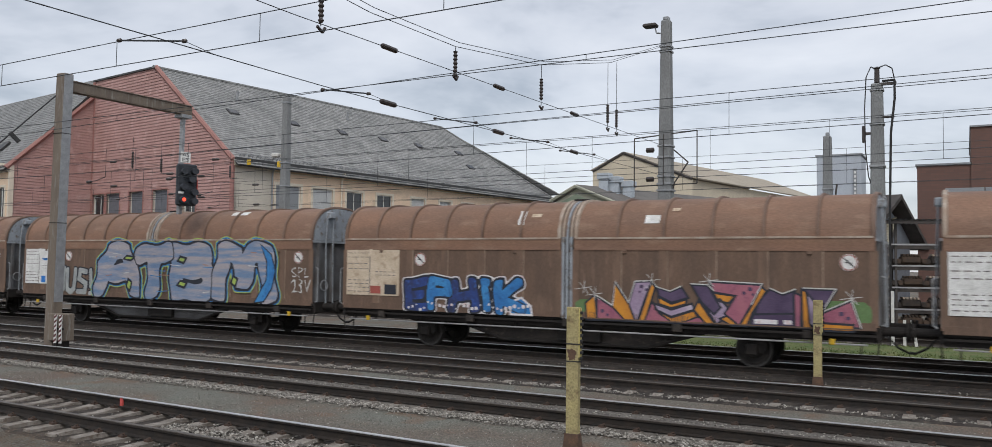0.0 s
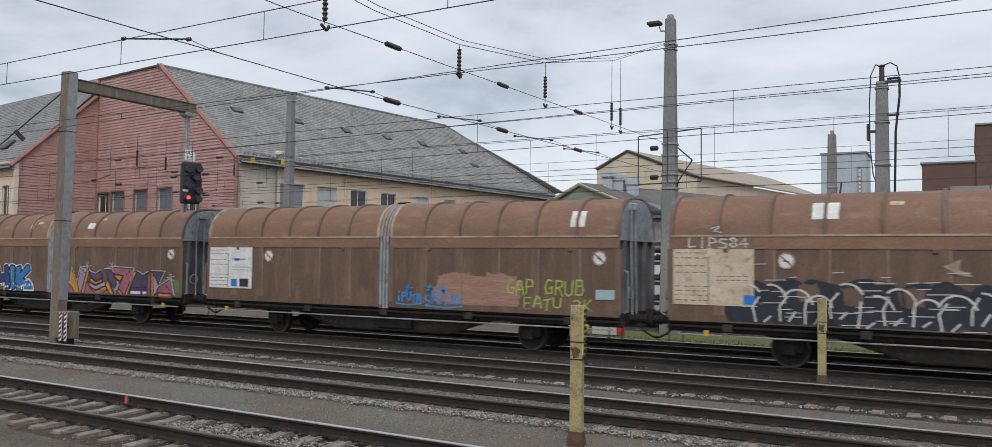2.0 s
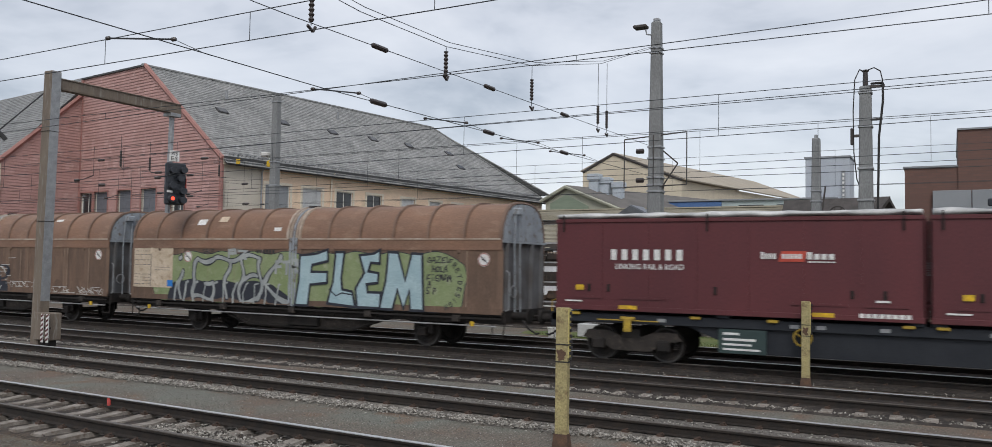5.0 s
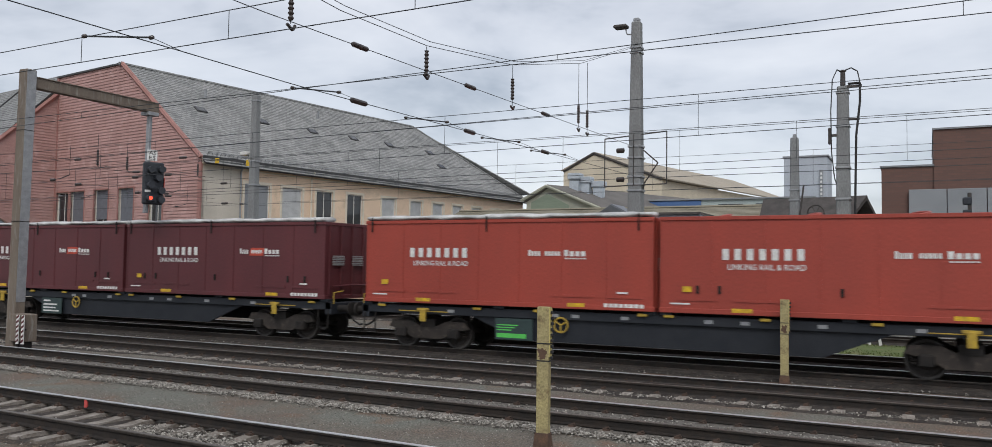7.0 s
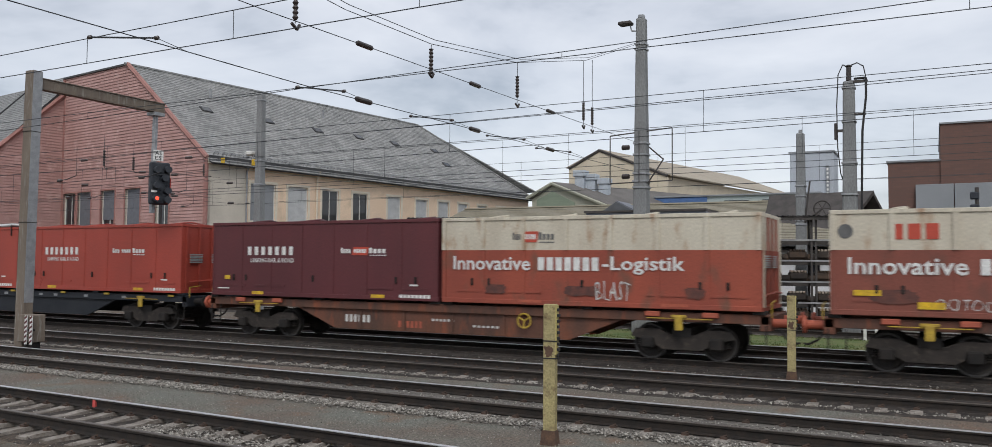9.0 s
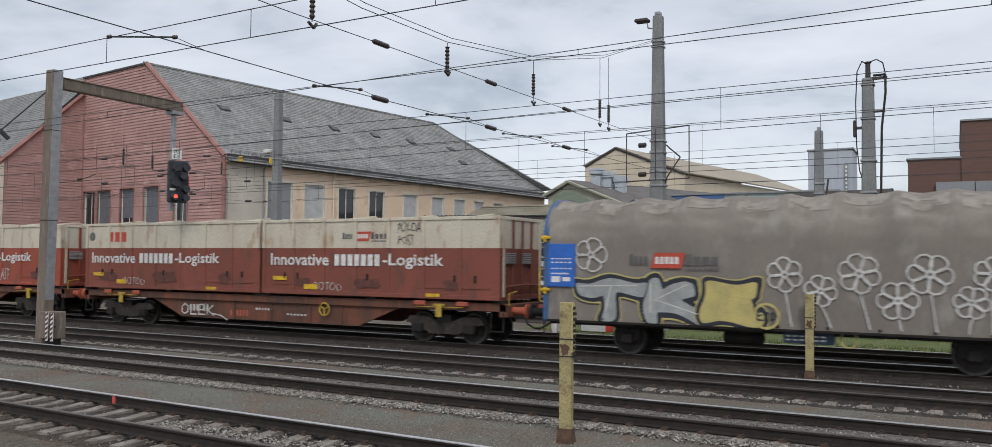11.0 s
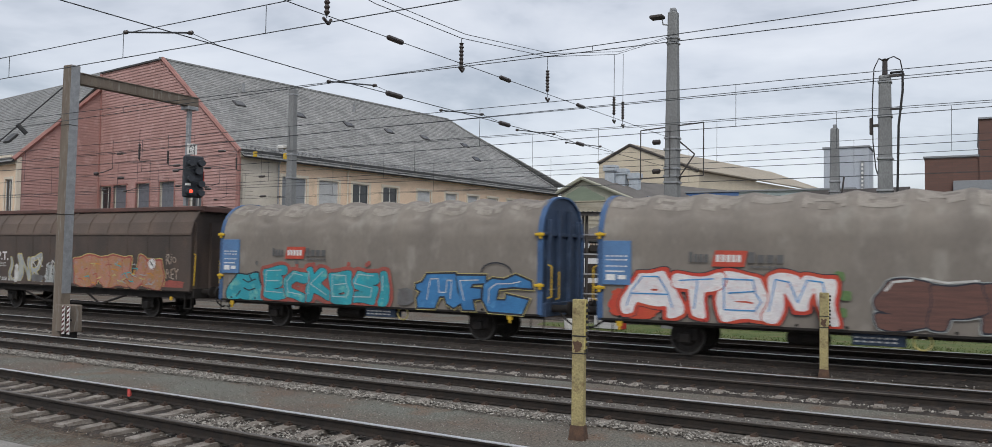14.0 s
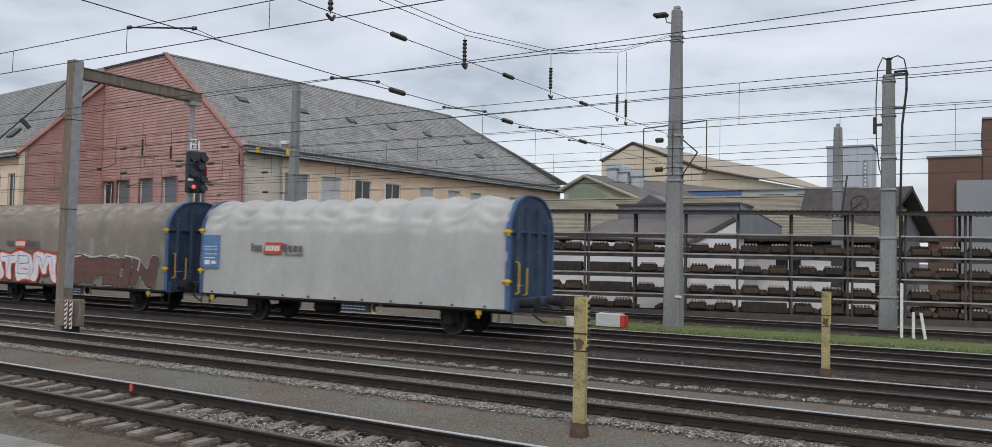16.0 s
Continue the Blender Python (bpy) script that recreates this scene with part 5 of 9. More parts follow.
def paint_d(w):
    rng = random.Random(8)
    y = SIDE - 0.02
    tag(w, "LIPS84", -7.33, -5.75, 2.97, 3.2, CHALK, 0.018, SIDE - 0.03, 0.5, 0.01)
    part("graffiti_line", strokes([[(-6.7, 3.45), (-6.5, 3.5), (-6.62, 3.38), (-6.45, 3.34)]], SIDE - 0.03, 0.018), CHALK, w)
    burner(w, "COSAUOCOC", -6.2, 1.50, 1.05, 2.16, 0.21, ((0.06, GDARK),), ((0.0, GDARK),), y, None, 0.05, 0.45, 0.1, label="black sprayed letters with chalky outlines")
    arcs = []
    for k in range(13):
        cx, cz, r = -5.75 + 0.56 * k + rng.uniform(-0.08, 0.08), rng.uniform(1.42, 1.72), rng.uniform(0.30, 0.42)
        a0 = rng.uniform(0.0, 0.7)
        arcs.append([(cx + r * math.cos(a0 + q * 0.3), cz + r * 1.1 * math.sin(a0 + q * 0.3)) for q in range(rng.randint(6, 9))])
    for k in range(12):
        x, z = -5.6 + 0.58 * k, rng.uniform(1.1, 1.3)
        arcs.append([(x, z), (x + rng.uniform(-0.08, 0.1), z + 0.35), (x + rng.uniform(0.0, 0.2), z + 0.6)])
        arcs.append([(x + 0.2, z), (x + 0.35, z + rng.uniform(0.1, 0.25))])
    for k, q in enumerate(arcs):
        part("chalk_line", strokes([q], y - 0.012 - 0.0003 * (k % 9), 0.024), CHALK, w)
    for k in range(60):
        x, z, l = rng.uniform(-6.1, 1.6), rng.uniform(1.1, 2.2 if k % 4 else 2.6), rng.uniform(0.15, 0.6)
        part("chalk_streak", strokes([[(x, z), (x + l, z + 0.015)]], y - 0.015 - 0.0002 * (k % 20), 0.010), CHALK, w)
    for x, z in ((-4.6, 1.85), (-3.6, 1.78), (-2.3, 1.8), (1.0, 1.9)):
        part("worn_spot", blob(x, x + 0.45, z - 0.2, z + 0.25, y - 0.008, x, 24, 0.5), HABSIDE, w, "spot where the paint is worn away")
    patch(w, ((-1.5, 2.55), (-1.15, 2.72), (-1.2, 2.5), (-0.9, 2.32), (-1.2, 2.36)), HABTRIM, SIDE - 0.0165)
    for x in (2.35, 3.75, 3.95, 5.15, 5.35, 6.65):
        part("pale_strip", bars([(x, x + 0.04, 1.3, 2.85)], SIDE - 0.017), HABEDGE, w)
    for x in (2.9, 4.4):
        part("ghost_mark", blob(x, x + 0.8, 1.6, 2.7, SIDE - 0.0145, x, 40, 0.5), HABPOST, w, "faded figure of old spray paint")
    for k, (x0, x1, z0, z1, n, size) in enumerate(((1.75, 3.7, 1.32, 1.52, 16, 0.08), (4.2, 5.9, 1.16, 1.38, 14, 0.09), (6.0, 7.55, 1.12, 1.4, 13, 0.1))):
        for q in scribble(random.Random(31 + k), x0, x1, z0, z1, n, size):
            part("scrawl", strokes([q], SIDE - 0.024 - 0.0003 * k, 0.011), CHALK, w)



def paint_e(w):
    y = SIDE - 0.0145
    field = spray_field([[(-5.9, 1.95), (5.9, 1.98)], [(-5.2, 2.05), (5.7, 2.1)], [(-5.9, 1.8), (5.85, 1.85)]], 0.72, 0.9, 0.08, 0.05, 0.4)
    skin("graffiti", field, 0.025, y, GDARK, w, "", 1.06)
    skin("graffiti", field, 0.0, y - 0.002, GGREEN, w, "wide pale green sprayed background with black edge", 1.06)
    y -= 0.006
    # black lower field with chrome letter feet
    field = spray_field([[(-5.6, 1.05), (-5.3, 1.5), (-1.0, 1.5), (-0.3, 1.05)]], 0.3, 0.5, 0.06, 0.05, 0.9)
    skin("graffiti", field, 0.0, y, GDARK, w, "", 1.06)
    burner(w, "IGTEK", -5.75, -0.35, 1.08, 2.68, 0.062, ((0.035, GDARK),), ((0.0, GGREY),), y - 0.003, (1.0, 1.0, 1.2, 0.8, 1.0), 0.10, 0.8, 0.1)
    rng = random.Random(5)
    for k in range(11):
        x = -5.5 + 0.48 * k
        q = [(x, 1.08), (x + rng.uniform(-0.05, 0.08), 1.4), (x + rng.uniform(0.0, 0.15), 1.72), (x + 0.2, 1.76)]
        part("graffiti_line", strokes([q], y - 0.012 - 0.0003 * (k % 5), rng.uniform(0.025, 0.05)), GGREY, w)
    tag(w, "PZ", -2.95, -2.0, 2.62, 2.88, GGREY, 0.05, y - 0.01, 0.4, 0.03)
    tag(w, "FTR", -0.75, 0.3, 2.1, 2.5, GGREY, 0.05, y - 0.014, 0.8, 0.06)
    tag(w, "SALE", -4.15, -3.6, 2.77, 2.9, INK, 0.016, y, 0.3, 0.01)
    for k in range(6):
        part("writing", bars([(-1.6 + 0.14 * k, -1.51 + 0.14 * k, 2.78, 2.89)], y), INK, w)
    # broad letters as leaning blocks
    for k, pts in enumerate((
            ((0.32, 2.72), (1.0, 2.78), (1.48, 2.92), (1.5, 2.55), (0.85, 2.42), (0.82, 2.2), (1.48, 2.2), (1.48, 1.85), (0.78, 1.78), (0.7, 1.1), (0.15, 1.1), (0.3, 1.9)),
            ((2.15, 2.84), (1.8, 2.84), (1.72, 1.9), (1.5, 1.2), (2.62, 1.12), (2.5, 1.6), (2.1, 1.66), (2.05, 2.0)),
            ((2.75, 2.75), (3.3, 2.8), (3.54, 2.92), (3.54, 2.5), (3.2, 2.52), (3.1, 2.25), (3.5, 2.2), (3.48, 1.9), (3.05, 1.85), (3.1, 1.6), (3.6, 1.6), (3.58, 1.12), (2.7, 1.12), (2.62, 1.7), (2.95, 2.2)),
            ((3.85, 2.86), (4.22, 2.84), (4.5, 2.0), (4.72, 2.82), (5.1, 2.8), (5.18, 1.1), (4.7, 1.1), (4.66, 1.7), (4.45, 1.12), (4.22, 1.7), (4.05, 1.1), (3.55, 1.1), (3.78, 2.0)))):
        patch(w, pts, GSKY, y - 0.018, GDARK, 0.04, "graffiti_letter")
    part("graffiti_line", strokes([[(1.55, 1.66), (1.85, 1.45), (2.1, 1.55), (2.5, 1.5)]], y - 0.021, 0.02), GDARK, w)
    for word, z, x0, x1 in (("GAZEL", 2.55, 5.25, 6.1), ("HOLA", 2.28, 5.45, 6.0), ("FIEMAR", 2.02, 5.25, 6.15), ("A", 1.82, 5.3, 5.42), ("S P", 1.62, 5.25, 5.6)):
        tag(w, word, x0, x1, z, z + 0.16, INK, 0.018, y, len(word), 0.01)
    for k, ch in enumerate("FRETDESIGN"):
        a = 1.05 - 2.3 * k / 9
        x, z = 5.75 + 0.68 * math.cos(a), 1.95 + 0.75 * math.sin(a)
        part("graffiti_letter", strokes([[(x + (p * math.cos(a - 1.57) - q * math.sin(a - 1.57)), z + (p * math.sin(a - 1.57) + q * math.cos(a - 1.57))) for p, q in row] for row in letter_lines(ch, -0.05, 0.05, -0.07, 0.07)], y, 0.016), INK, w)


HABS = [
    (-2, dict(label="brown sliding-wall freight wagon with pale data plate", paint=lambda w: None, patches=((-2, -1.5, 3.9, 2),))),
    (-1, dict(label="brown sliding-wall wagon with silver-blue graffiti letters", plate="white", grey_truss=1, paint=paint_a, patches=((3.6, 4.4, 4.1, 2),))),
    (0, dict(label="brown sliding-wall wagon with navy and pink graffiti", paint=paint_b, patches=((-1.6, -1.4, 3.6, 4), (-1.2, -0.9, 3.9, 1), (2.2, 2.6, 3.7, 2), (2.9, 3.1, 4.0, 1)))),
    (1, dict(label="brown sliding-wall wagon with white data plate and green tags", plate="white", pale=1, paint=paint_c, patches=((6.32, 6.75, 3.5, 4),))),
    (2, dict(label="brown sliding-wall wagon with black chalky graffiti", blue=1, paint=paint_d, patches=((-4.3, -3.7, 3.6, 4), (-2.6, -2.3, 4.0, 1), (4.2, 4.6, 4.0, 1)))),
    (3, dict(label="brown sliding-wall wagon with pale green graffiti mural", blue=1, paint=paint_e, patches=((-4.6, -4.2, 3.8, 2), (-3.6, -3.2, 3.9, 2), (-0.9, -0.6, 3.5, 1)))),
]
WAGONS = []
for k, style in HABS:
    c = -9.62 + 16.97 * k
    WAGONS.append((sliding_wall_wagon(c, style), c))


# ---- container wagons ----
def bogie(w, xc):
    bg = part("bogie", boxes((xc - 0.25, xc + 0.25, -1.1, 1.1, 0.62, 0.86)), UNDER, w, "black two-axle bogie")
    for s_ in (-1, 1):
        y = s_ * 1.02
        pts = [(-1.38, 0.60), (-1.25, 0.80), (-0.62, 0.80), (-0.3, 0.66), (0.3, 0.66), (0.62, 0.80), (1.25, 0.80), (1.38, 0.60), (0.95, 0.52), (0.5, 0.28), (-0.5, 0.28), (-0.95, 0.52)]
        bm = bmesh.new()
        f = [[bm.verts.new((xc + x, y + q, z)) for x, z in pts] for q in (-0.06, 0.06)]
        bm.faces.new(f[0]), bm.faces.new(f[1][::-1])
        for k in range(len(pts)):
            bm.faces.new((f[0][k], f[1][k], f[1][(k + 1) % len(pts)], f[0][(k + 1) % len(pts)]))
        bmesh.ops.recalc_face_normals(bm, faces=bm.faces)
        part("side_frame", bm, UNDERDUST_SHADE, bg)
        for x in (-0.9, 0.9):
            part("axle_box", soft(boxes((xc + x - 0.17, xc + x + 0.17, y - 0.2 if s_ < 0 else y - 0.06, y + 0.06 if s_ < 0 else y + 0.2, 0.30, 0.60)), 0.04), UNDER, bg)
            for q in (-0.26, 0.26):
                bm = bmesh.new()
                for j in range(5):
                    rod(bm, (xc + x + q, y - 0.13 * -s_ * -1, 0.36 + 0.055 * j), (xc + x + q, y - 0.13 * -s_ * -1, 0.385 + 0.055 * j), 0.075, n=10)
                part("coil_spring", bm, UNDERDUST_SHADE, bg)
    for x in (-0.9, 0.9):
        wheelset(w, xc + x)


def logo_bars(w, x0, x1, z0, z1, y, m, n=7, bold=False):
    """A word mark as plain blocks."""
    s_ = (x1 - x0) / n
    for k in range(n):
        part("word_mark", bars([(x0 + s_ * k, x0 + s_ * (k + (0.72 if bold else 0.52)), z0, z1)], y), m, w, "plain block of a word mark")


def operator_mark(w, x0, x1, z0, z1, y, ink, red):
    """An operator's mark: a slanted red field between two grey bars."""
    s_ = (x1 - x0)
    rows = []
    for a, b in ((0.0, 0.22), (0.62, 1.0)):
        for k in range(4):
            l = (b - a) / 4
            rows.append((x0 + s_ * (a + l * k), x0 + s_ * (a + l * (k + 0.72)), z0 + (z1 - z0) * 0.3, z0 + (z1 - z0) * (0.78 if k else 0.92)))
    part("operator_mark", bars(rows, y), ink, w)
    part("small_print", bars([(x0 + s_ * (0.64 + 0.06 * k), x0 + s_ * (0.685 + 0.06 * k), z0 + (z1 - z0) * 0.02, z0 + (z1 - z0) * 0.14) for k in range(6)], y), ink, w)
    if red is not None:
        bm = bmesh.new()
        p = [(x0 + s_ * 0.24, z0 + (z1 - z0) * 0.08), (x0 + s_ * 0.58, z0 + (z1 - z0) * 0.08), (x0 + s_ * 0.62, z1), (x0 + s_ * 0.28, z1)]
        f = [[bm.verts.new((a, y - q, b)) for a, b in p] for q in (0.0, 0.003)]
        bm.faces.new(f[1]), bm.faces.new(f[0][::-1])
        for k in range(4):
            bm.faces.new((f[0][k], f[0][(k + 1) % 4], f[1][(k + 1) % 4], f[1][k]))
        bmesh.ops.recalc_face_normals(bm, faces=bm.faces)
        part("mark_field", bm, red, w, "slanted red field")
    part("mark_core", bars([(x0 + s_ * (0.29 + 0.055 * k), x0 + s_ * (0.33 + 0.055 * k), z0 + (z1 - z0) * 0.34, z0 + (z1 - z0) * 0.76) for k in range(5)], y - 0.004), WHITE, w)


def container(w, x0, kind, cover):
    """A 30-foot bulk container lying on the wagon's deck."""
    l, z0, z1 = 9.12, 1.34, 3.80
    two = kind in ("old", "brown")
    body = {"maroon": MAROON, "red": CRED, "old": CREDOLD, "brown": CREDBROWN}[kind]
    x1 = x0 + l
    y = -1.40
    name = {"maroon": "maroon steel bulk container with white markings", "red": "bright red steel bulk container with white markings", "old": "faded red and ivory bulk container, scratched", "brown": "rusty red and ivory bulk container, worn"}[kind]
    c = part("container", boxes((x0 + 0.03, x1 - 0.03, y, -y, z0 + 0.1, 2.86 if two else z1 - 0.06)), body, w, name)
    if two:
        part("upper_wall", boxes((x0 + 0.03, x1 - 0.03, y, -y, 2.86, z1 - 0.06)), IVORY, c, "dirty ivory upper band")
    part("bottom_rail", soft(boxes((x0, x1, y - 0.03, -y + 0.03, z0, z0 + 0.13)), 0.01), body, c)
    part("top_rail", soft(boxes((x0, x1, y - 0.035, y + 0.09, z1 - 0.1, z1), (x0, x1, -y - 0.09, -y + 0.035, z1 - 0.1, z1), (x0, x0 + 0.1, y, -y, z1 - 0.1, z1), (x1 - 0.1, x1, y, -y, z1 - 0.1, z1)), 0.01), IVORY if two else body, c)
    n = 7
    for k in range(n + 1):
        x = x0 + 0.06 + (l - 0.12) * k / n
        deep = 0.05 if two else 0.014
        hw = 0.06 if two else 0.03
        if two:
            part("post", boxes((x - hw, x + hw, y - deep, y, 2.86, z1 - 0.1)), IVORY, c)
        part("post", boxes((x - hw, x + hw, y - deep * (0.4 if two else 1), y, z0 + 0.13, 2.86 if two else z1 - 0.1)), body, c)
    for e, x in ((-1, x0), (1, x1)):
        for k in range(5):
            yy = -1.2 + 0.6 * k
            part("end_rib", boxes((min(x, x + e * 0.03), max(x, x + e * 0.03), yy - 0.05, yy + 0.05, z0 + 0.1, z1 - 0.1)), IVORY if two and k % 4 == 0 else body, c)
        for yy in (-1.05, -0.05):
            bm = boxes(*[(min(x, x + e * 0.05), max(x, x + e * 0.05), yy, yy + 0.55, 2.42 + 0.055 * k, 2.455 + 0.055 * k) for k in range(6)])
            part("vent", bm, RACKBEAM, c, "grey louvred vent")
        part("end_bar", pipe([(x + e * 0.05, -1.1, z0 + 0.4), (x + e * 0.1, 0, z0 + 0.45), (x + e * 0.05, 1.1, z0 + 0.4)], 0.03), body, c)
    # side details
    for a in (1.0, 1.55, 4.4, 7.6, 8.3):
        if kind == "red" and x0 > 0 or kind != "red":
            part("lashing_point", soft(boxes((x0 + a - 0.035, x0 + a + 0.035, y - 0.04, y, 1.85, 2.05)), 0.008), UNDER, c)
    part("panel_strip", boxes((x0 + 0.5, x0 + 1.5, y - 0.02, y, 1.66, 1.72), (x0 + 1.9, x0 + 3.2, y - 0.02, y, 1.66, 1.72), (x0 + 6.2, x0 + 7.5, y - 0.02, y, 1.66, 1.72), (x0 + 7.8, x0 + 8.8, y - 0.02, y, 1.66, 1.72)), body, c)
    yy = y - 0.052 if two else y - 0.016
    if not two:
        logo_bars(c, x0 + 1.62, x0 + 3.70, 2.70, 2.98, yy, WHITE)
        lettered("slogan", "LINKING RAIL & ROAD", x0 + 1.75, x0 + 3.60, 2.46, 2.60, yy, WHITE, c, 0.012)
        operator_mark(c, x0 + 5.52, x0 + 7.25, 2.68, 2.96, yy, WHITE, LOGORED if kind == "maroon" else None)
        for a, b, c_, d in ((1.85, 2.35, 1.40, 1.50), (6.7, 7.2, 1.40, 1.50), (0.62, 0.85, 1.88, 2.02)):
            part("marker_plate", bars([(x0 + a, x0 + b, c_, d)], y - 0.033), YELLOWB, c, "yellow marker plate")
        part("number_bars", bars([(x0 + 7.75 + 0.14 * k, x0 + 7.86 + 0.14 * k, 1.42, 1.52) for k in range(8)], y - 0.033), WHITE, c)
        part("number_bars", bars([(x0 + 8.1, x0 + 8.4, 1.78, 1.83), (x0 + 0.3, x0 + 0.8, 1.56, 1.60)], yy), WHITE, c)
    else:
        lettered("slogan", "Innovative", x0 + 0.40, x0 + 2.85, 2.30, 2.68, yy + 0.02, WHITE, c, 0.016)
        logo_bars(c, x0 + 3.1, x0 + 4.95, 2.30, 2.66, yy + 0.02, WHITE, 7, True)
        lettered("slogan", "-Logistik", x0 + 5.0, x0 + 7.2, 2.22, 2.68, yy + 0.02, WHITE, c, 0.016)
        if kind == "brown" and x0 < 0:
            logo_bars(c, x0 + 1.3, x0 + 2.4, 3.10, 3.46, y - 0.012, LOGORED, 3, True)
            part("round_mark", turned([(0, 0.17), (-0.004, 0.17)], (x0 + 0.34, y - 0.004, 3.30), "Y", 20), LOGOGREY, c)
        else:
            operator_mark(c, x0 + (2.3 if kind == "old" else 3.4), x0 + (3.6 if kind == "old" else 5.2), 3.05, 3.38, y - 0.008, LOGOGREY, LOGORED)
        for a, b, c_, d in (((0.5, 1.1, 1.80, 1.93), (1.85, 2.4, 1.52, 1.68), (6.6, 7.1, 1.40, 1.5)) if kind == "brown" else ((2.5, 3.2, 1.40, 1.48), (6.6, 7.3, 1.40, 1.48))):
            part("marker_plate", bars([(x0 + a, x0 + b, c_, d)], y - 0.035), YELLOWB if kind == "brown" else CORALRED, c, "faded marker plate")
        rng = random.Random(int(x0 * 10))
        for k in range(3):
            xx = x0 + 1.2 + 2.9 * k
            part("soot_mark", blob(xx + rng.uniform(-0.4, 0.4), xx + rng.uniform(0.6, 1.0), 1.62, 1.62 + rng.uniform(0.18, 0.4), y - 0.028, xx, 44, 0.28), SOOT, c, "dark soot smear")
        lettered("graffiti", "BLAST" if kind == "old" else "OOTOO", x0 + 4.8 if kind == "old" else x0 + 2.2, x0 + 5.8 if kind == "old" else x0 + 3.4, 1.5, 2.0 if kind == "old" else 1.75, y - 0.03, CHALK, c, -0.015, wild=0.15)
        if kind == "brown" and x0 > 0:
            lettered("graffiti", "POLDA\nPOST", x0 + 5.55, x0 + 6.4, 2.95, 3.6, y - 0.02, INK, c, -0.012, wild=0.15)
    # top: a rolled cover or bare hoops
    if cover == "roll":
        prof = [(0.30 * math.cos(q * math.tau / 14), 0.085 * math.sin(q * math.tau / 14)) for q in range(14)]
        bm = along([(p + 0, q) for p, q in prof], np.linspace(x0 + 0.05, x1 - 0.05, 50), lambda x, p, q: (x, p * (1 + 0.2 * noise.noise((x * 1.4, 3, x0))) - 1.16, z1 + 0.075 + q * (1 + 0.6 * noise.noise((x * 1.1, 0, x0))) + 0.03 * noise.noise((x * 2.2, p, 1))), close=True)
        smooth(part("rolled_cover", bm, FILM, c, "white tarpaulin rolled up on the top edge"))
        for a in (0.25, 4.2, 8.7):
            part("cover_strap", pipe([(x0 + a, y - 0.05, z1 + 0.1), (x0 + a, y - 0.05, z1 - 0.35)], 0.025), UNDER, c)
    else:
        for a in (1.4, 3.6, 6.0, 8.1):
            pts = [(x0 + a + 0.25 * math.sin(q * 0.5), -1.3 + 2.6 * q / 12, z1 - 0.03 + 0.14 * math.sin(math.pi * q / 12)) for q in range(13)]
            part("roof_hoop", pipe(pts, 0.03), IVORY if two else body, c)
    return c


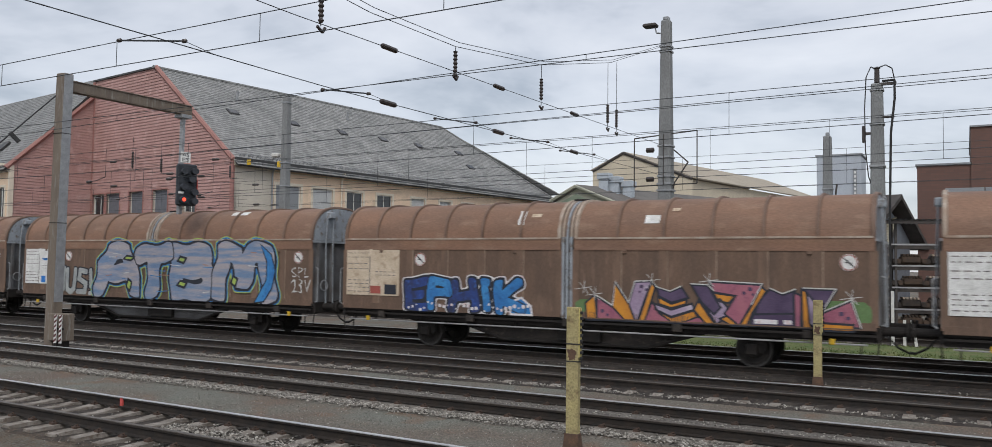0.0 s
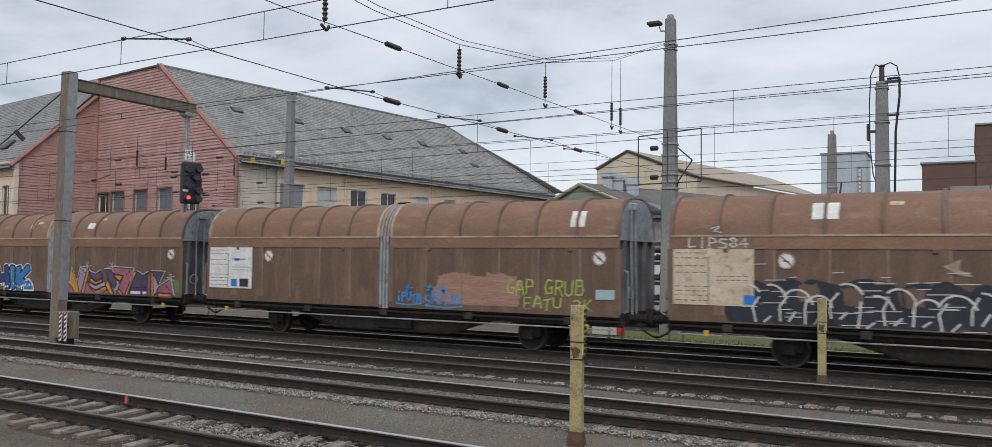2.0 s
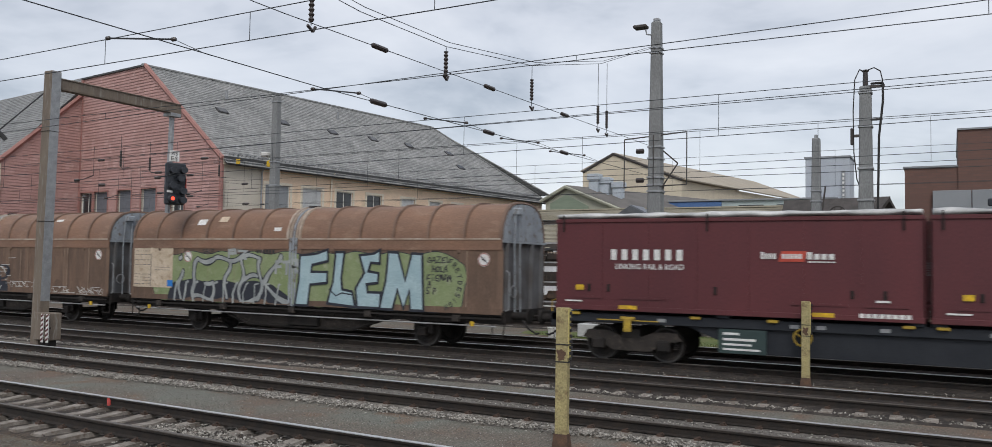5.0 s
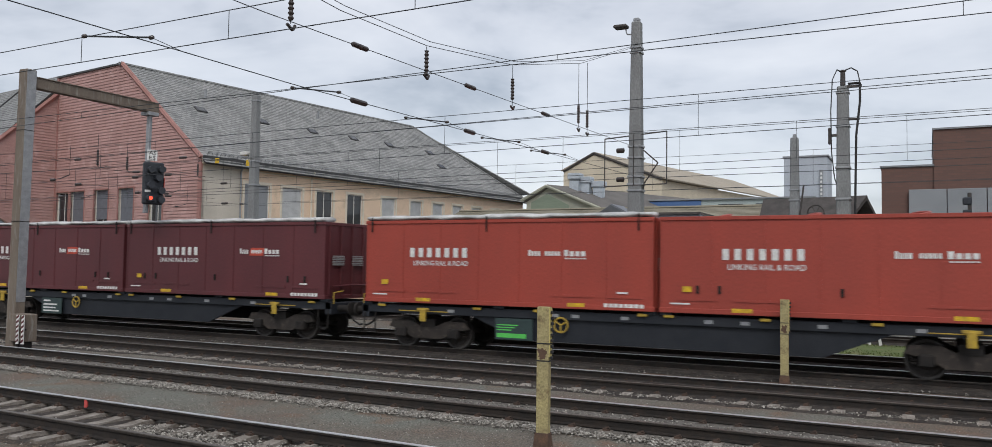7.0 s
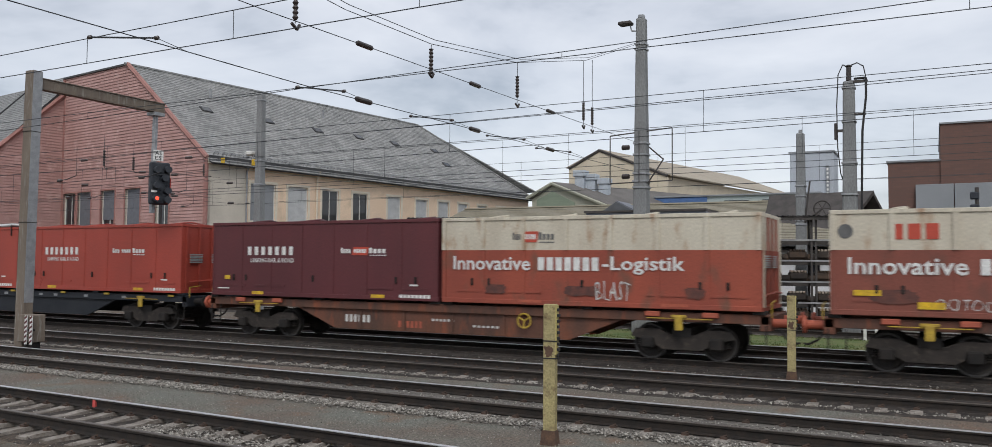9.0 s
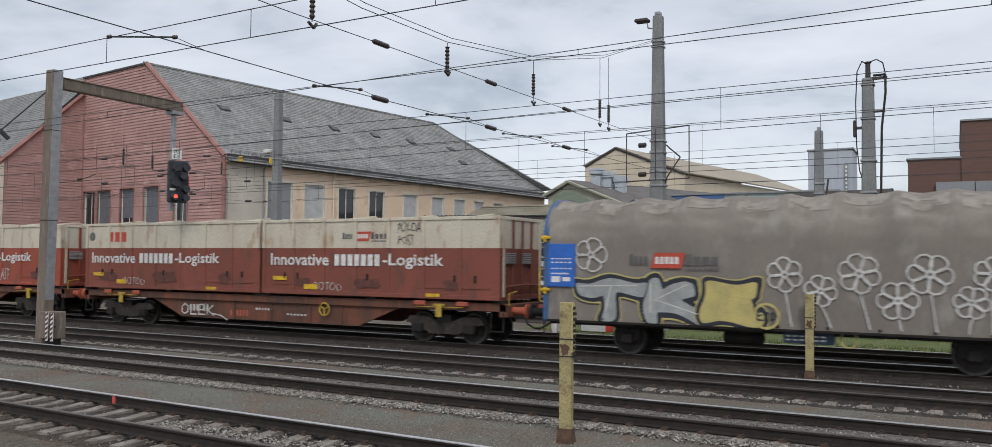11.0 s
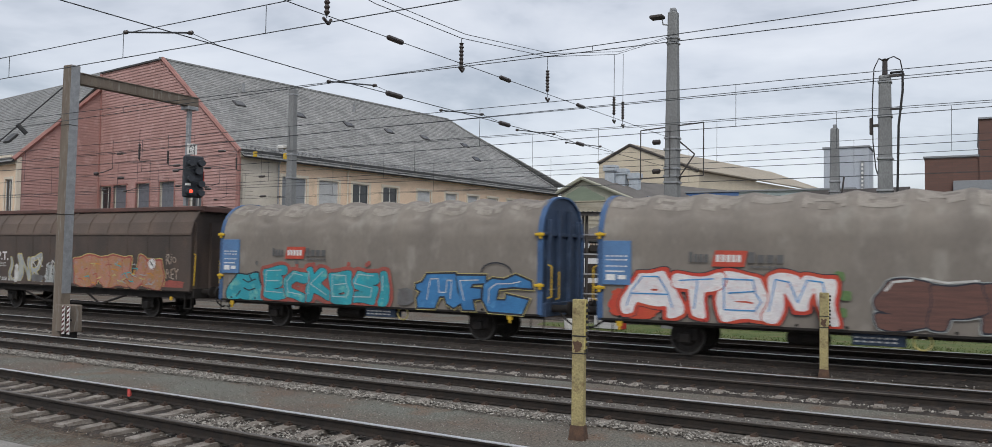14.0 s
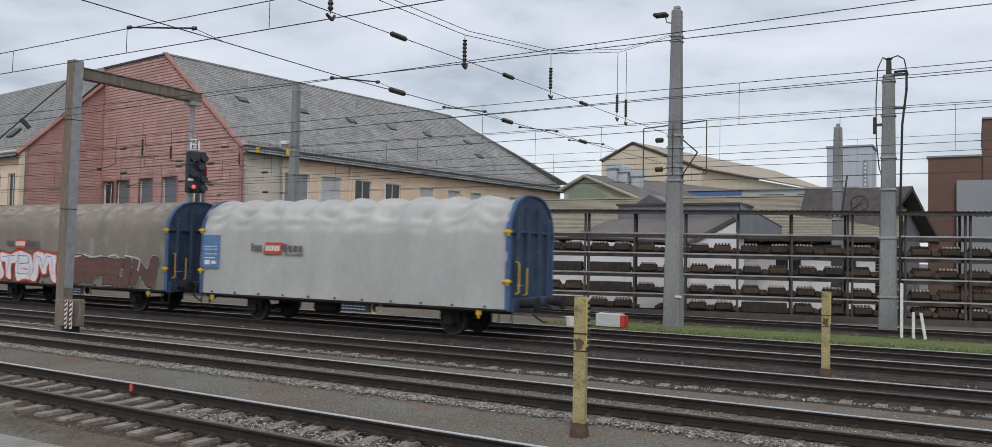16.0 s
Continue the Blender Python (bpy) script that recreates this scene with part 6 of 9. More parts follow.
def container_wagon(centre, frame_mat, kinds, covers, label, plated):
    w = thing("container_wagon", label, "freight wagon", pose(centre, Y4, 0), "wagons of the freight train")
    L = 9.35
    red = frame_mat is SGNSRED
    part("deck_beam", soft(boxes((-L, L, -1.30, -1.12, 1.02, 1.26), (-L, L, 1.12, 1.30, 1.02, 1.26)), 0.01), frame_mat if not red else SGNSRED, w, "side beam of the wagon's frame")
    part("cross_beams", boxes(*[(x - 0.09, x + 0.09, -1.15, 1.15, 1.02, 1.2) for x in (-9.2, -7.1, -4.7, -2.3, 0, 2.3, 4.7, 7.1, 9.2)]), UNDER, w)
    # deep fish-belly between the bogies
    pts = [(-5.6, 1.04), (-4.0, 0.40), (4.0, 0.40), (5.6, 1.04)]
    for s_ in (-1, 1):
        bm = bmesh.new()
        f = [[bm.verts.new((x, s_ * 1.16 + q, z)) for x, z in pts] for q in (-0.05, 0.05)]
        bm.faces.new(f[0]), bm.faces.new(f[1][::-1])
        for k in range(4):
            bm.faces.new((f[0][k], f[1][k], f[1][(k + 1) % 4], f[0][(k + 1) % 4]))
        bmesh.ops.recalc_face_normals(bm, faces=bm.faces)
        part("belly_plate", bm, frame_mat, w, "deep trapezoid side plate")
    if red:
        for x in (-3.0, -1.4, 0.3, 2.0, 3.3):
            part("stiffener", boxes((x - 0.04, x + 0.04, -1.25, -1.21, 0.42, 1.02)), SGNSRED, w)
        for k, (x0, x1, z0, z1, m) in enumerate(((-3.6, -2.6, 0.62, 0.85, CHALK), (-1.6, -0.7, 0.52, 0.72, CORALRED), (1.0, 1.9, 0.62, 0.68, CHALK), (-0.4, 0.4, 0.75, 0.82, CHALK))):
            part("stencil", bars([(x0 + (x1 - x0) * q / 6, x0 + (x1 - x0) * (q + 0.6) / 6, z0, z1) for q in range(6)], -1.215), m, w)
        if kinds[0] == "brown":
            tag(w, "OLEK", -4.0, -2.3, 0.5, 0.85, CHALK, 0.025, -1.257, 0.4, 0.04)
            part("graffiti_line", strokes([[(-2.4, 0.55), (-2.0, 0.5), (-1.7, 0.36)]], -1.257, 0.02), CHALK, w)
    for x in (-9.1, -4.6, -0.22, 0.22, 4.6, 9.1):
        for y0 in (-1.36, 1.0):
            part("container_lock", soft(boxes((x - 0.16, x + 0.16, y0, y0 + 0.36, 1.26, 1.345)), 0.01), UNDER if red else SGNSBLUE, w)
    yel = YELLOWLEVER
    for x in (-7.1, 7.1):
        part("load_lever", pipe([(x - 0.85, -1.36, 1.10), (x + 0.85, -1.36, 1.10)], 0.015), yel, w, "yellow lever bar")
        part("load_handle", soft(boxes((x - 0.1, x + 0.1, -1.42, -1.36, 0.80, 1.16), (x - 0.2, x + 0.2, -1.40, -1.36, 1.12, 1.2)), 0.015), yel, w)
    if not red:
        for x in (-8.6, -5.3, -3.4, -0.4, 0.3, 2.7, 5.2, 8.6):
            part("yellow_lug", soft(boxes((x - 0.13, x + 0.13, -1.37, -1.3, 1.20, 1.28)), 0.015), yel, w)
        part("stencil", bars([(x, x + 0.22, 1.09, 1.18) for x in (-6.3, -3.0, -2.4, -1.0, 1.2, 2.1, 3.9, 6.0)], -1.303), GALV, w)
    else:
        for x in (-7.9, -6.3, 6.4, 7.9):
            part("coral_lug", soft(boxes((x - 0.2, x + 0.2, -1.40, -1.30, 1.14, 1.28)), 0.02), CORALRED, w)
    cx = -2.7 if not red else 2.7
    part("hand_wheel", hoop(cx, -1.34, 0.88, 0.2, 0.026), yel, w, "yellow handbrake wheel")
    for a in (0.5, 2.6, 4.7):
        part("wheel_spoke", pipe([(cx, -1.34, 0.88), (cx + 0.2 * math.cos(a), -1.34, 0.88 + 0.2 * math.sin(a))], 0.022), yel, w)
    if plated:
        p = part("company_plate", soft(boxes((-4.72, -3.55, -1.33, -1.30, 0.40, 1.0)), 0.006), PLATEGREEN, w, "dark green company plate")
        part("plate_mark", bars([(-4.66, -4.0, 0.80, 0.83), (-4.66, -4.1, 0.73, 0.76), (-4.66, -4.2, 0.66, 0.69), (-4.66, -3.75, 0.46, 0.58)] if plated == 2 else [(-4.6, -4.2, 0.86, 0.92), (-4.6, -3.8, 0.72, 0.78), (-4.6, -3.9, 0.6, 0.65), (-4.6, -3.7, 0.48, 0.53)], -1.331), GLIME if plated == 2 else WHITE, p)
    for e in (-1, 1):
        part("headstock", soft(boxes((min(e * L, e * (L - 0.25)), max(e * L, e * (L - 0.25)), -1.3, 1.3, 0.86, 1.24)), 0.02), frame_mat, w)
        part("end_step", pipe([(e * (L - 0.1), -1.3, 1.0), (e * (L - 0.1), -1.32, 0.45), (e * (L - 0.5), -1.32, 0.45), (e * (L - 0.5), -1.3, 1.0)], 0.02), UNDER, w)
        part("end_rail", pipe([(e * (L + 0.02), -1.2, 1.2), (e * (L + 0.02), -1.2, 1.55), (e * (L + 0.02), -0.7, 1.6)], 0.018), yel, w)
        bogie(w, e * 7.1)
    buffers(w, 9.87, CORALRED if red else UNDER, L - 0.05)
    container(w, -9.18, kinds[0], covers[0])
    container(w, 0.06, kinds[1], covers[1])
    return w


for c, fm, kinds, covers, label, pl in (
        (59.95, SGNSBLUE, ("maroon", "maroon"), ("roll", "roll"), "dark blue container wagon with two maroon containers", 1),
        (79.86, SGNSBLUE, ("red", "red"), ("roll", "hoops"), "dark blue container wagon with two bright red containers", 2),
        (99.70, SGNSRED, ("maroon", "old"), ("hoops", "hoops"), "rusty orange container wagon with maroon and ivory-red containers", 0),
        (119.62, SGNSRED, ("brown", "brown"), ("hoops", "hoops"), "rusty orange container wagon with two ivory-red containers", 0)):
    WAGONS.append((container_wagon(c, fm, kinds, covers, label, pl), c))


# ---- tarpaulin wagons ----
def tarp_profile(n=26, w=1.42, z0=0.88, spring=3.05, top=4.27):
    half = [(-w, z0), (-w, 1.4), (-w, 1.95), (-w, 2.5), (-w, 2.85)]
    for k in range(n + 1):
        a = math.pi / 2 * k / n
        half.append((-w * max(0.0, math.cos(a)) ** 0.82, spring + (top - spring) * math.sin(a) ** 0.95))
    return half + [(-y, z) for y, z in half[-2::-1]]


def tarp_wagon(centre, cloth, bright, label, paint, panel=None, wrinkle=1.0):
    w = thing("tarpaulin_wagon", label, "freight wagon", pose(centre, Y4, 0), "wagons of the freight train")
    L = 6.28
    xs = np.linspace(-L, L, 150)
    hoops = np.linspace(-L, L, 11)
    prof = tarp_profile()

    def relief(x, y, z):
        d = np.min(np.abs(hoops - x)) / (hoops[1] - hoops[0]) * 2
        roof = max(0.0, min(1.0, (z - 3.1) / 0.6))
        sag = -0.065 * (0.5 + 0.65 * wrinkle) * math.sin(min(d, 1) * math.pi / 2) ** 2 * roof
        wr = wrinkle * (0.022 * noise.noise((x * 0.9, z * 2.6 + y, centre)) * (0.25 + roof) + 0.036 * roof * (0.6 + 0.4 * wrinkle) * math.sin(13 * z + 4 * noise.noise((x * 1.2, y * 2, centre))) * min(d, 1))
        sag += (0.012 + 0.012 * wrinkle) * math.exp(-(d / 0.16) ** 2) * roof
        slack = wrinkle * 0.03 * noise.noise((x * 0.6, z * 1.2, centre + 9)) * (0.2 if z < 3 else 0.5) + (0.028 * wrinkle * noise.noise((x * 3.2, z * 2.1, centre + 3)) * max(0, abs(x) - 5.0) / 1.3)
        k = 1 + (sag + wr + slack) / 1.5
        return (x, y * k, z + (sag + wr) * roof) if z > 0.95 else (x, y * (1 + 0.012 * noise.noise((x * 1.8, 0, centre))), z + 0.015 * noise.noise((x * 2.5, 1, centre)))
    smooth(part("tarpaulin", along(prof, xs, relief), cloth, w, bright))
    # sun-bleached patches between the hoops
    if cloth is TARP:
        for k in range(10):
            a, c_ = hoops[k] + 0.12, hoops[k + 1] - 0.14
            bm = bmesh.new()
            rows = []
            for q in range(9):
                x = a + (c_ - a) * q / 8
                i0 = 16 + int(2 * noise.noise((x * 2.3, centre, 1)) + 0.5)
                row = []
                for j in range(5):
                    yy, zz = prof[min(max(i0 + 2 * j + (2 if k % 3 == 0 else 0), 0), 31)]
                    X, Y_, Z_ = relief(x, yy, zz)
                    row.append(bm.verts.new((X, Y_ * 1.004 - 0.004, Z_ + 0.006)))
                rows.append(row)
            for r0, r1 in zip(rows, rows[1:]):
                for j in range(4):
                    if noise.noise((r0[j].co.x * 3, j * 1.3, centre)) > -0.25:
                        bm.faces.new((r0[j], r1[j], r1[j + 1], r0[j + 1]))
            smooth(part("bleached_patch", bm, TARPTOP, w, "sun-bleached patch on the tarpaulin"))
    arch = [(y * 1.0, z) for y, z in tarp_profile(w=1.44, top=4.30)]
    for e in (-1, 1):
        x = e * L
        end = part("end_wall", plate([(y * 0.975, z - 0.03) for y, z in arch], min(x, x + e * 0.05), max(x, x + e * 0.05)), BLUE, w, "blue steel arched end wall")
        bm = bmesh.new()
        o = arch
        i = [(y * 0.962, z - 0.05) for y, z in arch]
        ring = [[bm.verts.new((x + q, *p)) for p in pr] for pr in (o, i) for q in (-e * 0.06, e * 0.10)]
        n = len(o)
        for j in range(n - 1):
            bm.faces.new((ring[0][j], ring[0][j + 1], ring[1][j + 1], ring[1][j]))
            bm.faces.new((ring[1][j], ring[1][j + 1], ring[3][j + 1], ring[3][j]))
            bm.faces.new((ring[2][j], ring[3][j], ring[3][j + 1], ring[2][j + 1]))
            bm.faces.new((ring[0][j], ring[2][j], ring[2][j + 1], ring[0][j + 1]))
        bmesh.ops.recalc_face_normals(bm, faces=bm.faces)
        part("arch_rim", bm, BLUERIM, end, "bright blue rim of the end wall")
        for y in (-1.0, -0.36, 0.36, 1.0):
            part("end_post", soft(boxes((min(x + e * 0.04, x + e * 0.17), max(x + e * 0.04, x + e * 0.17), y - 0.07, y + 0.07, 0.95, 3.9 if abs(y) < 0.5 else 3.6)), 0.015), BLUE, end)
        part("end_band", soft(boxes((min(x + e * 0.04, x + e * 0.12), max(x + e * 0.04, x + e * 0.12), -1.38, 1.38, 3.12, 3.22)), 0.01), BLUE, end)
        for z in (3.16, 1.72):
            part("latch", soft(boxes((min(x - e * 0.12, x + e * 0.16), max(x - e * 0.12, x + e * 0.16), SIDE - 0.09, SIDE - 0.01, z - 0.05, z + 0.03), (min(x, x + e * 0.08), max(x, x + e * 0.08), SIDE - 0.08, SIDE, z - 0.14, z + 0.06)), 0.015), YELLOWB, end, "yellow latch")
        part("handrail", pipe([(x + e * 0.18, -1.25, 1.35), (x + e * 0.3, -1.25, 1.4), (x + e * 0.3, -1.25, 2.25), (x + e * 0.18, -1.25, 2.3)], 0.02), YELLOWB, end, "yellow handrail")
        part("handrail", pipe([(x + e * 0.2, -0.75, 1.3), (x + e * 0.3, -0.75, 1.35), (x + e * 0.3, -0.75, 2.1)], 0.02), YELLOWB, end)
        part("ladder", pipe([(x + e * 0.2, -1.2, 1.6), (x + e * 0.2, -0.8, 1.6)], 0.015), GALV, end)
        part("headstock", soft(boxes((min(x, x + e * 0.16), max(x, x + e * 0.16), -1.34, 1.34, 0.82, 1.22)), 0.02), BLUE, w)
        part("step", pipe([(x + e * 0.12, -1.3, 0.95), (x + e * 0.12, -1.33, 0.42), (x - e * 0.3, -1.33, 0.42), (x - e * 0.3, -1.3, 0.95)], 0.02), UNDER, w)
    part("lower_rail", boxes((-L, L, SIDE - 0.025, SIDE + 0.06, 0.84, 0.90)), UNDER, w)
    part("solebar", boxes((-L, L, -1.2, -1.08, 0.76, 1.06), (-L, L, 1.08, 1.2, 0.76, 1.06)), UNDER, w, "black steel solebar")
    part("floor_frame", boxes((-L, L, -1.36, 1.36, 1.0, 1.08)), UNDER, w)
    for k in range(11):
        x = -L + 0.55 + 1.13 * k
        part("tie_knob", soft(boxes((x - 0.03, x + 0.03, SIDE - 0.055, SIDE - 0.01, 0.93, 0.99)), 0.008), UNDER, w)
    for x in (-5.75, 5.35):
        part("marker", soft(boxes((x - 0.08, x + 0.08, -1.44, -1.38, 0.70, 0.84), (x - 0.03, x + 0.03, -1.44, -1.38, 0.60, 0.7)), 0.01), YELLOWB, w, "small yellow marker")
    bx = part("brake_box", soft(boxes((0.0, 1.15, -1.22, -0.85, 0.55, 0.82)), 0.015), BLUE, w, "blue sign box under the frame")
    tagged(part("writing", bars([(0.06 + 0.16 * k, 0.17 + 0.16 * k, 0.62 + 0.09 * j, 0.66 + 0.09 * j) for k in range(6) for j in range(2)], -1.223), WHITE, bx), kind="stuff")
    part("hand_wheel", hoop(1.5, -1.28, 0.70, 0.19, 0.022), GSAND, w, "dull yellow brake wheel")
    part("air_tank", turned([(-1.6, 0.05), (-1.55, 0.18), (-0.6, 0.18), (-0.55, 0.05)], (0, -0.6, 0.6), "X", 14), UNDER, w)
    for x in (-4.08, 4.08):
        axle_gear(w, x)
        wheelset(w, x)
    buffers(w, 7.03, UNDER, L)
    y = SIDE - 0.045
    p = part("data_panel", soft(boxes((-6.22, -5.42, y - 0.015, SIDE, 1.80, 2.98)), 0.006), panel or BLUEPANEL, w, "blue data panel with small white writing")
    tagged(part("writing", bars([(-6.12 + 0.13 * k, -6.04 + 0.13 * k, z, z + 0.035) for k in range(5) for z in (2.55, 2.45, 2.28)] + [(-6.12, -5.85, 1.92, 2.08), (-5.78, -5.55, 1.95, 2.06), (-6.12, -5.6, 2.14, 2.18)], y - 0.0155), WHITE, p), kind="stuff")
    operator_mark(w, -3.85, -1.45, 2.30, 2.74, y, LOGOGREY, LOGORED)
    paint(w, y)
    return w


def tarp_1(w, y):
    burner(w, "TK", -5.35, -1.85, 0.92, 2.02, 0.19, ((0.15, GSAND), (0.11, GDARK)), ((0.035, GDARK), (0.0, GGREY)), y, (1.1, 0.9), 0.07, 0.4, 0.05, 0.9, CHALK, "silver-grey letters with pale yellow edge")
    burner(w, "E", -1.95, -0.5, 0.98, 2.05, 0.19, ((0.13, GSAND), (0.10, GDARK)), ((0.0, GSAND),), y - 0.012, None, 0.06, 0.9, 0.05, 0.9)
    part("graffiti_line", strokes([[(-0.35 + 0.3 * math.cos(q * 0.4), 1.2 + 0.3 * math.sin(q * 0.4)) for q in range(17)]], y - 0.02, 0.03), GSAND, w)
    tag(w, "E20", -0.58, -0.12, 1.1, 1.3, GDARK, 0.02, y - 0.022, 0.3, 0.01)
    rng = random.Random(5)
    for fx, fz, r, n in ((0.08, 2.22, 0.42, 6), (0.9, 1.85, 0.37, 6), (1.75, 2.27, 0.46, 6), (2.56, 1.66, 0.44, 6), (3.22, 2.27, 0.47, 6), (4.03, 1.66, 0.36, 6), (4.43, 2.3, 0.36, 6), (5.5, 2.34, 0.6, 5), (-4.95, 2.68, 0.46, 5)):
        turn = rng.uniform(0, 1)
        for k in range(n):
            a = turn + k * math.tau / n
            c, s_ = math.cos(a), math.sin(a)
            wide = r * (0.33 if n == 6 else 0.4)
            petal = []
            for q in range(13):
                b = math.pi + q * math.tau / 12
                u, v = r * 0.58 + r * 0.42 * math.cos(b), wide * math.sin(b) * (1.1 + 0.35 * math.cos(b))
                petal.append((fx + u * c - v * s_, fz + (u * s_ + v * c)))
            part("painted_petal", strokes([petal], y - 0.0004 * k, 0.020), CHALK, w, "white sprayed petal outline")
        part("painted_petal", strokes([[(fx + r * 0.14 * math.cos(q * math.tau / 8), fz + r * 0.14 * math.sin(q * math.tau / 8)) for q in range(9)]], y - 0.004, 0.02), CHALK, w)
        if fx > -1:
            d = rng.uniform(-0.1, 0.25)
            part("painted_stem", strokes([[(fx + 0.02, fz - r), (fx + d * 0.5, (fz - r + 1.0) / 2 + 0.05), (fx + d, 0.98)]], y - 0.002, 0.018), CHALK, w, "white sprayed stem")
    part("graffiti", strokes(scribble(rng, 4.6, 6.0, 1.0, 1.5, 7, 0.14), y, 0.014), CHALK, w)


def block_letter(w, outline, line, x0, z0, sx, sz, y):
    """One fat sprayed letter: pale edge, black edge, fill and a chalk highlight, on a grid of sx by sz."""
    pts = [(x0 + u * sx, z0 + v * sz) for u, v in outline]
    ring = pts + pts[:1]
    part("graffiti", strokes([ring], y, 0.075), GSAND, w, "pale yellow sprayed edge")
    part("graffiti", strokes([ring], y - 0.003, 0.055), GDARK, w, "black sprayed edge")
    bm = bmesh.new()
    f = bm.faces.new([bm.verts.new((a, y - 0.006, b)) for a, b in pts])
    f.normal_update()
    if f.normal.y > 0:
        f.normal_flip()
    bmesh.ops.triangulate(bm, faces=bm.faces[:])
    part("graffiti", bm, GMIDBLUE, w, "blue sprayed letter")
    part("graffiti_line", strokes([[(x0 + u * sx, z0 + v * sz) for u, v in line]], y - 0.009, 0.014), CHALK, w)


def tarp_2(w, y):
    field = spray_field([[(-5.6, 1.1), (-5.2, 1.5), (-4.7, 1.5), (-4.55, 1.1)], [(-5.3, 1.2), (-4.7, 1.2)]], 0.32, 0.5, 0.05, 0.07, 0.5)
    skin("graffiti", field, 0.045, y, GDARK, w, "", 0.9)
    skin("graffiti", field, 0.0, y - 0.002, GTEALB, w, "teal sprayed face shape", 0.9)
    for q in (((-5.2, 1.6), (-4.95, 1.5), (-4.6, 1.62)), ((-5.15, 1.3), (-4.9, 1.22), (-4.6, 1.3)), ((-5.5, 1.0), (-5.3, 1.2)), ((-4.9, 1.75), (-4.8, 1.6))):
        part("graffiti_line", strokes([q], y - 0.005, 0.022), GDARK, w)
    burner(w, "ECKBSJ", -4.2, 1.15, 0.94, 2.0, 0.17, ((0.13, GBRICK),), ((0.04, GBRICK), (0.015, GDARK), (0.0, GTEALB)), y - 0.004, (1, 0.95, 1, 0.95, 1, 0.5), 0.05, 1.1, 0.08, 0.9, GSKY, "teal letters with brick red edges", 0.08)
    for outline, line in (
            (((0, 6.5), (0.6, 7.2), (1.0, 9.4), (3.5, 9.8), (3.7, 5), (4.1, 2), (3.4, 0.5), (2.8, 1.6), (2.6, 3.6), (2.1, 3.4), (1.7, 0.2), (0.2, 0.1), (0.1, 2.6), (0.5, 4.6), (0, 5.4)), ((1.0, 2.5), (1.3, 8.2), (2.0, 8.3), (2.1, 4.6), (2.7, 4.6), (2.8, 8.0), (3.2, 8.0), (3.1, 3.0))),
            (((3.6, 9.3), (6.1, 9.4), (6.1, 7.5), (5.0, 7.2), (4.8, 6.0), (5.7, 5.9), (5.7, 3.4), (5.0, 3.0), (5.2, 0.2), (4.2, 0.1), (3.9, 4)), ((4.3, 2.6), (3.9, 8.0), (5.5, 8.3))),
            (((6.0, 7.2), (6.7, 8.7), (7.6, 8.4), (8.6, 9.8), (9.8, 8.2), (9.9, 6.5), (8.4, 6.7), (7.2, 6.2), (7.0, 3.0), (7.8, 3.0), (7.9, 4.5), (9.6, 3.4), (9.1, -0.3), (6.4, 0), (5.9, 3)), ((6.4, 2.2), (6.4, 5.8), (7.0, 7.4), (8.2, 7.6), (9.0, 8.2)))):
        block_letter(w, outline, line, 2.12, 0.92, 0.40, 0.108, y - 0.012)
    rng = random.Random(6)
    for _ in range(16):
        x, z = rng.uniform(-5.2, 1.6), rng.uniform(1.9, 2.25)
        part("graffiti_dot", blob(x - 0.07, x + 0.07, z - 0.07, z + 0.07, y, x, 10, 0.1), GBRICK if rng.random() < 0.5 else HABEND, w)
    part("graffiti", strokes([[(4.9 + 0.5 * math.cos(q * 0.35), 2.05 + 0.28 * math.sin(q * 0.35)) for q in range(10)]], y, 0.02), GDARK, w)
    part("graffiti", blob(1.4, 2.0, 1.0, 1.5, y, 8, 30, 0.3), HABEND, w)


def tarp_3(w, y):
    part("graffiti", blob(-6.05, -4.6, 0.95, 1.7, y, 12, 60, 0.3), GRED, w, "red and orange sprayed shadow")
    for k, (x, m) in enumerate(((-5.9, GRED), (-5.6, GORANGE), (-5.7, GSAND), (-5.3, GORANGE))):
        part("graffiti", blob(x, x + 0.4, 1.0 + 0.12 * k, 1.4 + 0.1 * k, y - 0.001 - 0.0005 * k, k + 2, 20, 0.4), m, w)
    burner(w, "ATBM", -5.55, -0.35, 0.98, 2.14, 0.20, ((0.105, GDARK), (0.085, GRED)), ((0.03, GRED), (0.0, GWHITE)), y - 0.004, (1.2, 0.9, 1.0, 1.3), 0.06, 0.2, 0.11, 0.92, GTAGBLUE, "white letters with red edges")
    for x, z in ((-0.1, 1.7), (-0.25, 2.15), (-0.2, 1.3)):
        part("graffiti_dot", blob(x - 0.12, x + 0.12, z - 0.12, z + 0.12, y, x, 16, 0.2), GLEAF, w)
    burner(w, "SPEIN", 0.65, 5.75, 0.96, 2.05, 0.19, ((0.06, GGREY), (0.035, GDARK)), ((0.025, GDARK), (0.0, GMAROON)), y, (1, 1, 1, 0.7, 1.2), 0.05, 0.7, 0.14, 0.92, None, "dull maroon letters with grey edges")
    for q in (((1.5, 2.15), (2.0, 2.06), (2.6, 2.12)), ((0.75, 1.85), (0.9, 2.05), (1.3, 2.1)), ((3.0, 2.1), (3.4, 2.18), (3.7, 2.05)), ((4.0, 2.16), (4.6, 2.08), (4.9, 2.0)), ((4.9, 1.98), (4.8, 1.6))):
        part("graffiti_line", strokes([q], y - 0.018, 0.026), CHALK, w)


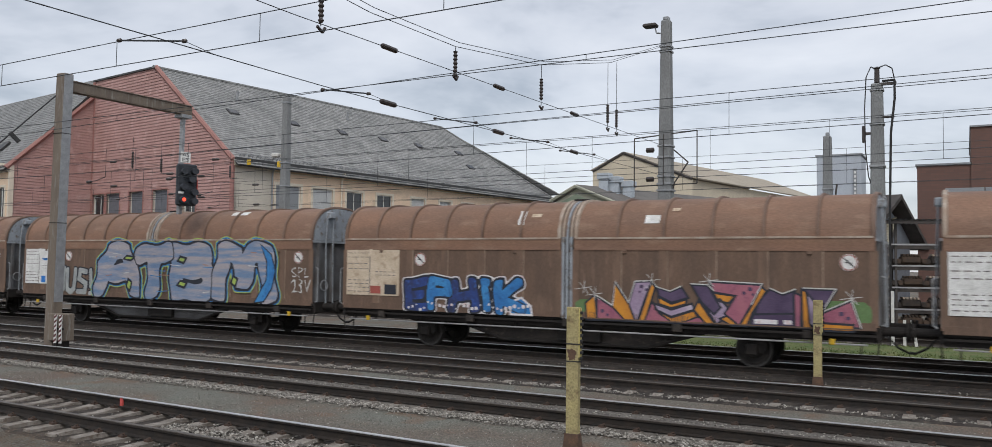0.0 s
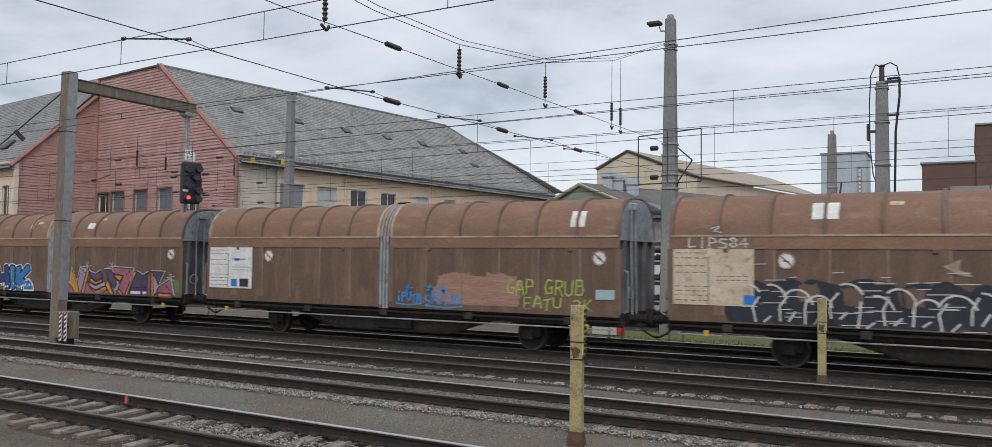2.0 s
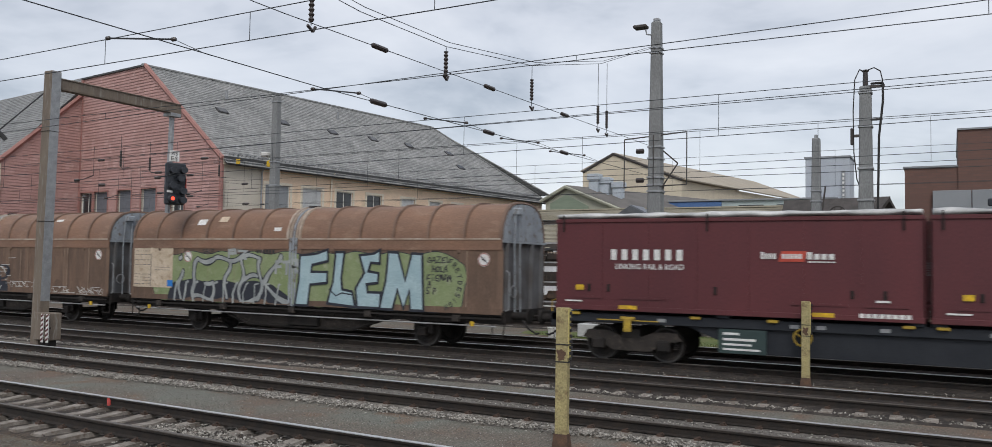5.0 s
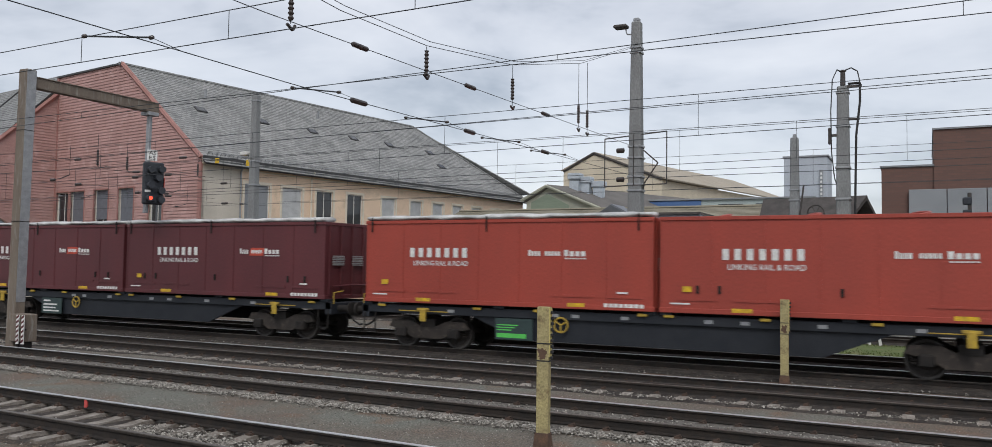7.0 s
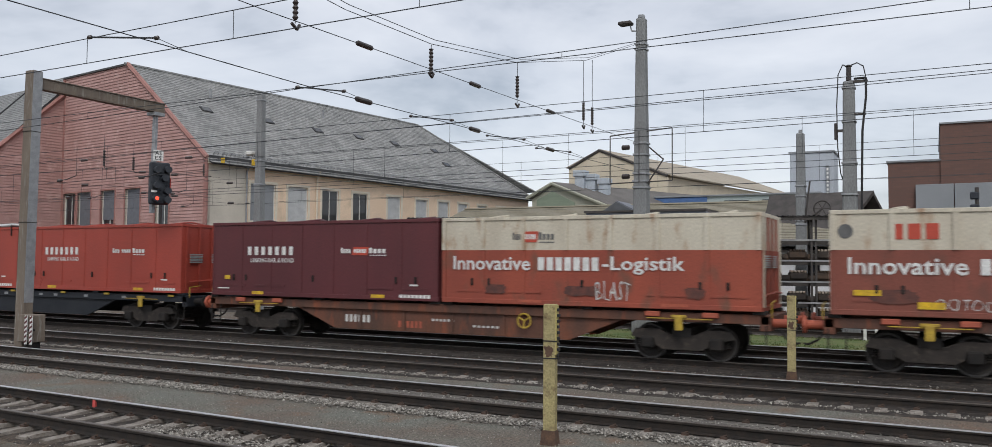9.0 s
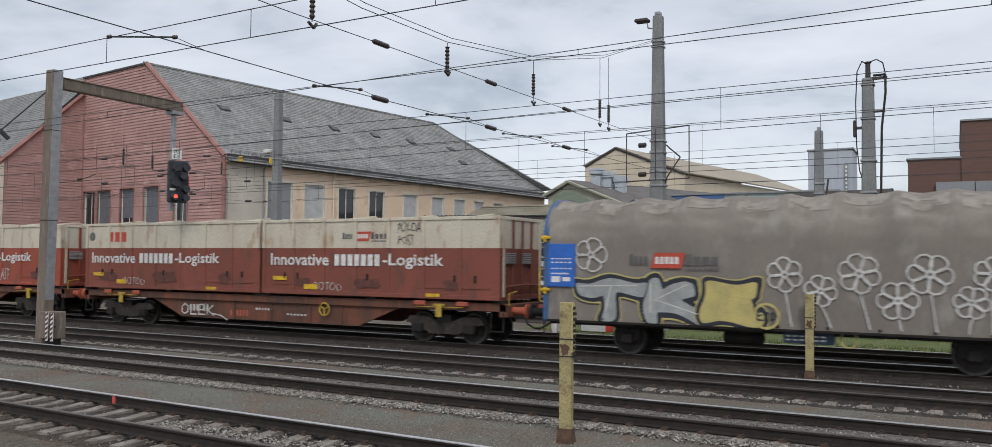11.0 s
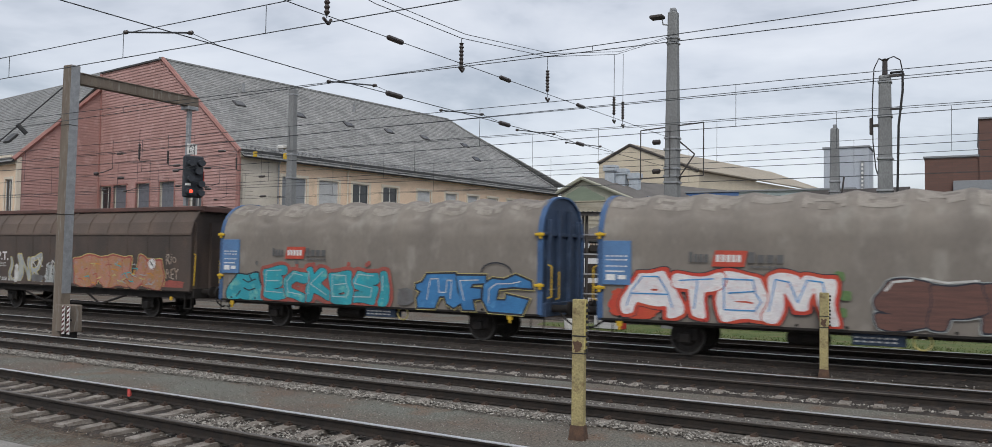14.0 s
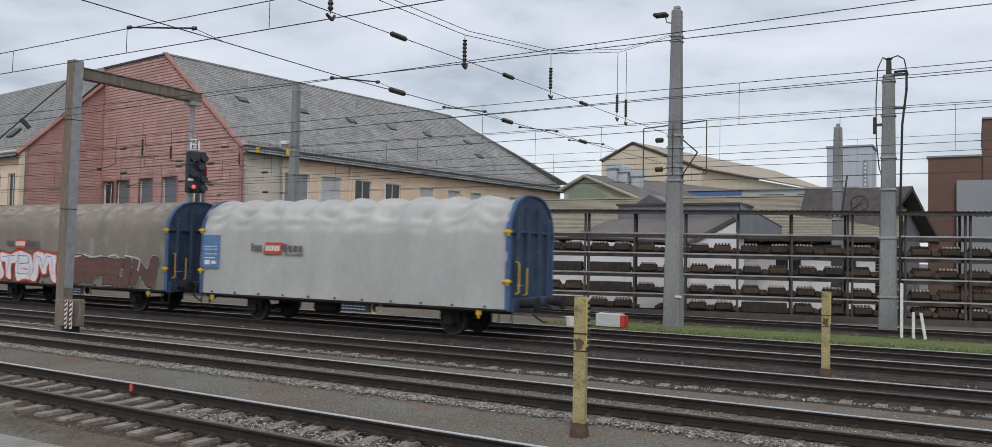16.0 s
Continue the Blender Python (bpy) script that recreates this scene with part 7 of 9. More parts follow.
WAGONS.append((tarp_wagon(136.57, TARP, "grey-brown weathered tarpaulin over hoops", "tarpaulin wagon with painted flowers and silver graffiti", tarp_1, BLUEPANELB), 136.57))
WAGONS.append((tarp_wagon(166.87, TARP, "grey-brown weathered tarpaulin over hoops", "tarpaulin wagon with teal and blue graffiti letters", tarp_2), 166.87))
WAGONS.append((tarp_wagon(181.30, TARP, "grey-brown weathered tarpaulin over hoops", "tarpaulin wagon with white-red and maroon graffiti", tarp_3, wrinkle=0.7), 181.30))
WAGONS.append((tarp_wagon(195.83, TARPW, "clean pale grey-white tarpaulin with folds", "last wagon with pale white tarpaulin and blue ends", lambda w, y: None, wrinkle=1.7), 195.83))


# ---- the older dark wagon ----
def old_wagon(centre):
    w = thing("old_sliding_wall_wagon", "dark brown sliding-wall wagon with faded graffiti", "freight wagon", pose(centre, Y4, 0), "wagons of the freight train")
    L = 7.18
    for e in (-1, 1):
        a, b = (-L, -0.04) if e < 0 else (0.04, L)
        d = part("door", boxes((a, b, SIDE, SIDE + 0.06, 1.10, 3.18), (a, b, -SIDE - 0.06, -SIDE, 1.10, 3.18)), BROWN2, w, "dark brown sliding wall")
        prof = [(SIDE - 0.01, 3.18), (-1.30, 3.62), (-1.02, 4.02), (-0.6, 4.2), (0, 4.28), (0.6, 4.2), (1.02, 4.02), (1.30, 3.62), (-SIDE + 0.01, 3.18)]
        part("upper_sheet", along(prof, (a, b)), BROWN2R, d, "brown slanted roof sheet")
        n = 6
        for k in range(n + 1):
            x = a + (b - a) * k / n
            bm = bmesh.new()
            for (y0, z0), (y1, z1) in zip(prof[:3], prof[1:3]):
                rod(bm, (x, y0 - 0.01, z0), (x, y1 - 0.01, z1), 0.03, n=6)
            part("rib", bm, BROWN2R, d)
            part("post", boxes((x - 0.04, x + 0.04, SIDE - 0.012, SIDE, 1.14, 3.16)), BROWN2, d)
        part("ledge", boxes((a, b, SIDE - 0.035, SIDE, 3.14, 3.21)), BROWN2R, d)
        part("sill", boxes((a, b, SIDE - 0.02, SIDE, 1.08, 1.2)), BROWN2, d)
    part("roof_beam", soft(boxes((-L - 0.25, L + 0.25, -1.08, -0.92, 4.06, 4.22), (-L - 0.25, L + 0.25, 0.92, 1.08, 4.06, 4.22)), 0.02), BROWNBEAM, w, "long brown roof edge beam")
    for e in (-1, 1):
        x = e * L
        out = [(-1.4, 1.05), (-1.4, 3.2), (-1.28, 3.62), (-1.0, 4.02), (0, 4.25), (1.0, 4.02), (1.28, 3.62), (1.4, 3.2), (1.4, 1.05)]
        end = part("end_wall", plate(out, min(x, x - e * 0.05), max(x, x - e * 0.05)), BROWN2, w, "dark end wall")
        for y in (-1.2, -0.5, 0.5, 1.2):
            part("end_post", boxes((min(x, x + e * 0.1), max(x, x + e * 0.1), y - 0.06, y + 0.06, 1.0, 3.6)), BROWN2, end)
        part("roof_end", soft(boxes((min(x, x + e * 0.28), max(x, x + e * 0.28), -1.05, 1.05, 4.0, 4.2)), 0.02), BROWNBEAM, end)
        part("handrail", pipe([(x + e * 0.14, -1.36, 1.3), (x + e * 0.2, -1.36, 2.4), (x + e * 0.12, -1.36, 2.45)], 0.02), YELLOWB if e > 0 else GALV, end)
        part("headstock", soft(boxes((min(x, x + e * 0.12), max(x, x + e * 0.12), -1.32, 1.32, 0.82, 1.18)), 0.02), UNDER, w)
        part("step", pipe([(x, -1.3, 1.0), (x, -1.34, 0.45), (x - e * 0.35, -1.34, 0.45), (x - e * 0.35, -1.3, 1.0)], 0.02), UNDER, w)
    part("solebar", boxes((-L, L, -1.24, -1.12, 0.80, 1.06), (-L, L, 1.12, 1.24, 0.80, 1.06)), UNDER, w)
    part("floor_frame", boxes((-L, L, -1.4, 1.4, 1.02, 1.09)), UNDER, w)
    bm = bmesh.new()
    for (x0, z0), (x1, z1) in (((-3.4, 0.82), (-1.8, 0.42)), ((-1.8, 0.42), (1.8, 0.42)), ((1.8, 0.42), (3.4, 0.82)), ((-1.8, 0.42), (-1.0, 0.82)), ((1.8, 0.42), (1.0, 0.82))):
        rod(bm, (x0, -1.18, z0), (x1, -1.18, z1), 0.04, n=6)
    part("truss_rod", bm, UNDER, w)
    for x in (-4.4, 4.4):
        axle_gear(w, x)
        wheelset(w, x)
    buffers(w, 7.82, UNDER, L)
    for x in (-6.45, 6.2):
        part("marker", soft(boxes((x - 0.06, x + 0.06, -1.44, -1.38, 0.72, 0.86)), 0.01), YELLOWB, w)
    y = SIDE - 0.015
    roundel(w, -5.55, 2.1, 0.22)
    tag(w, "RIO", -7.0, -6.1, 2.72, 3.05, CHALK, 0.026, y, 0.3, 0.03)
    tag(w, "PT", -6.85, -6.2, 2.3, 2.6, CHALK, 0.026, y, 0.5, 0.03)
    tag(w, "RN", -6.85, -6.1, 1.85, 2.2, CHALK, 0.026, y, 0.8, 0.03)
    for q in (((-7.05, 2.5), (-7.0, 2.5)), ((-6.05, 2.45), (-5.85, 2.5)), ((-6.0, 2.6), (-5.85, 2.75))):
        part("graffiti_line", strokes([q], y, 0.026), CHALK, w)
    lettered("graffiti", "P.T.", -4.85, -4.1, 2.08, 2.42, y, GWHITE, w, 0.03)
    lettered("graffiti", "v ZAKA B", -5.1, -3.5, 1.12, 1.35, y, CHALK, w, 0.0, wild=0.1)
    burner(w, "UNR", -3.95, -1.7, 1.12, 2.3, 0.075, ((0.03, GSAND),), ((0.0, GGREY),), y, None, 0.10, 0.5, 0.02, label="half-cleaned white and yellow letters", swing=0.1)
    for k, (x0_, x1_, z0_, z1_, m) in enumerate(((-1.45, -0.5, 1.15, 1.5, GGREY), (-1.35, -1.0, 1.4, 1.9, GGREY), (-0.95, -0.55, 1.5, 1.95, GGREY), (-0.85, -0.5, 1.75, 2.0, GSAND), (-0.45, 0.1, 1.15, 2.3, HABEND), (0.1, 0.55, 1.2, 2.2, HABEND), (-2.4, -1.6, 1.2, 1.5, HABEND), (-3.6, -3.3, 1.2, 1.9, CHALK))):
        part("graffiti", blob(x0_, x1_, z0_, z1_, y - 0.002 - 0.0005 * k, k + 1, 36, 0.45), m, w)
    for k in range(10):
        q = -1.4 + 0.18 * k
        part("graffiti_line", strokes([[(q, 1.2 + 0.1 * (k % 3)), (q + 0.05, 1.9 + 0.1 * (k % 4)), (q + 0.2, 2.0)]], y - 0.008 - 0.0004 * (k % 4), 0.022), (CHALK, HABEND)[k % 2], w)
    lettered("graffiti", "RX", -2.4, -1.6, 1.8, 2.2, y - 0.012, CHALK, w, 0.0, wild=0.1)
    burner(w, "EREUG", 0.55, 5.65, 1.12, 2.26, 0.21, ((0.10, GSAND), (0.07, GBRICK)), ((0.025, GBRICK), (0.0, GSALMON)), y - 0.003, None, 0.06, 0.35, 0.14, label="salmon and orange bubbly letters", swing=0.06)
    rng = random.Random(9)
    for k in range(34):
        q, z = rng.uniform(0.7, 5.4), rng.uniform(1.25, 2.05)
        part("graffiti_line", strokes([[(q, z), (q + rng.uniform(0.1, 0.3), z + rng.uniform(-0.08, 0.08)), (q + rng.uniform(0.2, 0.4), z + rng.uniform(-0.1, 0.1))]], y - 0.021 - 0.0003 * (k % 12), 0.02), (GSAND, GBRICK, GGREY, GORANGE, GTEAL)[k % 5], w)
    roundel(w, 5.15, 2.05, 0.22, SIDE - 0.045)
    lettered("graffiti", "Rio\nREY", 5.9, 6.6, 1.5, 2.4, y, HABTRIM, w, 0.0, wild=0.1)
    part("graffiti", blob(5.75, 6.85, 1.15, 1.45, y, 3, 30, 0.3), GBRICK, w)
    tagged(part("writing", bars([(-6.9 + 0.15 * k, -6.8 + 0.15 * k, z, z + 0.05) for k in range(5) for z in (1.55, 1.65)] + [(-4.8 + 0.15 * k, -4.7 + 0.15 * k, z, z + 0.03) for k in range(4) for z in (1.95, 1.88, 1.8)], y), CHALK, w), kind="stuff")
    return w


WAGONS.append((old_wagon(151.78), 151.78))


# ---- masts, signal and posts ----
G = GROUND_Z


def portal_mast():
    x, y = -24.42, 16.14
    t = thing("signal_gantry", "weathered steel cantilever mast that carries a signal", "signal mast", pose(x, y, 0, 0, 0.9, 0))
    part("column", soft(boxes((-0.17, 0.22, -0.16, 0.16, G, 8.22)), 0.02), MASTBROWN, t, "brownish steel box column with flaking paint")
    part("column_face", boxes((0.222, 0.226, -0.15, 0.15, 1.2, 8.2)), GALV, t, "paler grey steel side of the column")
    part("base_plate", soft(boxes((-0.36, 0.36, -0.26, 0.26, G - 0.05, G + 0.06)), 0.01), MASTBROWN, t)
    part("arm", soft(boxes((-0.13, 0.13, 0.14, 4.85, 7.72, 8.02)), 0.015), MASTBROWN, t, "horizontal steel box arm over the tracks")
    part("arm_flange", boxes((-0.16, 0.16, 0.14, 4.86, 8.02, 8.045), (-0.16, 0.16, 0.14, 4.86, 7.695, 7.72)), MASTBROWN, t)
    part("hanger", soft(boxes((-0.20, 0.20, 4.35, 4.8, 7.56, 7.69), (-0.08, 0.08, 4.5, 4.62, 4.15, 7.6)), 0.01), GALV, t, "steel hanger below the arm")
    part("joint_band", boxes((-0.18, 0.232, -0.17, 0.17, 6.35, 6.37), (-0.18, 0.232, -0.17, 0.17, 3.6, 3.62)), UNDER, t)
    s_ = thing("railway_signal", "black railway signal head with a red lamp lit", "railway signal", pose(x + 0.37, y + 4.5, -0.06, 0, 0, 66))
    part("housing", soft(boxes((-0.26, 0.42, -0.06, 0.18, 4.50, 5.98)), 0.05), SIGNALBLACK, s_, "black signal board")
    for i, (dx, z) in enumerate(((0.30, 5.72), (-0.05, 5.70), (0.20, 5.42), (-0.06, 5.16), (0.30, 4.98), (-0.08, 4.70), (0.30, 4.66))):
        lens = part("hood", turned([(-0.30, 0.115), (-0.06, 0.125), (-0.06, 0.10), (-0.29, 0.10)], (dx, 0, z), "Y", 16), SIGNALBLACK, s_, "black lamp hood")
        part("lens", turned([(-0.315 if i == 5 else -0.262, 0.001), (-0.31 if i == 5 else -0.262, 0.06), (-0.25, 0.095), (-0.24, 0.097)], (dx, 0, z), "Y", 16), LAMPRED if i == 5 else PANE, lens, "glowing red lamp" if i == 5 else "dark unlit lens")
    p = part("name_plate", soft(boxes((-0.17, 0.17, -0.05, -0.03, 6.02, 6.40)), 0.004), WHITE, s_, "white plate with black letters")
    lettered("letters", "AS", -0.11, 0.11, 6.23, 6.36, -0.052, INK, p, 0.01)
    lettered("letters", "ES", -0.11, 0.11, 6.06, 6.19, -0.052, INK, p, 0.01)
    part("number_bar", bars([(-0.22, -0.02, 4.92, 5.0)], -0.062), WHITE, s_)
    part("red_edge", boxes((0.43, 0.455, -0.02, 0.12, 4.9, 5.45)), REDPAINT, s_, "red edge board")
    c = thing("relay_box", "grey-brown steel cabinet with striped warning plates", "cabinet", pose(x + 0.55, y - 0.05, 0))
    part("body", soft(boxes((-0.40, 0.28, -0.2, 0.22, 0.05, 0.86)), 0.02), MASTBROWN, c)
    part("stand", boxes((-0.2, 0.2, -0.12, 0.12, G, 0.05)), UNDER, c)
    for k, xx in enumerate((0.0, 0.24)):
        pl = part("warning_plate", boxes((xx, xx + 0.12, -0.26, -0.24, 0.0, 0.84)), WHITE, c, "red and white striped plate")
        for j in range(6):
            z = 0.02 + 0.14 * j
            bm = bmesh.new()
            v = [bm.verts.new(q) for q in ((xx, -0.262, z), (xx + 0.12, -0.262, z + 0.07), (xx + 0.12, -0.262, z + 0.14), (xx, -0.262, z + 0.07))]
            bm.faces.new(v)
            part("stripe", bm, MAROON, pl)
        part("plate_post", boxes((xx + 0.04, xx + 0.08, -0.24, -0.2, G, 0.1)), UNDER, c)
    part("plate_bar", boxes((-0.05, 0.4, -0.235, -0.2, 0.4, 0.45)), UNDER, c)


LAMPRED = glow("lit_red_lamp", (1.0, 0.07, 0.035), 1.3)
portal_mast()


def marker_post(x, y, top, seed):
    t = thing("marker_post", "weathered yellow square steel post with cable bands", "post", pose(x, y, 0, 0, 0, 4))
    part("shaft", soft(boxes((-0.095, 0.095, -0.06, 0.06, G + 0.2, top)), 0.008), YELLOW, t, "peeling yellow paint")
    part("side_plate", boxes((0.096, 0.112, -0.05, 0.05, top - 0.75, top - 0.01)), GSAND, t)
    bm = bmesh.new()
    v = box(bm, -0.13, 0.13, -0.1, 0.1, G - 0.03, G + 0.22)
    for q in v[4:]:
        q.co.x *= 0.8
        q.co.y *= 0.75
    part("foot", bm, RUSTFOOT, t, "rusty steel foot")
    rng = random.Random(seed)
    for z in (top - 0.56, top - 0.82):
        part("band", boxes((-0.10, 0.115, -0.066, 0.066, z, z + 0.018)), BLACK, t, "black band")
    for k in range(9):
        z = top - 0.08 - 0.085 * k
        part("clip", soft(boxes((0.11, 0.135 + rng.uniform(0, 0.02), -0.03, 0.03, z - 0.025, z + 0.02)), 0.006), BLACK, t)
    part("stain", blob(-0.07, 0.06, top - 0.78, top - 0.62, -0.0612, seed, 24, 0.6), RUSTFOOT, t)


marker_post(-5.19, 11.80, 1.87, 1)
marker_post(-3.06, 21.12, 1.77, 2)


def concrete_mast(x, y, w0, w1, top, label):
    t = thing("catenary_mast", label, "mast", pose(x, y, 0), "catenary masts")
    bm = bmesh.new()
    v = box(bm, -w0 / 2, w0 / 2, -w0 / 2, w0 / 2, G - 0.05, top)
    for q in v[4:]:
        q.co.x *= w1 / w0
        q.co.y *= w1 / w0
    part("shaft", soft(bm, 0.04), CONCRETE, t, "tapered grey concrete shaft")
    return t


def band(t, z, w, parent_name="clamp"):
    part(parent_name, soft(boxes((-w / 2, w / 2, -w / 2, w / 2, z - 0.04, z + 0.04)), 0.01), GALV, t)


def masts():
    m = concrete_mast(-10.24, 32.12, 0.66, 0.36, 12.25, "tall tapered concrete catenary mast with floodlight and cage")
    for z in (7.25, 6.8, 6.05, 5.75, 5.5, 11.2, 11.0):
        band(m, z, 0.66 - 0.024 * z + 0.06)
    part("floodlight_arm", pipe([(0, -0.1, 11.7), (-0.35, -0.2, 11.75), (-0.4, -0.2, 12.0)], 0.03), GALV, m)
    part("floodlight", soft(boxes((-0.85, -0.30, -0.45, -0.05, 11.98, 12.12)), 0.04), RACKSTEEL, m, "dark flat floodlight head")
    part("cap", soft(boxes((-0.12, 0.12, -0.12, 0.12, 12.25, 12.4)), 0.03), GALV, m)
    cage = [(-1.2, -0.3, 7.58), (1.2, 0.1, 7.82), (1.2, 0.1, 5.76), (-1.2, -0.3, 5.68), (-1.2, -0.3, 7.58)]
    part("cage_frame", pipe(cage, 0.025), RACKSTEEL, m, "thin square steel frame round the mast")
    part("cage_frame", pipe([(0.0, -0.33, 7.7), (0, -0.33, 5.7)], 0.02), RACKSTEEL, m)
    part("cage_frame", pipe([(0.3, 0, 7.1), (0.85, 0.1, 6.6), (0.3, 0.1, 5.8), (0.3, 0, 5.6)], 0.03), RACKSTEEL, m)
    for z in (7.1, 5.95):
        part("insulator", turned([(-0.75, 0.05), (-0.72, 0.1), (-0.45, 0.1), (-0.42, 0.05)], (0, -0.2, z), "X", 10), PORCELAIN, m)
    part("junction_box", soft(boxes((0.15, 0.4, -0.36, -0.22, 0.95, 1.05)), 0.02), WHITE, m)
    m = concrete_mast(-2.86, 34.75, 0.62, 0.40, 9.55, "concrete mast with cable loops and a black riser")
    for z in (9.3, 8.0, 6.4, 5.2, 3.4, 1.2):
        band(m, z, 0.66 - 0.024 * z + 0.04)
    part("top_insulator", turned([(9.55, 0.06), (9.6, 0.1), (10.1, 0.09), (10.15, 0.14), (10.2, 0.05)], (0, 0, 0), "Z", 12), PORCELAIN, m)
    part("riser", pipe([(0.2, -0.1, 9.62), (0.62, -0.25, 9.6), (0.62, -0.25, 8.9), (0.48, -0.25, 7.6), (0.42, -0.3, 4.4), (0.42, -0.3, 0.2)], 0.045), BLACK, m, "black cable riser")
    part("cable_loop", pipe([(0, 0, 10.1), (-0.2, -0.1, 10.2), (-0.36, -0.2, 9.8), (-0.42, -0.2, 8.6), (-0.40, -0.2, 7.0), (-0.30, -0.2, 6.0), (-0.2, -0.2, 5.7)], 0.022), BLACK, m)
    part("cable_loop", pipe([(0, 0, 10.15), (0.3, 0, 10.25), (0.52, 0, 10.1), (0.6, 0, 9.7)], 0.022), BLACK, m)
    for q in ((0.1, 0.68, -0.2, -0.1, 9.45, 9.55), (-0.5, 0.0, -0.2, -0.1, 7.6, 7.7), (0.1, 0.6, -0.2, -0.1, 8.2, 8.28)):
        part("bracket", soft(boxes(q), 0.01), RACKSTEEL, m)
    part("switch", soft(boxes((-0.52, -0.42, -0.25, -0.1, 7.3, 7.95)), 0.03), PORCELAIN, m)
    m = concrete_mast(-5.83, 43.7, 0.58, 0.36, 9.0, "concrete mast with a tensioning wheel")
    for z in (6.4, 5.9, 4.7, 4.5):
        band(m, z, 0.62 - 0.02 * z)
    part("cap", soft(boxes((-0.08, 0.08, -0.08, 0.08, 9.0, 9.18)), 0.02), GALV, m)
    part("tension_wheel", hoop(1.0, -0.25, 5.25, 0.38, 0.04), RACKSTEEL, m, "spoked tensioning wheel")
    for k in range(3):
        a = k * math.pi / 3
        part("spoke", pipe([(1.0 + 0.38 * math.cos(a), -0.25, 5.25 + 0.38 * math.sin(a)), (1.0 - 0.38 * math.cos(a), -0.25, 5.25 - 0.38 * math.sin(a))], 0.022), RACKSTEEL, m)
    part("lever", pipe([(0.2, -0.25, 4.6), (1.0, -0.25, 5.25)], 0.05), RACKSTEEL, m)
    part("lever", pipe([(0.2, -0.25, 4.6), (0.45, -0.25, 6.6)], 0.045), RACKSTEEL, m)
    w = thing("tension_weights", "stack of round concrete tension weights on a rod", "weights", pose(-3.9, 43.2, 0))
    for k in range(20):
        part("weight", turned([(0.25 + 0.165 * k, 0.2), (0.40 + 0.165 * k, 0.2)], (0, 0, 0), "Z", 12), RACKSTEEL, w)
    part("rod", pipe([(0, 0, G), (0, 0, 4.8)], 0.03), RACKSTEEL, w)
    m = concrete_mast(-30.45, 32.5, 0.50, 0.34, 11.0, "grey concrete mast before the ochre building")
    for z in (10.7, 7.6, 6.4):
        band(m, z, 0.50 - 0.0145 * z + 0.05)
    part("mast_lamp", soft(boxes((-0.75, -0.3, -0.3, 0.0, 7.9, 8.1)), 0.04), FRAMEWHITE, m)
    part("mast_arm", pipe([(0, 0, 7.5), (-0.5, -0.15, 7.95)], 0.03), GALV, m)
    for x, y, h, lean in ((-2.32, 33.6, 1.75, 0.0), (-1.95, 33.8, 0.72, 0.0), (-1.55, 33.7, 0.72, 0.16)):
        p = thing("marker_stake", "white painted stake in the grass", "stake", pose(x, y, 0), "stakes in the grass")
        bm = boxes((-0.05, 0.05, -0.05, 0.05, G - 0.05, h))
        for v in bm.verts:
            if v.co.z > 0.5:
                v.co.x -= lean
        part("shaft", soft(bm, 0.01), WHITE, p)
    b = thing("bucket", "white plastic bucket beside the siding", "bucket", pose(-13.67, 30.1, G))
    part("body", turned([(0.0, 0.17), (0.02, 0.18), (0.36, 0.21), (0.37, 0.23), (0.38, 0.20), (0.06, 0.16)], (0, 0, 0), "Z", 18), WHITE, b)
    b = thing("tool_crate", "pale crate with a red end on the ground", "crate", pose(-12.2, 30.6, G))
    part("body", soft(boxes((-0.55, 0.45, -0.25, 0.25, 0.05, 0.55)), 0.02), BLIND, b)
    part("end", soft(boxes((0.45, 0.6, -0.25, 0.25, 0.05, 0.5)), 0.02), REDPAINT, b)
    part("foot", boxes((-0.5, 0.55, -0.2, 0.2, 0, 0.05)), UNDER, b)


masts()


# ---- overhead wires ----
def wire(name, pts, r, label):
    return tagged(part(name, pipe(pts, r, 5), WIRE), label, "overhead wire", "overhead wires")


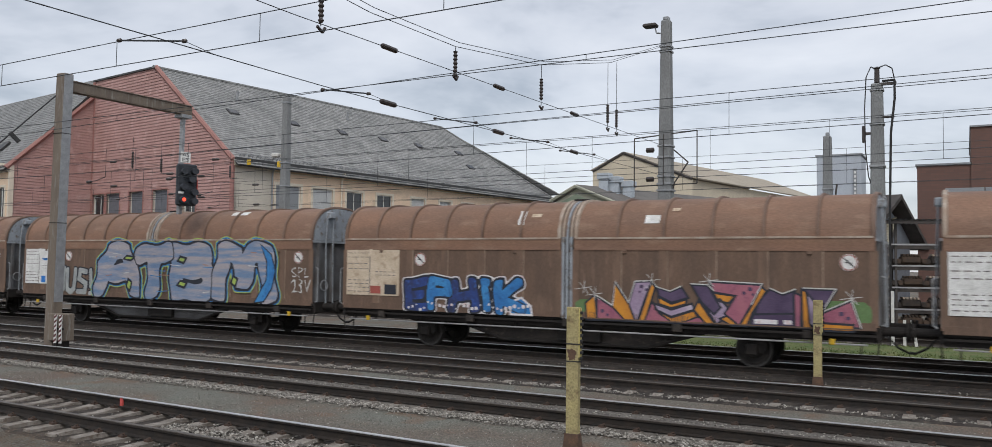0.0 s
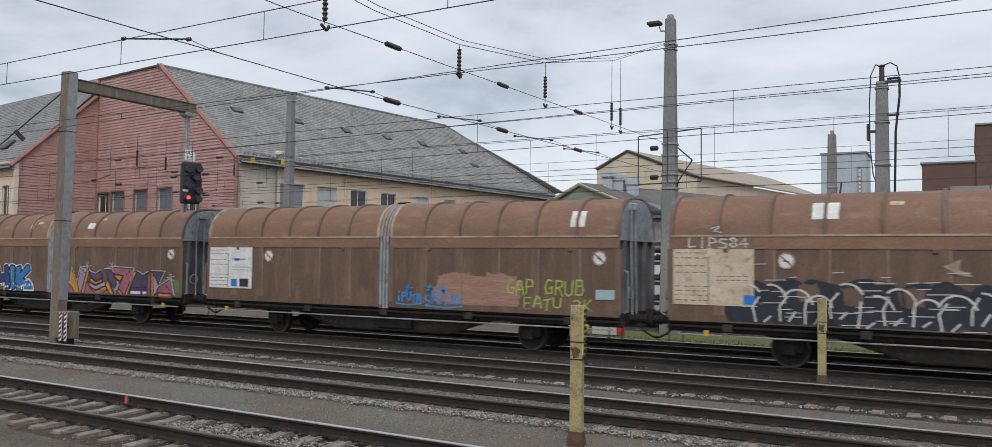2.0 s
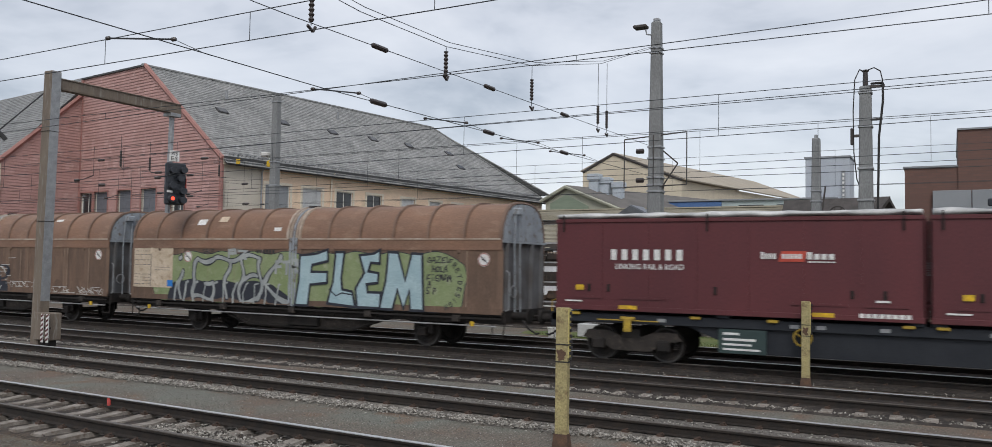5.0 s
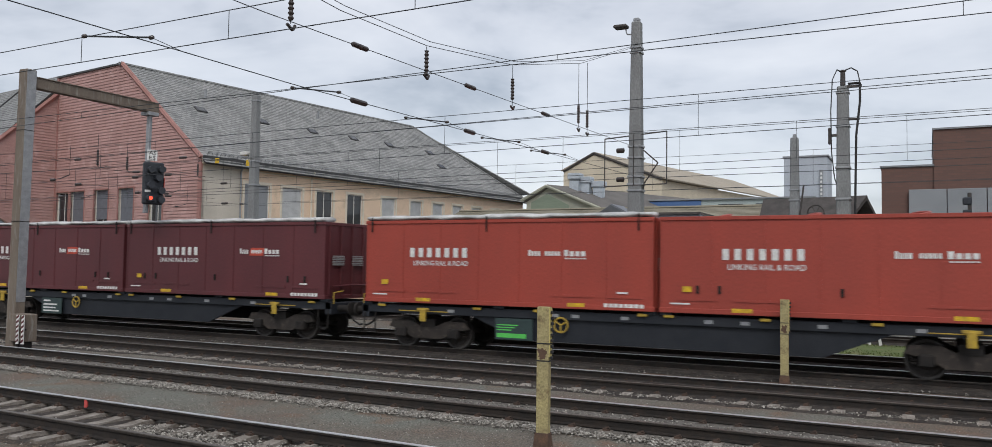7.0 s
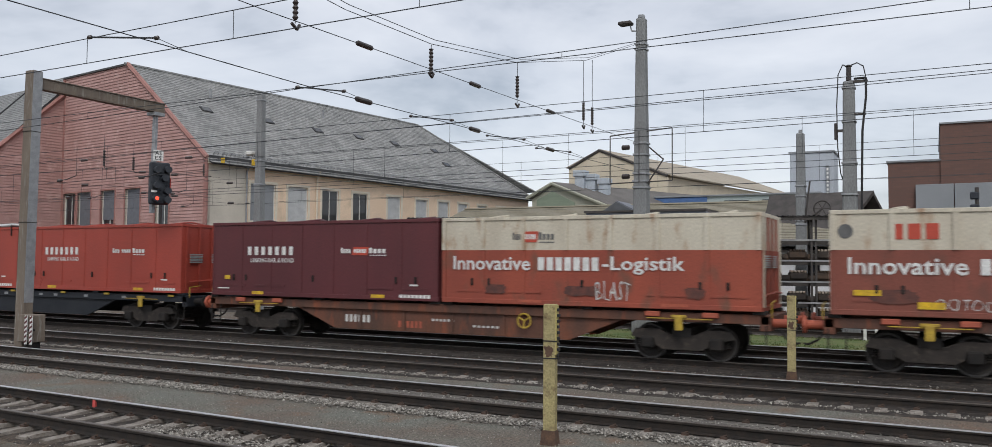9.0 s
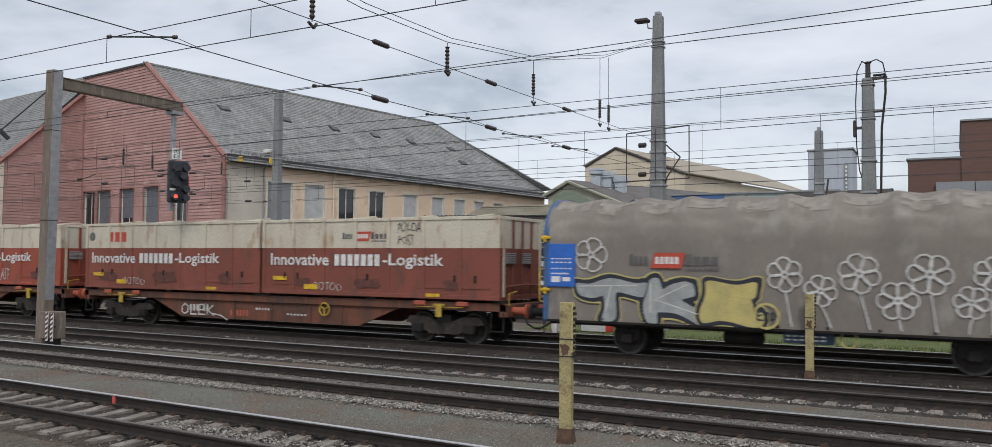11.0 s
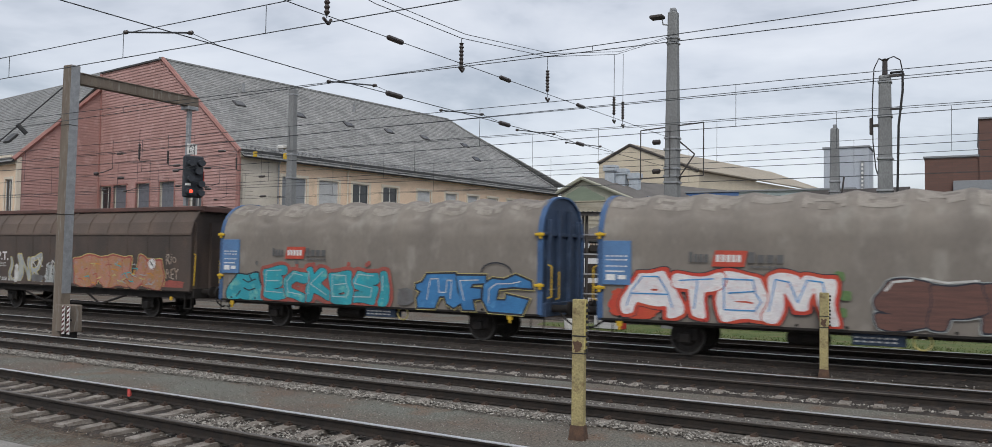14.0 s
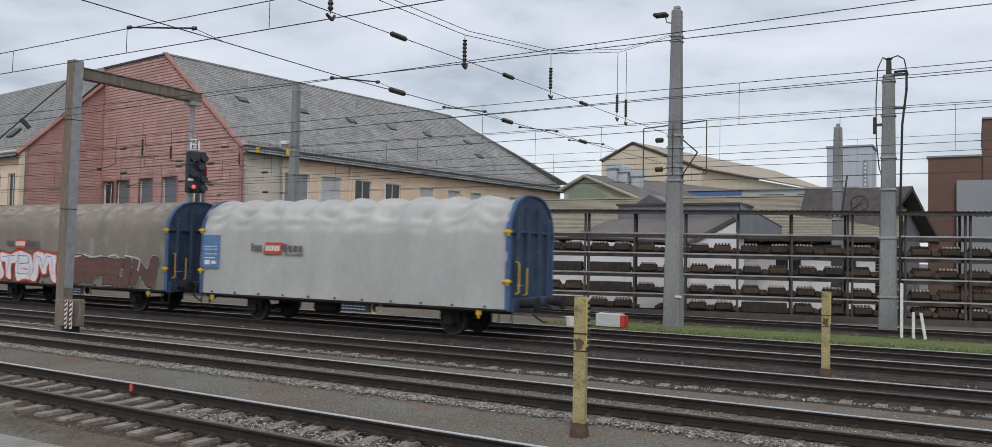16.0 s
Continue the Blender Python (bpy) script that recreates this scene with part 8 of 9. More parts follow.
def overhead():
    X = -10.24
    # the cross span: two level ropes and a sagging bearer, from the tall mast over the tracks
    t = thing("cross_span", "steel ropes with insulators spanning across the tracks", "overhead wire", group="overhead wires")
    low = [(X, y, 5.72 + max(0, (y - 12)) * 0.0175) for y in (-14, 3, 7, 12, 18, 24, 31.9)]
    mid = [(X, y, 6.83 + max(0, (y - 11)) * 0.019) for y in (-14, 3, 11, 16, 20, 25, 31.9)]
    top = [(X, -14, 11.0), (X, 3, 8.5), (X, 8, 7.75), (X, 13.2, 7.45), (X, 16.4, 7.52), (X, 20.9, 8.06), (X, 26.1, 9.26), (X, 31.9, 11.2)]
    top2 = [(X + 0.1, y, z + 0.08) for _, y, z in top]
    for n, pts, r in (("steady_rope", low, 0.0085), ("bearer_rope", mid, 0.0085), ("head_rope", top, 0.0085), ("head_rope", top2, 0.008)):
        part(n, pipe(pts, r, 5), WIRE, t)
    def ins(y, z, along_y=True):
        a = (X, y - 0.28, z - 0.005), (X, y + 0.28, z + 0.005)
        o = part("strain_insulator", turned([(-0.27, 0.03), (-0.22, 0.055), (0.22, 0.055), (0.27, 0.03)], (X, y, z), "Y", 10), PORCELAIN, t, "dark strain insulator")
    for y in (13.85, 18.5, 23.2):
        ins(y, 5.72 + max(0, y - 12) * 0.0175)
        ins(y if y > 10 else 11.4, 6.83 + max(0, (y if y > 10 else 11.4) - 11) * 0.019)
    for y, z0, z1 in ((11.75, 7.55, 6.8), (16.4, 7.5, 6.85), (20.92, 8.05, 6.92), (25.9, 9.2, 7.05), (26.7, 9.4, 7.02)):
        part("hanger_wire", pipe([(X, y, z0), (X, y, z1)], 0.009, 5), WIRE, t)
        zt = min(z0 - 0.1, z1 + 0.75)
        bm = turned([(-0.045 * k, 0.032 if k % 2 else 0.058) for k in range(14)], (X, y, zt), "Z", 10)
        part("insulator", bm, PORCELAIN, t, "ribbed brown insulator")
        part("clamp", pipe([(X, y - 0.1, z1 - 0.02), (X, y + 0.05, z1 - 0.1), (X, y + 0.12, z1)], 0.03), PORCELAIN, t)
    for y in (14.1, 18.56, 22.83, 26.45, 9.3):
        z = 5.7 + max(0, (y - 12)) * 0.0175
        a0, a1 = (X - 2.3 if y < 10 else X - 1.95, y, z + 0.52), (X - 0.7, y, z + 0.32)
        arm = part("registration_arm", pipe([a0, a1], 0.015), WIRE, t)
        for q in (a0, a1):
            part("clamp", turned([(-0.05, 0.02), (-0.03, 0.036), (0.03, 0.036), (0.05, 0.02)], q, "X", 8), PORCELAIN, arm, "dark clamp")
        part("arm_hanger", pipe([a1, (X, y, z + 0.02)], 0.006, 5), WIRE, t)
    # lengthwise wires over each track: (level at x = -10, rise per metre), with droppers between the two of a track
    def lengthwise(y, low_, high_, x0=-150, x1=60, step=6.5, start=2.0):
        lines = []
        for z, g, name in ((*high_, "bearer_wire"), (*low_, "contact_wire")):
            pts = [(x0, y, z - g * 25), (-35, y, z - g * 25), (-10, y, z), (5, y, z + g * 15), (x1, y, z + g * 15)]
            wire(name, pts, 0.008, "dark bearer wire of the overhead line" if name == "bearer_wire" else "dark contact wire of the overhead line")
        for k in range(int(70 / step)):
            x = -60 + step * k + start
            u = min(max(x + 10, -25), 15)
            wire("dropper", [(x, y, low_[0] + low_[1] * u), (x, y, high_[0] + high_[1] * u)], 0.006, "thin dropper between bearer and contact wire")
    for k, (y, z, x) in enumerate(((Y3, 5.12, -22.5), (Y3, 5.17, -26.5), (Y4, 5.12, -27.5), (Y4, 5.08, -32.0), (Y5, 5.45, -30.0), (Y5, 5.40, -35.5), (Y6, 5.7, -34.0), (Y6, 5.66, -39.0))):
        a = thing("steady_arm", "small dark steady arm clamped to the contact wire", "overhead fitting", group="steady arms")
        part("rod", pipe([(x, y, z), (x + 0.5, y, z + 0.03), (x + 1.0, y, z + 0.14)], 0.014), WIRE, a)
        part("clamp", turned([(-0.14, 0.02), (-0.09, 0.05), (0.09, 0.05), (0.14, 0.02)], (x + 0.15, y, z), "X", 8), PORCELAIN, a)
        part("hanger", pipe([(x + 1.0, y, z + 0.14), (x + 1.0, y, z + (1.1 if k < 4 else 1.4))], 0.007, 5), WIRE, a)
    lengthwise(Y1, (5.81, 0.010), (6.24, 0.0145), -60, 20, 3.3, 1.2)
    lengthwise(Y2, (6.24, 0.003), (6.26, 0.0215))
    lengthwise(Y3, (5.34, 0.0145), (6.30, 0.007), start=3.5)
    lengthwise(Y3 + 0.3, (6.12, 0.012), (6.14, 0.016), step=1000)
    lengthwise(Y4, (5.29, 0.0105), (6.29, 0.0045), start=5.0)
    lengthwise(Y5, (5.55, 0.006), (6.85, 0.004), start=1.0)
    lengthwise(Y6, (5.8, 0.006), (7.2, 0.004), start=4.0)
    for y, z in ((32.1, 6.0), (43.7, 6.6)):
        wire("feeder_wire", [(-140, y, z - 0.3), (-10, y, z), (60, y, z + 0.3)], 0.011, "dark feeder wire strung along the masts")


def line_fittings():
    """Small insulators of the far spans, lying along wires or hanging from them."""
    for x, y, z in ((-35.8, Y5, 7.22), (-31.8, Y5, 6.48), (-35.7, Y5, 6.04), (-33.75, 30.0, 6.79), (-33.0, 33.0, 6.61), (-32.9, 33.0, 5.55), (-33.7, 30.0, 5.73), (-28.9, Y5, 7.0)):
        t = thing("span_insulator", "small dark insulator in a far cross wire", "insulator", pose(x, y, z), "insulators of the far spans")
        part("body", turned([(-0.24, 0.02), (-0.18, 0.06), (0.18, 0.06), (0.24, 0.02)], (0, 0, 0), "X", 8), PORCELAIN, t)
        part("cross_wire", pipe([(-1.7, -1.5, 0.12), (-0.2, 0, 0.0)], 0.007, 5), WIRE, t)
        part("cross_wire", pipe([(0.2, 0, 0.0), (1.6, 1.5, -0.06)], 0.007, 5), WIRE, t)
    for x, y, z, h in ((-34.4, Y5, 7.25, 0.75), (-32.4, Y5, 6.9, 0.6), (-39.15, 37.0, 8.0, 0.7)):
        t = thing("hanging_insulator", "dark ribbed insulator hanging from a wire", "insulator", pose(x, y, z), "insulators of the far spans")
        bm = turned([(h * (k / 12 - 0.5), 0.065 if k % 2 else 0.035) for k in range(13)], (0, 0, 0), "Z", 8)
        part("body", bm, PORCELAIN, t)
        part("hanger", pipe([(0, 0, h * 0.5), (0, 0, h * 0.5 + 0.7)], 0.01, 5), WIRE, t)
        part("clamp", pipe([(0, 0, -h * 0.5), (0.12, 0, -h * 0.5 - 0.12), (0.5, 0.1, -h * 0.5 - 0.06)], 0.02, 5), PORCELAIN, t)
    for x, y, z in ((-38.05, 37.45, 8.55), (-30.78, 32.42, 7.53)):
        t = thing("yellow_tag", "small yellow tag fixed to a span wire", "tag", pose(x, y, z))
        part("plate", soft(boxes((-0.16, 0.16, -0.03, 0.03, -0.16, 0.16)), 0.02), YELLOWB, t)
        part("hook", pipe([(0, 0, 0.15), (0, 0, 0.4)], 0.012, 5), WIRE, t)


overhead()
line_fittings()


# ---- the long building: a = to the left along the red wall, b = away along the ochre wall ----
CORNER = Vector((-39.98, 38.0, 0))
A_DIR, B_DIR = Vector((math.cos(radians(172)), math.sin(radians(172)), 0)), Vector((math.cos(radians(82)), math.sin(radians(82)), 0))


def at_ab(a, b, z):
    return CORNER + A_DIR * a + B_DIR * b + Vector((0, 0, z))


def frame_on(o, u, n):
    """A pose whose x runs along u and whose y leans up the wall or slope, z out along n."""
    u, n = u.normalized(), n.normalized()
    v = n.cross(u)
    return Matrix(((u.x, v.x, n.x, o.x), (u.y, v.y, n.y, o.y), (u.z, v.z, n.z, o.z), (0, 0, 0, 1)))


def slab(name, m, pts, t, material, parent, label=""):
    """A plate of an outline in its own x, y, with thickness t inwards."""
    bm = bmesh.new()
    f = [[bm.verts.new((x, y, z)) for x, y in pts] for z in (0, -t)]
    bm.faces.new(f[0]), bm.faces.new(f[1][::-1])
    n = len(pts)
    for k in range(n):
        bm.faces.new((f[0][k], f[1][k], f[1][(k + 1) % n], f[0][(k + 1) % n]))
    bmesh.ops.recalc_face_normals(bm, faces=bm.faces)
    ob = part(name, bm, material, parent, label)
    ob.matrix_world = m
    return ob


def courses(name, m, width, left, right, height, step, lift, material, parent, label="", holes=()):
    """Lapped rows up a slope or wall; left(y), right(y) bound each row; holes: x0, x1, y0, y1 left open."""
    bm = bmesh.new()
    y = 0.0
    while y < height - 1e-6:
        y1 = min(y + step, height)
        ym = (y + y1) / 2
        runs = [(left(ym), right(ym))]
        for h0, h1, g0, g1 in holes:
            if g0 <= ym <= g1:
                nxt = []
                for r0, r1 in runs:
                    if r1 <= h0 or r0 >= h1:
                        nxt.append((r0, r1))
                    else:
                        nxt += [q for q in ((r0, h0), (h1, r1)) if q[1] > q[0] + 0.02]
                runs = nxt
        for r0, r1 in runs:
            if r1 > r0 + 0.02:
                p = [bm.verts.new(q) for q in ((r0, y, lift), (r1, y, lift), (r1, y1, 0.004), (r0, y1, 0.004))]
                q = [bm.verts.new(w) for w in ((r0, y, 0.0), (r1, y, 0.0))]
                bm.faces.new(p), bm.faces.new((q[0], q[1], p[1], p[0]))
        y = y1
    ob = tagged(part(name, bm, material, parent, label), kind="stuff")
    ob.matrix_world = m
    return ob


def wall_with_holes(name, m, x0, x1, y0, y1, t, holes, material, parent, label=""):
    """A wall in its own x (along) and y (up), thickness inwards, with real openings."""
    bm = bmesh.new()
    xs = sorted({x0, x1, *[h[0] for h in holes], *[h[1] for h in holes]})
    ys = sorted({y0, y1, *[h[2] for h in holes], *[h[3] for h in holes]})
    for a, b in zip(xs, xs[1:]):
        for c, d in zip(ys, ys[1:]):
            mx, my = (a + b) / 2, (c + d) / 2
            if not any(h[0] < mx < h[1] and h[2] < my < h[3] for h in holes):
                box(bm, a, b, c, d, -t, 0)
    bmesh.ops.remove_doubles(bm, verts=bm.verts, dist=1e-4)
    ob = part(name, bm, material, parent, label)
    ob.matrix_world = m
    return ob


def window_in(m, x0, x1, y0, y1, parent, glass, surround=None, bars_=True, fw=0.06, deep=0.12):
    w = part("window", boxes((x0 + fw, x1 - fw, y0 + fw, y1 - fw, -deep - 0.03, -deep)), glass, parent, "window with a pale closed blind" if glass is BLIND else "dark glazed window")
    w.matrix_world = m
    rows = [(x0, x0 + fw, y0, y1, -deep - 0.05, -deep + 0.05), (x1 - fw, x1, y0, y1, -deep - 0.05, -deep + 0.05), (x0 + fw, x1 - fw, y1 - fw, y1, -deep - 0.05, -deep + 0.05), (x0 + fw, x1 - fw, y0, y0 + fw, -deep - 0.05, -deep + 0.05)]
    if bars_:
        c = (x0 + x1) / 2
        rows.append((c - 0.03, c + 0.03, y0 + fw, y1 - fw, -deep - 0.03, -deep + 0.03))
    f = part("window_frame", boxes(*rows), FRAMEWHITE, w)
    if surround is not None:
        s_ = 0.17
        part("window_surround", boxes((x0 - s_, x0, y0 - s_, y1 + s_, -0.02, 0.035), (x1, x1 + s_, y0 - s_, y1 + s_, -0.02, 0.035), (x0, x1, y1, y1 + s_, -0.02, 0.035), (x0, x1, y0 - s_, y0, -0.02, 0.05)), surround, w, "pale plaster surround")
    if glass is BLIND:
        part("blind_slats", boxes(*[(x0 + fw, x1 - fw, y, y + 0.012, -deep, -deep + 0.012) for y in np.arange(y0 + 0.15, y1 - 0.1, 0.11)]), BLIND, w)
    return w


def long_building():
    B = thing("workshop_building", "large ochre workshop with slate roof and red clad gable", "building")
    eave, ridge, half, long_ = 9.0, 15.88, 9.0, 36.3
    Z = Vector((0, 0, 1))
    # ochre wall: x runs from the near corner away; the outside looks to the right
    nb = -A_DIR
    mw = frame_on(at_ab(0, 0, 0), B_DIR, nb)
    if mw.to_3x3().col[1].z < 0:
        mw = frame_on(at_ab(0, long_, 0), -B_DIR, nb)
    wins = [(3.36, 5.42), (6.5, 8.28), (9.6, 11.2), (12.65, 14.25), (16.4, 17.95), (19.75, 21.2), (22.6, 24.0), (25.3, 26.7), (28.1, 29.5), (31.0, 32.4)]
    holes = [(a, b, 5.1, 7.62) for a, b in wins]
    wall = wall_with_holes("wall", mw, 3.1, long_, G, 8.75, 0.4, holes[0:], OCHRE, B, "ochre plastered long wall")
    wall_with_holes("grey_wall", mw, 0.0, 3.1, G, 8.75, 0.4, [], GREYPLASTER, B, "patch of bare grey plaster at the corner")
    for i, (a, b) in enumerate(wins):
        window_in(mw, a, b, 5.1, 7.62, B, GREYPANEL if i == 0 else PANE if i in (2, 3) else BLIND, PALETRIM, bars_=i in (2, 3))
    band_ = part("cornice", boxes((0.0, long_ + 0.2, 8.55, 8.92, 0.0, 0.16), (3.1, long_, 8.38, 8.45, 0.0, 0.05)), PALETRIM, B, "pale cornice below the eaves")
    band_.matrix_world = mw
    g = part("gutter", boxes((-0.1, long_ + 0.3, 8.86, 9.0, 0.34, 0.50)), GUTTER, B, "dark eaves gutter")
    g.matrix_world = mw
    for x in (3.0, 9.05):
        d = part("downpipe", pipe([(x, G, 0.09), (x, 8.3, 0.09), (x, 8.85, 0.4)], 0.06, 8), GALV if x < 4 else PALETRIM, B)
        d.matrix_world = mw
    # far end wall
    bm = bmesh.new()
    me_ = [at_ab(0, long_, G), at_ab(18, long_, G), at_ab(18, long_, 8.9), at_ab(0, long_, 8.9)]
    bm.faces.new([bm.verts.new(p) for p in me_])
    bmesh.ops.solidify(bm, geom=bm.faces, thickness=0.3)
    part("end_wall", bm, OCHRE, B)
    # main roof: x from the near end, y up the slope
    over = 0.55
    drop = over * (ridge - eave) / half
    run = math.hypot(half, ridge - eave)
    up = (A_DIR * half + Z * (ridge - eave)).normalized()
    n = up.cross(B_DIR)
    if n.dot(nb) < 0:
        n = -n
    mo = frame_on(at_ab(-over, 0, eave - drop), B_DIR, n)
    flip = mo.to_3x3().col[1].z < 0
    if flip:
        mo = frame_on(at_ab(-over, long_ + 0.5, eave - drop), -B_DIR, n)
    height = run + math.hypot(over, drop)
    hip = lambda y: long_ + 0.5 - 6.6 * y / height
    courses("roof", mo, long_, (lambda y: -0.05) if not flip else (lambda y: 6.6 * y / height), hip if not flip else (lambda y: long_ + 0.8), height, 0.28, 0.018, SLATE, B, "weathered grey slate roof in small courses")
    slab("roof_deck", mo, [(0.05, 0), (long_ + 0.5, 0), (long_ - 6.1, height), (0.05, height)], 0.12, GUTTER, B)
    slab("roof_hip", frame_on(at_ab(9, long_ + 0.5 - 6.6, ridge), A_DIR, Vector((0, 1, 0.9))), [(-9.5, -9.4), (9.5, -9.4), (0, 0)], 0.1, SLATE, B)
    # the back slope closes the roof
    upb = (-A_DIR * half + Z * (ridge - eave)).normalized()
    bm = bmesh.new()
    bm.faces.new([bm.verts.new(p) for p in (at_ab(18.5, 0.5, eave - 0.5), at_ab(18.5, long_, eave - 0.5), at_ab(9, long_ - 6.1, ridge - 0.12), at_ab(9, 0.5, ridge - 0.12))])
    bmesh.ops.solidify(bm, geom=bm.faces, thickness=0.1)
    part("back_roof", bm, SLATE, B)
    part("ridge_cap", pipe([at_ab(9, -0.25, ridge + 0.02), at_ab(9, long_ - 6.1, ridge + 0.02), at_ab(-0.5, long_ + 0.5, eave - 0.35)], 0.12), SLATEB, B)
    # roof hatches, vents and the snow rail
    for x, y in ((3.5, 6.8), (8.8, 6.7), (13.6, 6.6), (18.2, 6.7), (22.6, 6.7), (28.0, 6.6), (27.4, 4.2)):
        h = part("skylight", soft(boxes((x - 0.42, x + 0.42, y, y + 0.62, 0.0, 0.10)), 0.02), GUTTER, B, "small dark roof hatch")
        h.matrix_world = mo
        gl = part("skylight_pane", boxes((x - 0.34, x + 0.34, y + 0.07, y + 0.55, 0.10, 0.112)), PANE, h)
        gl.matrix_world = mo
    for x, y in ((16.0, 9.5), (5.0, 9.2)):
        v = part("vent_pipe", pipe([(x, y, 0.0), (x, y + 0.35, 0.55)], 0.1, 8), GALV, B)
        v.matrix_world = mo
    for j in range(110):
        x = 0.6 + j * 0.32
        s_ = part("snow_guard", boxes((x - 0.02, x + 0.02, 0.9, 0.94, 0.03, 0.24)), GALV, B)
        s_.matrix_world = mo
    rl = part("snow_rail", boxes((0.4, long_ - 1, 0.9, 0.93, 0.2, 0.235)), GALV, B)
    rl.matrix_world = mo
    # red clad wall, right part: x runs from its left fold to the corner
    front = -B_DIR
    w_ = 17.25
    mr = frame_on(at_ab(w_, 0, 0), -A_DIR, front)
    rw = [(0.25, 1.95), (2.25, 4.05), (5.35, 7.1), (8.35, 10.15), (11.9, 13.4)]
    rh = [(a, b, 4.3, 7.34) for a, b in rw]
    verge = lambda y: w_ if y < eave else w_ - (y - eave) / (ridge - eave) * half
    courses("siding", mr, w_, lambda y: 0.0, verge, ridge, 0.21, 0.045, REDWALL, B, "faded red horizontal boarding", rh)
    bm = bmesh.new()
    outline = [(0, G), (w_, G), (w_, eave), (w_ - half, ridge), (0, ridge)]
    wall_with_holes("gable_wall", mr, 0.0, w_, G, eave, 0.3, rh, GREYPLASTER, B).location -= front * 0.01
    slab("gable_top", mr @ pose(0, 0, -0.02), [(0, eave), (w_, eave), (w_ - half, ridge), (0, ridge)], 0.3, GREYPLASTER, B)
    for i, (a, b, c, d) in enumerate(rh):
        window_in(mr, a, b, c, d, B, PANE, None, bars_=True, deep=0.22)
        if i in (1, 2, 3):
            s_ = part("roller_shutter", boxes((a + 0.05, b - 0.05, 5.3 if i == 2 else 4.6, 7.3, -0.2, -0.16)), ZINC, B, "dull half-lowered shutter")
            s_.matrix_world = mr
        r_ = part("reveal_trim", boxes((a - 0.1, a, c, d + 0.1, -0.1, 0.06), (b, b + 0.1, c, d + 0.1, -0.1, 0.06), (a, b, d, d + 0.1, -0.1, 0.06)), REDTRIM, B)
        r_.matrix_world = mr
    vt = part("verge_board", pipe([(w_ + 0.1, eave - 0.1, 0.03), (w_ - half, ridge + 0.05, 0.03)], 0.16, 6), REDTRIM, B, "red verge board")
    vt.matrix_world = mr
    for x in (0.0, w_):
        c = part("corner_board", boxes((x - 0.14, x + 0.14, G, eave if x else ridge, -0.05, 0.09)), REDTRIM, B)
        c.matrix_world = mr
    tp = part("top_flashing", boxes((-0.1, w_ - half, ridge - 0.02, ridge + 0.1, -0.2, 0.12)), GUTTER, B)
    tp.matrix_world = mr
    # red return wall that comes forward from the fold: x runs from the fold to its near edge
    dep = 5.75
    ml = frame_on(at_ab(w_ - 0.02, -dep, 0), B_DIR, -A_DIR)
    top_at = lambda y: 0.0 if y < 9.15 else (y - 9.15) / (14.75 - 9.15) * dep
    courses("siding", ml, dep, top_at, lambda y: dep, 14.75, 0.21, 0.045, REDWALL, B, "faded red horizontal boarding")
    slab("return_wall", ml @ pose(0, 0, -0.02), [(0, G), (dep, G), (dep, 14.75), (0, 9.15)], 0.3, GREYPLASTER, B)
    vb = part("verge_board", pipe([(-0.35, 8.8, 0.05), (dep, 14.8, 0.05)], 0.17, 6), REDTRIM, B)
    vb.matrix_world = ml
    cb = part("corner_board", boxes((-0.12, 0.2, G, 9.0, -0.05, 0.1)), PALETRIM, B)
    cb.matrix_world = ml
    # the wing to the left, in ochre, with its own slate roof
    mo2 = frame_on(at_ab(w_ + 34, -dep, 0), -A_DIR, front)
    lw = [(34 - 1.9, 34 - 0.75), (34 - 4.3, 34 - 3.1), (34 - 7.4, 34 - 6.2), (34 - 10.5, 34 - 9.3)]
    lh = [(a, b, 4.6, 7.5) for a, b in lw]
    wall_with_holes("wing_wall", mo2, 0, 34, G, 8.9, 0.4, lh, OCHRE, B, "ochre wall of the side wing")
    for a, b, c, d in lh:
        window_in(mo2, a, b, c, d, B, PANE, PALETRIM)
    co = part("cornice", boxes((0, 34, 8.5, 8.9, 0.0, 0.2), (0, 34, 8.95, 9.1, 0.35, 0.5)), PALETRIM, B)
    co.matrix_world = mo2
    ridge_b = 1.15
    for r0, r1, top in ((0.0, 27.5, 16.2), (27.5, 34.15, 16.5)):
        upw = (B_DIR * (dep + ridge_b) + Z * (top - 9.15)).normalized()
        nw = upw.cross(-A_DIR)
        if nw.z < 0:
            nw = -nw
        mrw = frame_on(at_ab(w_ + 34, -dep - 0.5, 9.15 - 0.5), -A_DIR, nw)
        hw = math.hypot(dep + ridge_b, top - 9.15) + 0.7
        courses("wing_roof", mrw, 34, lambda y: r0, lambda y: r1 - (max(0.0, y / hw - 0.84) * 15.6 if r1 > 30 else 0.0), hw, 0.28, 0.018, SLATEB, B, "grey slate roof of the side wing")
        slab("wing_roof_deck", mrw, [(r0, 0), (r1 - 0.03, 0), (r1 - 0.03, hw * 0.84), (r1 - (2.53 if r1 > 30 else 0.03), hw), (r0, hw)], 0.12, GUTTER, B)
    fw_ = part("fire_wall", boxes((27.42, 27.56, 0, hw + 0.05, 0.0, 0.10)), GUTTER, B, "dark flashing strip down the roof")
    fw_.matrix_world = mrw
    for x, y in ((31.0, 3.2), (29.4, 2.4)):
        v = part("vent_pipe", boxes((x - 0.12, x + 0.12, y, y + 0.25, 0.0, 0.9)), GUTTER, B) if x > 30 else part("skylight", soft(boxes((x - 0.5, x + 0.5, y, y + 0.9, 0.03, 0.2)), 0.02), GUTTER, B)
        v.matrix_world = mrw
    bm = bmesh.new()
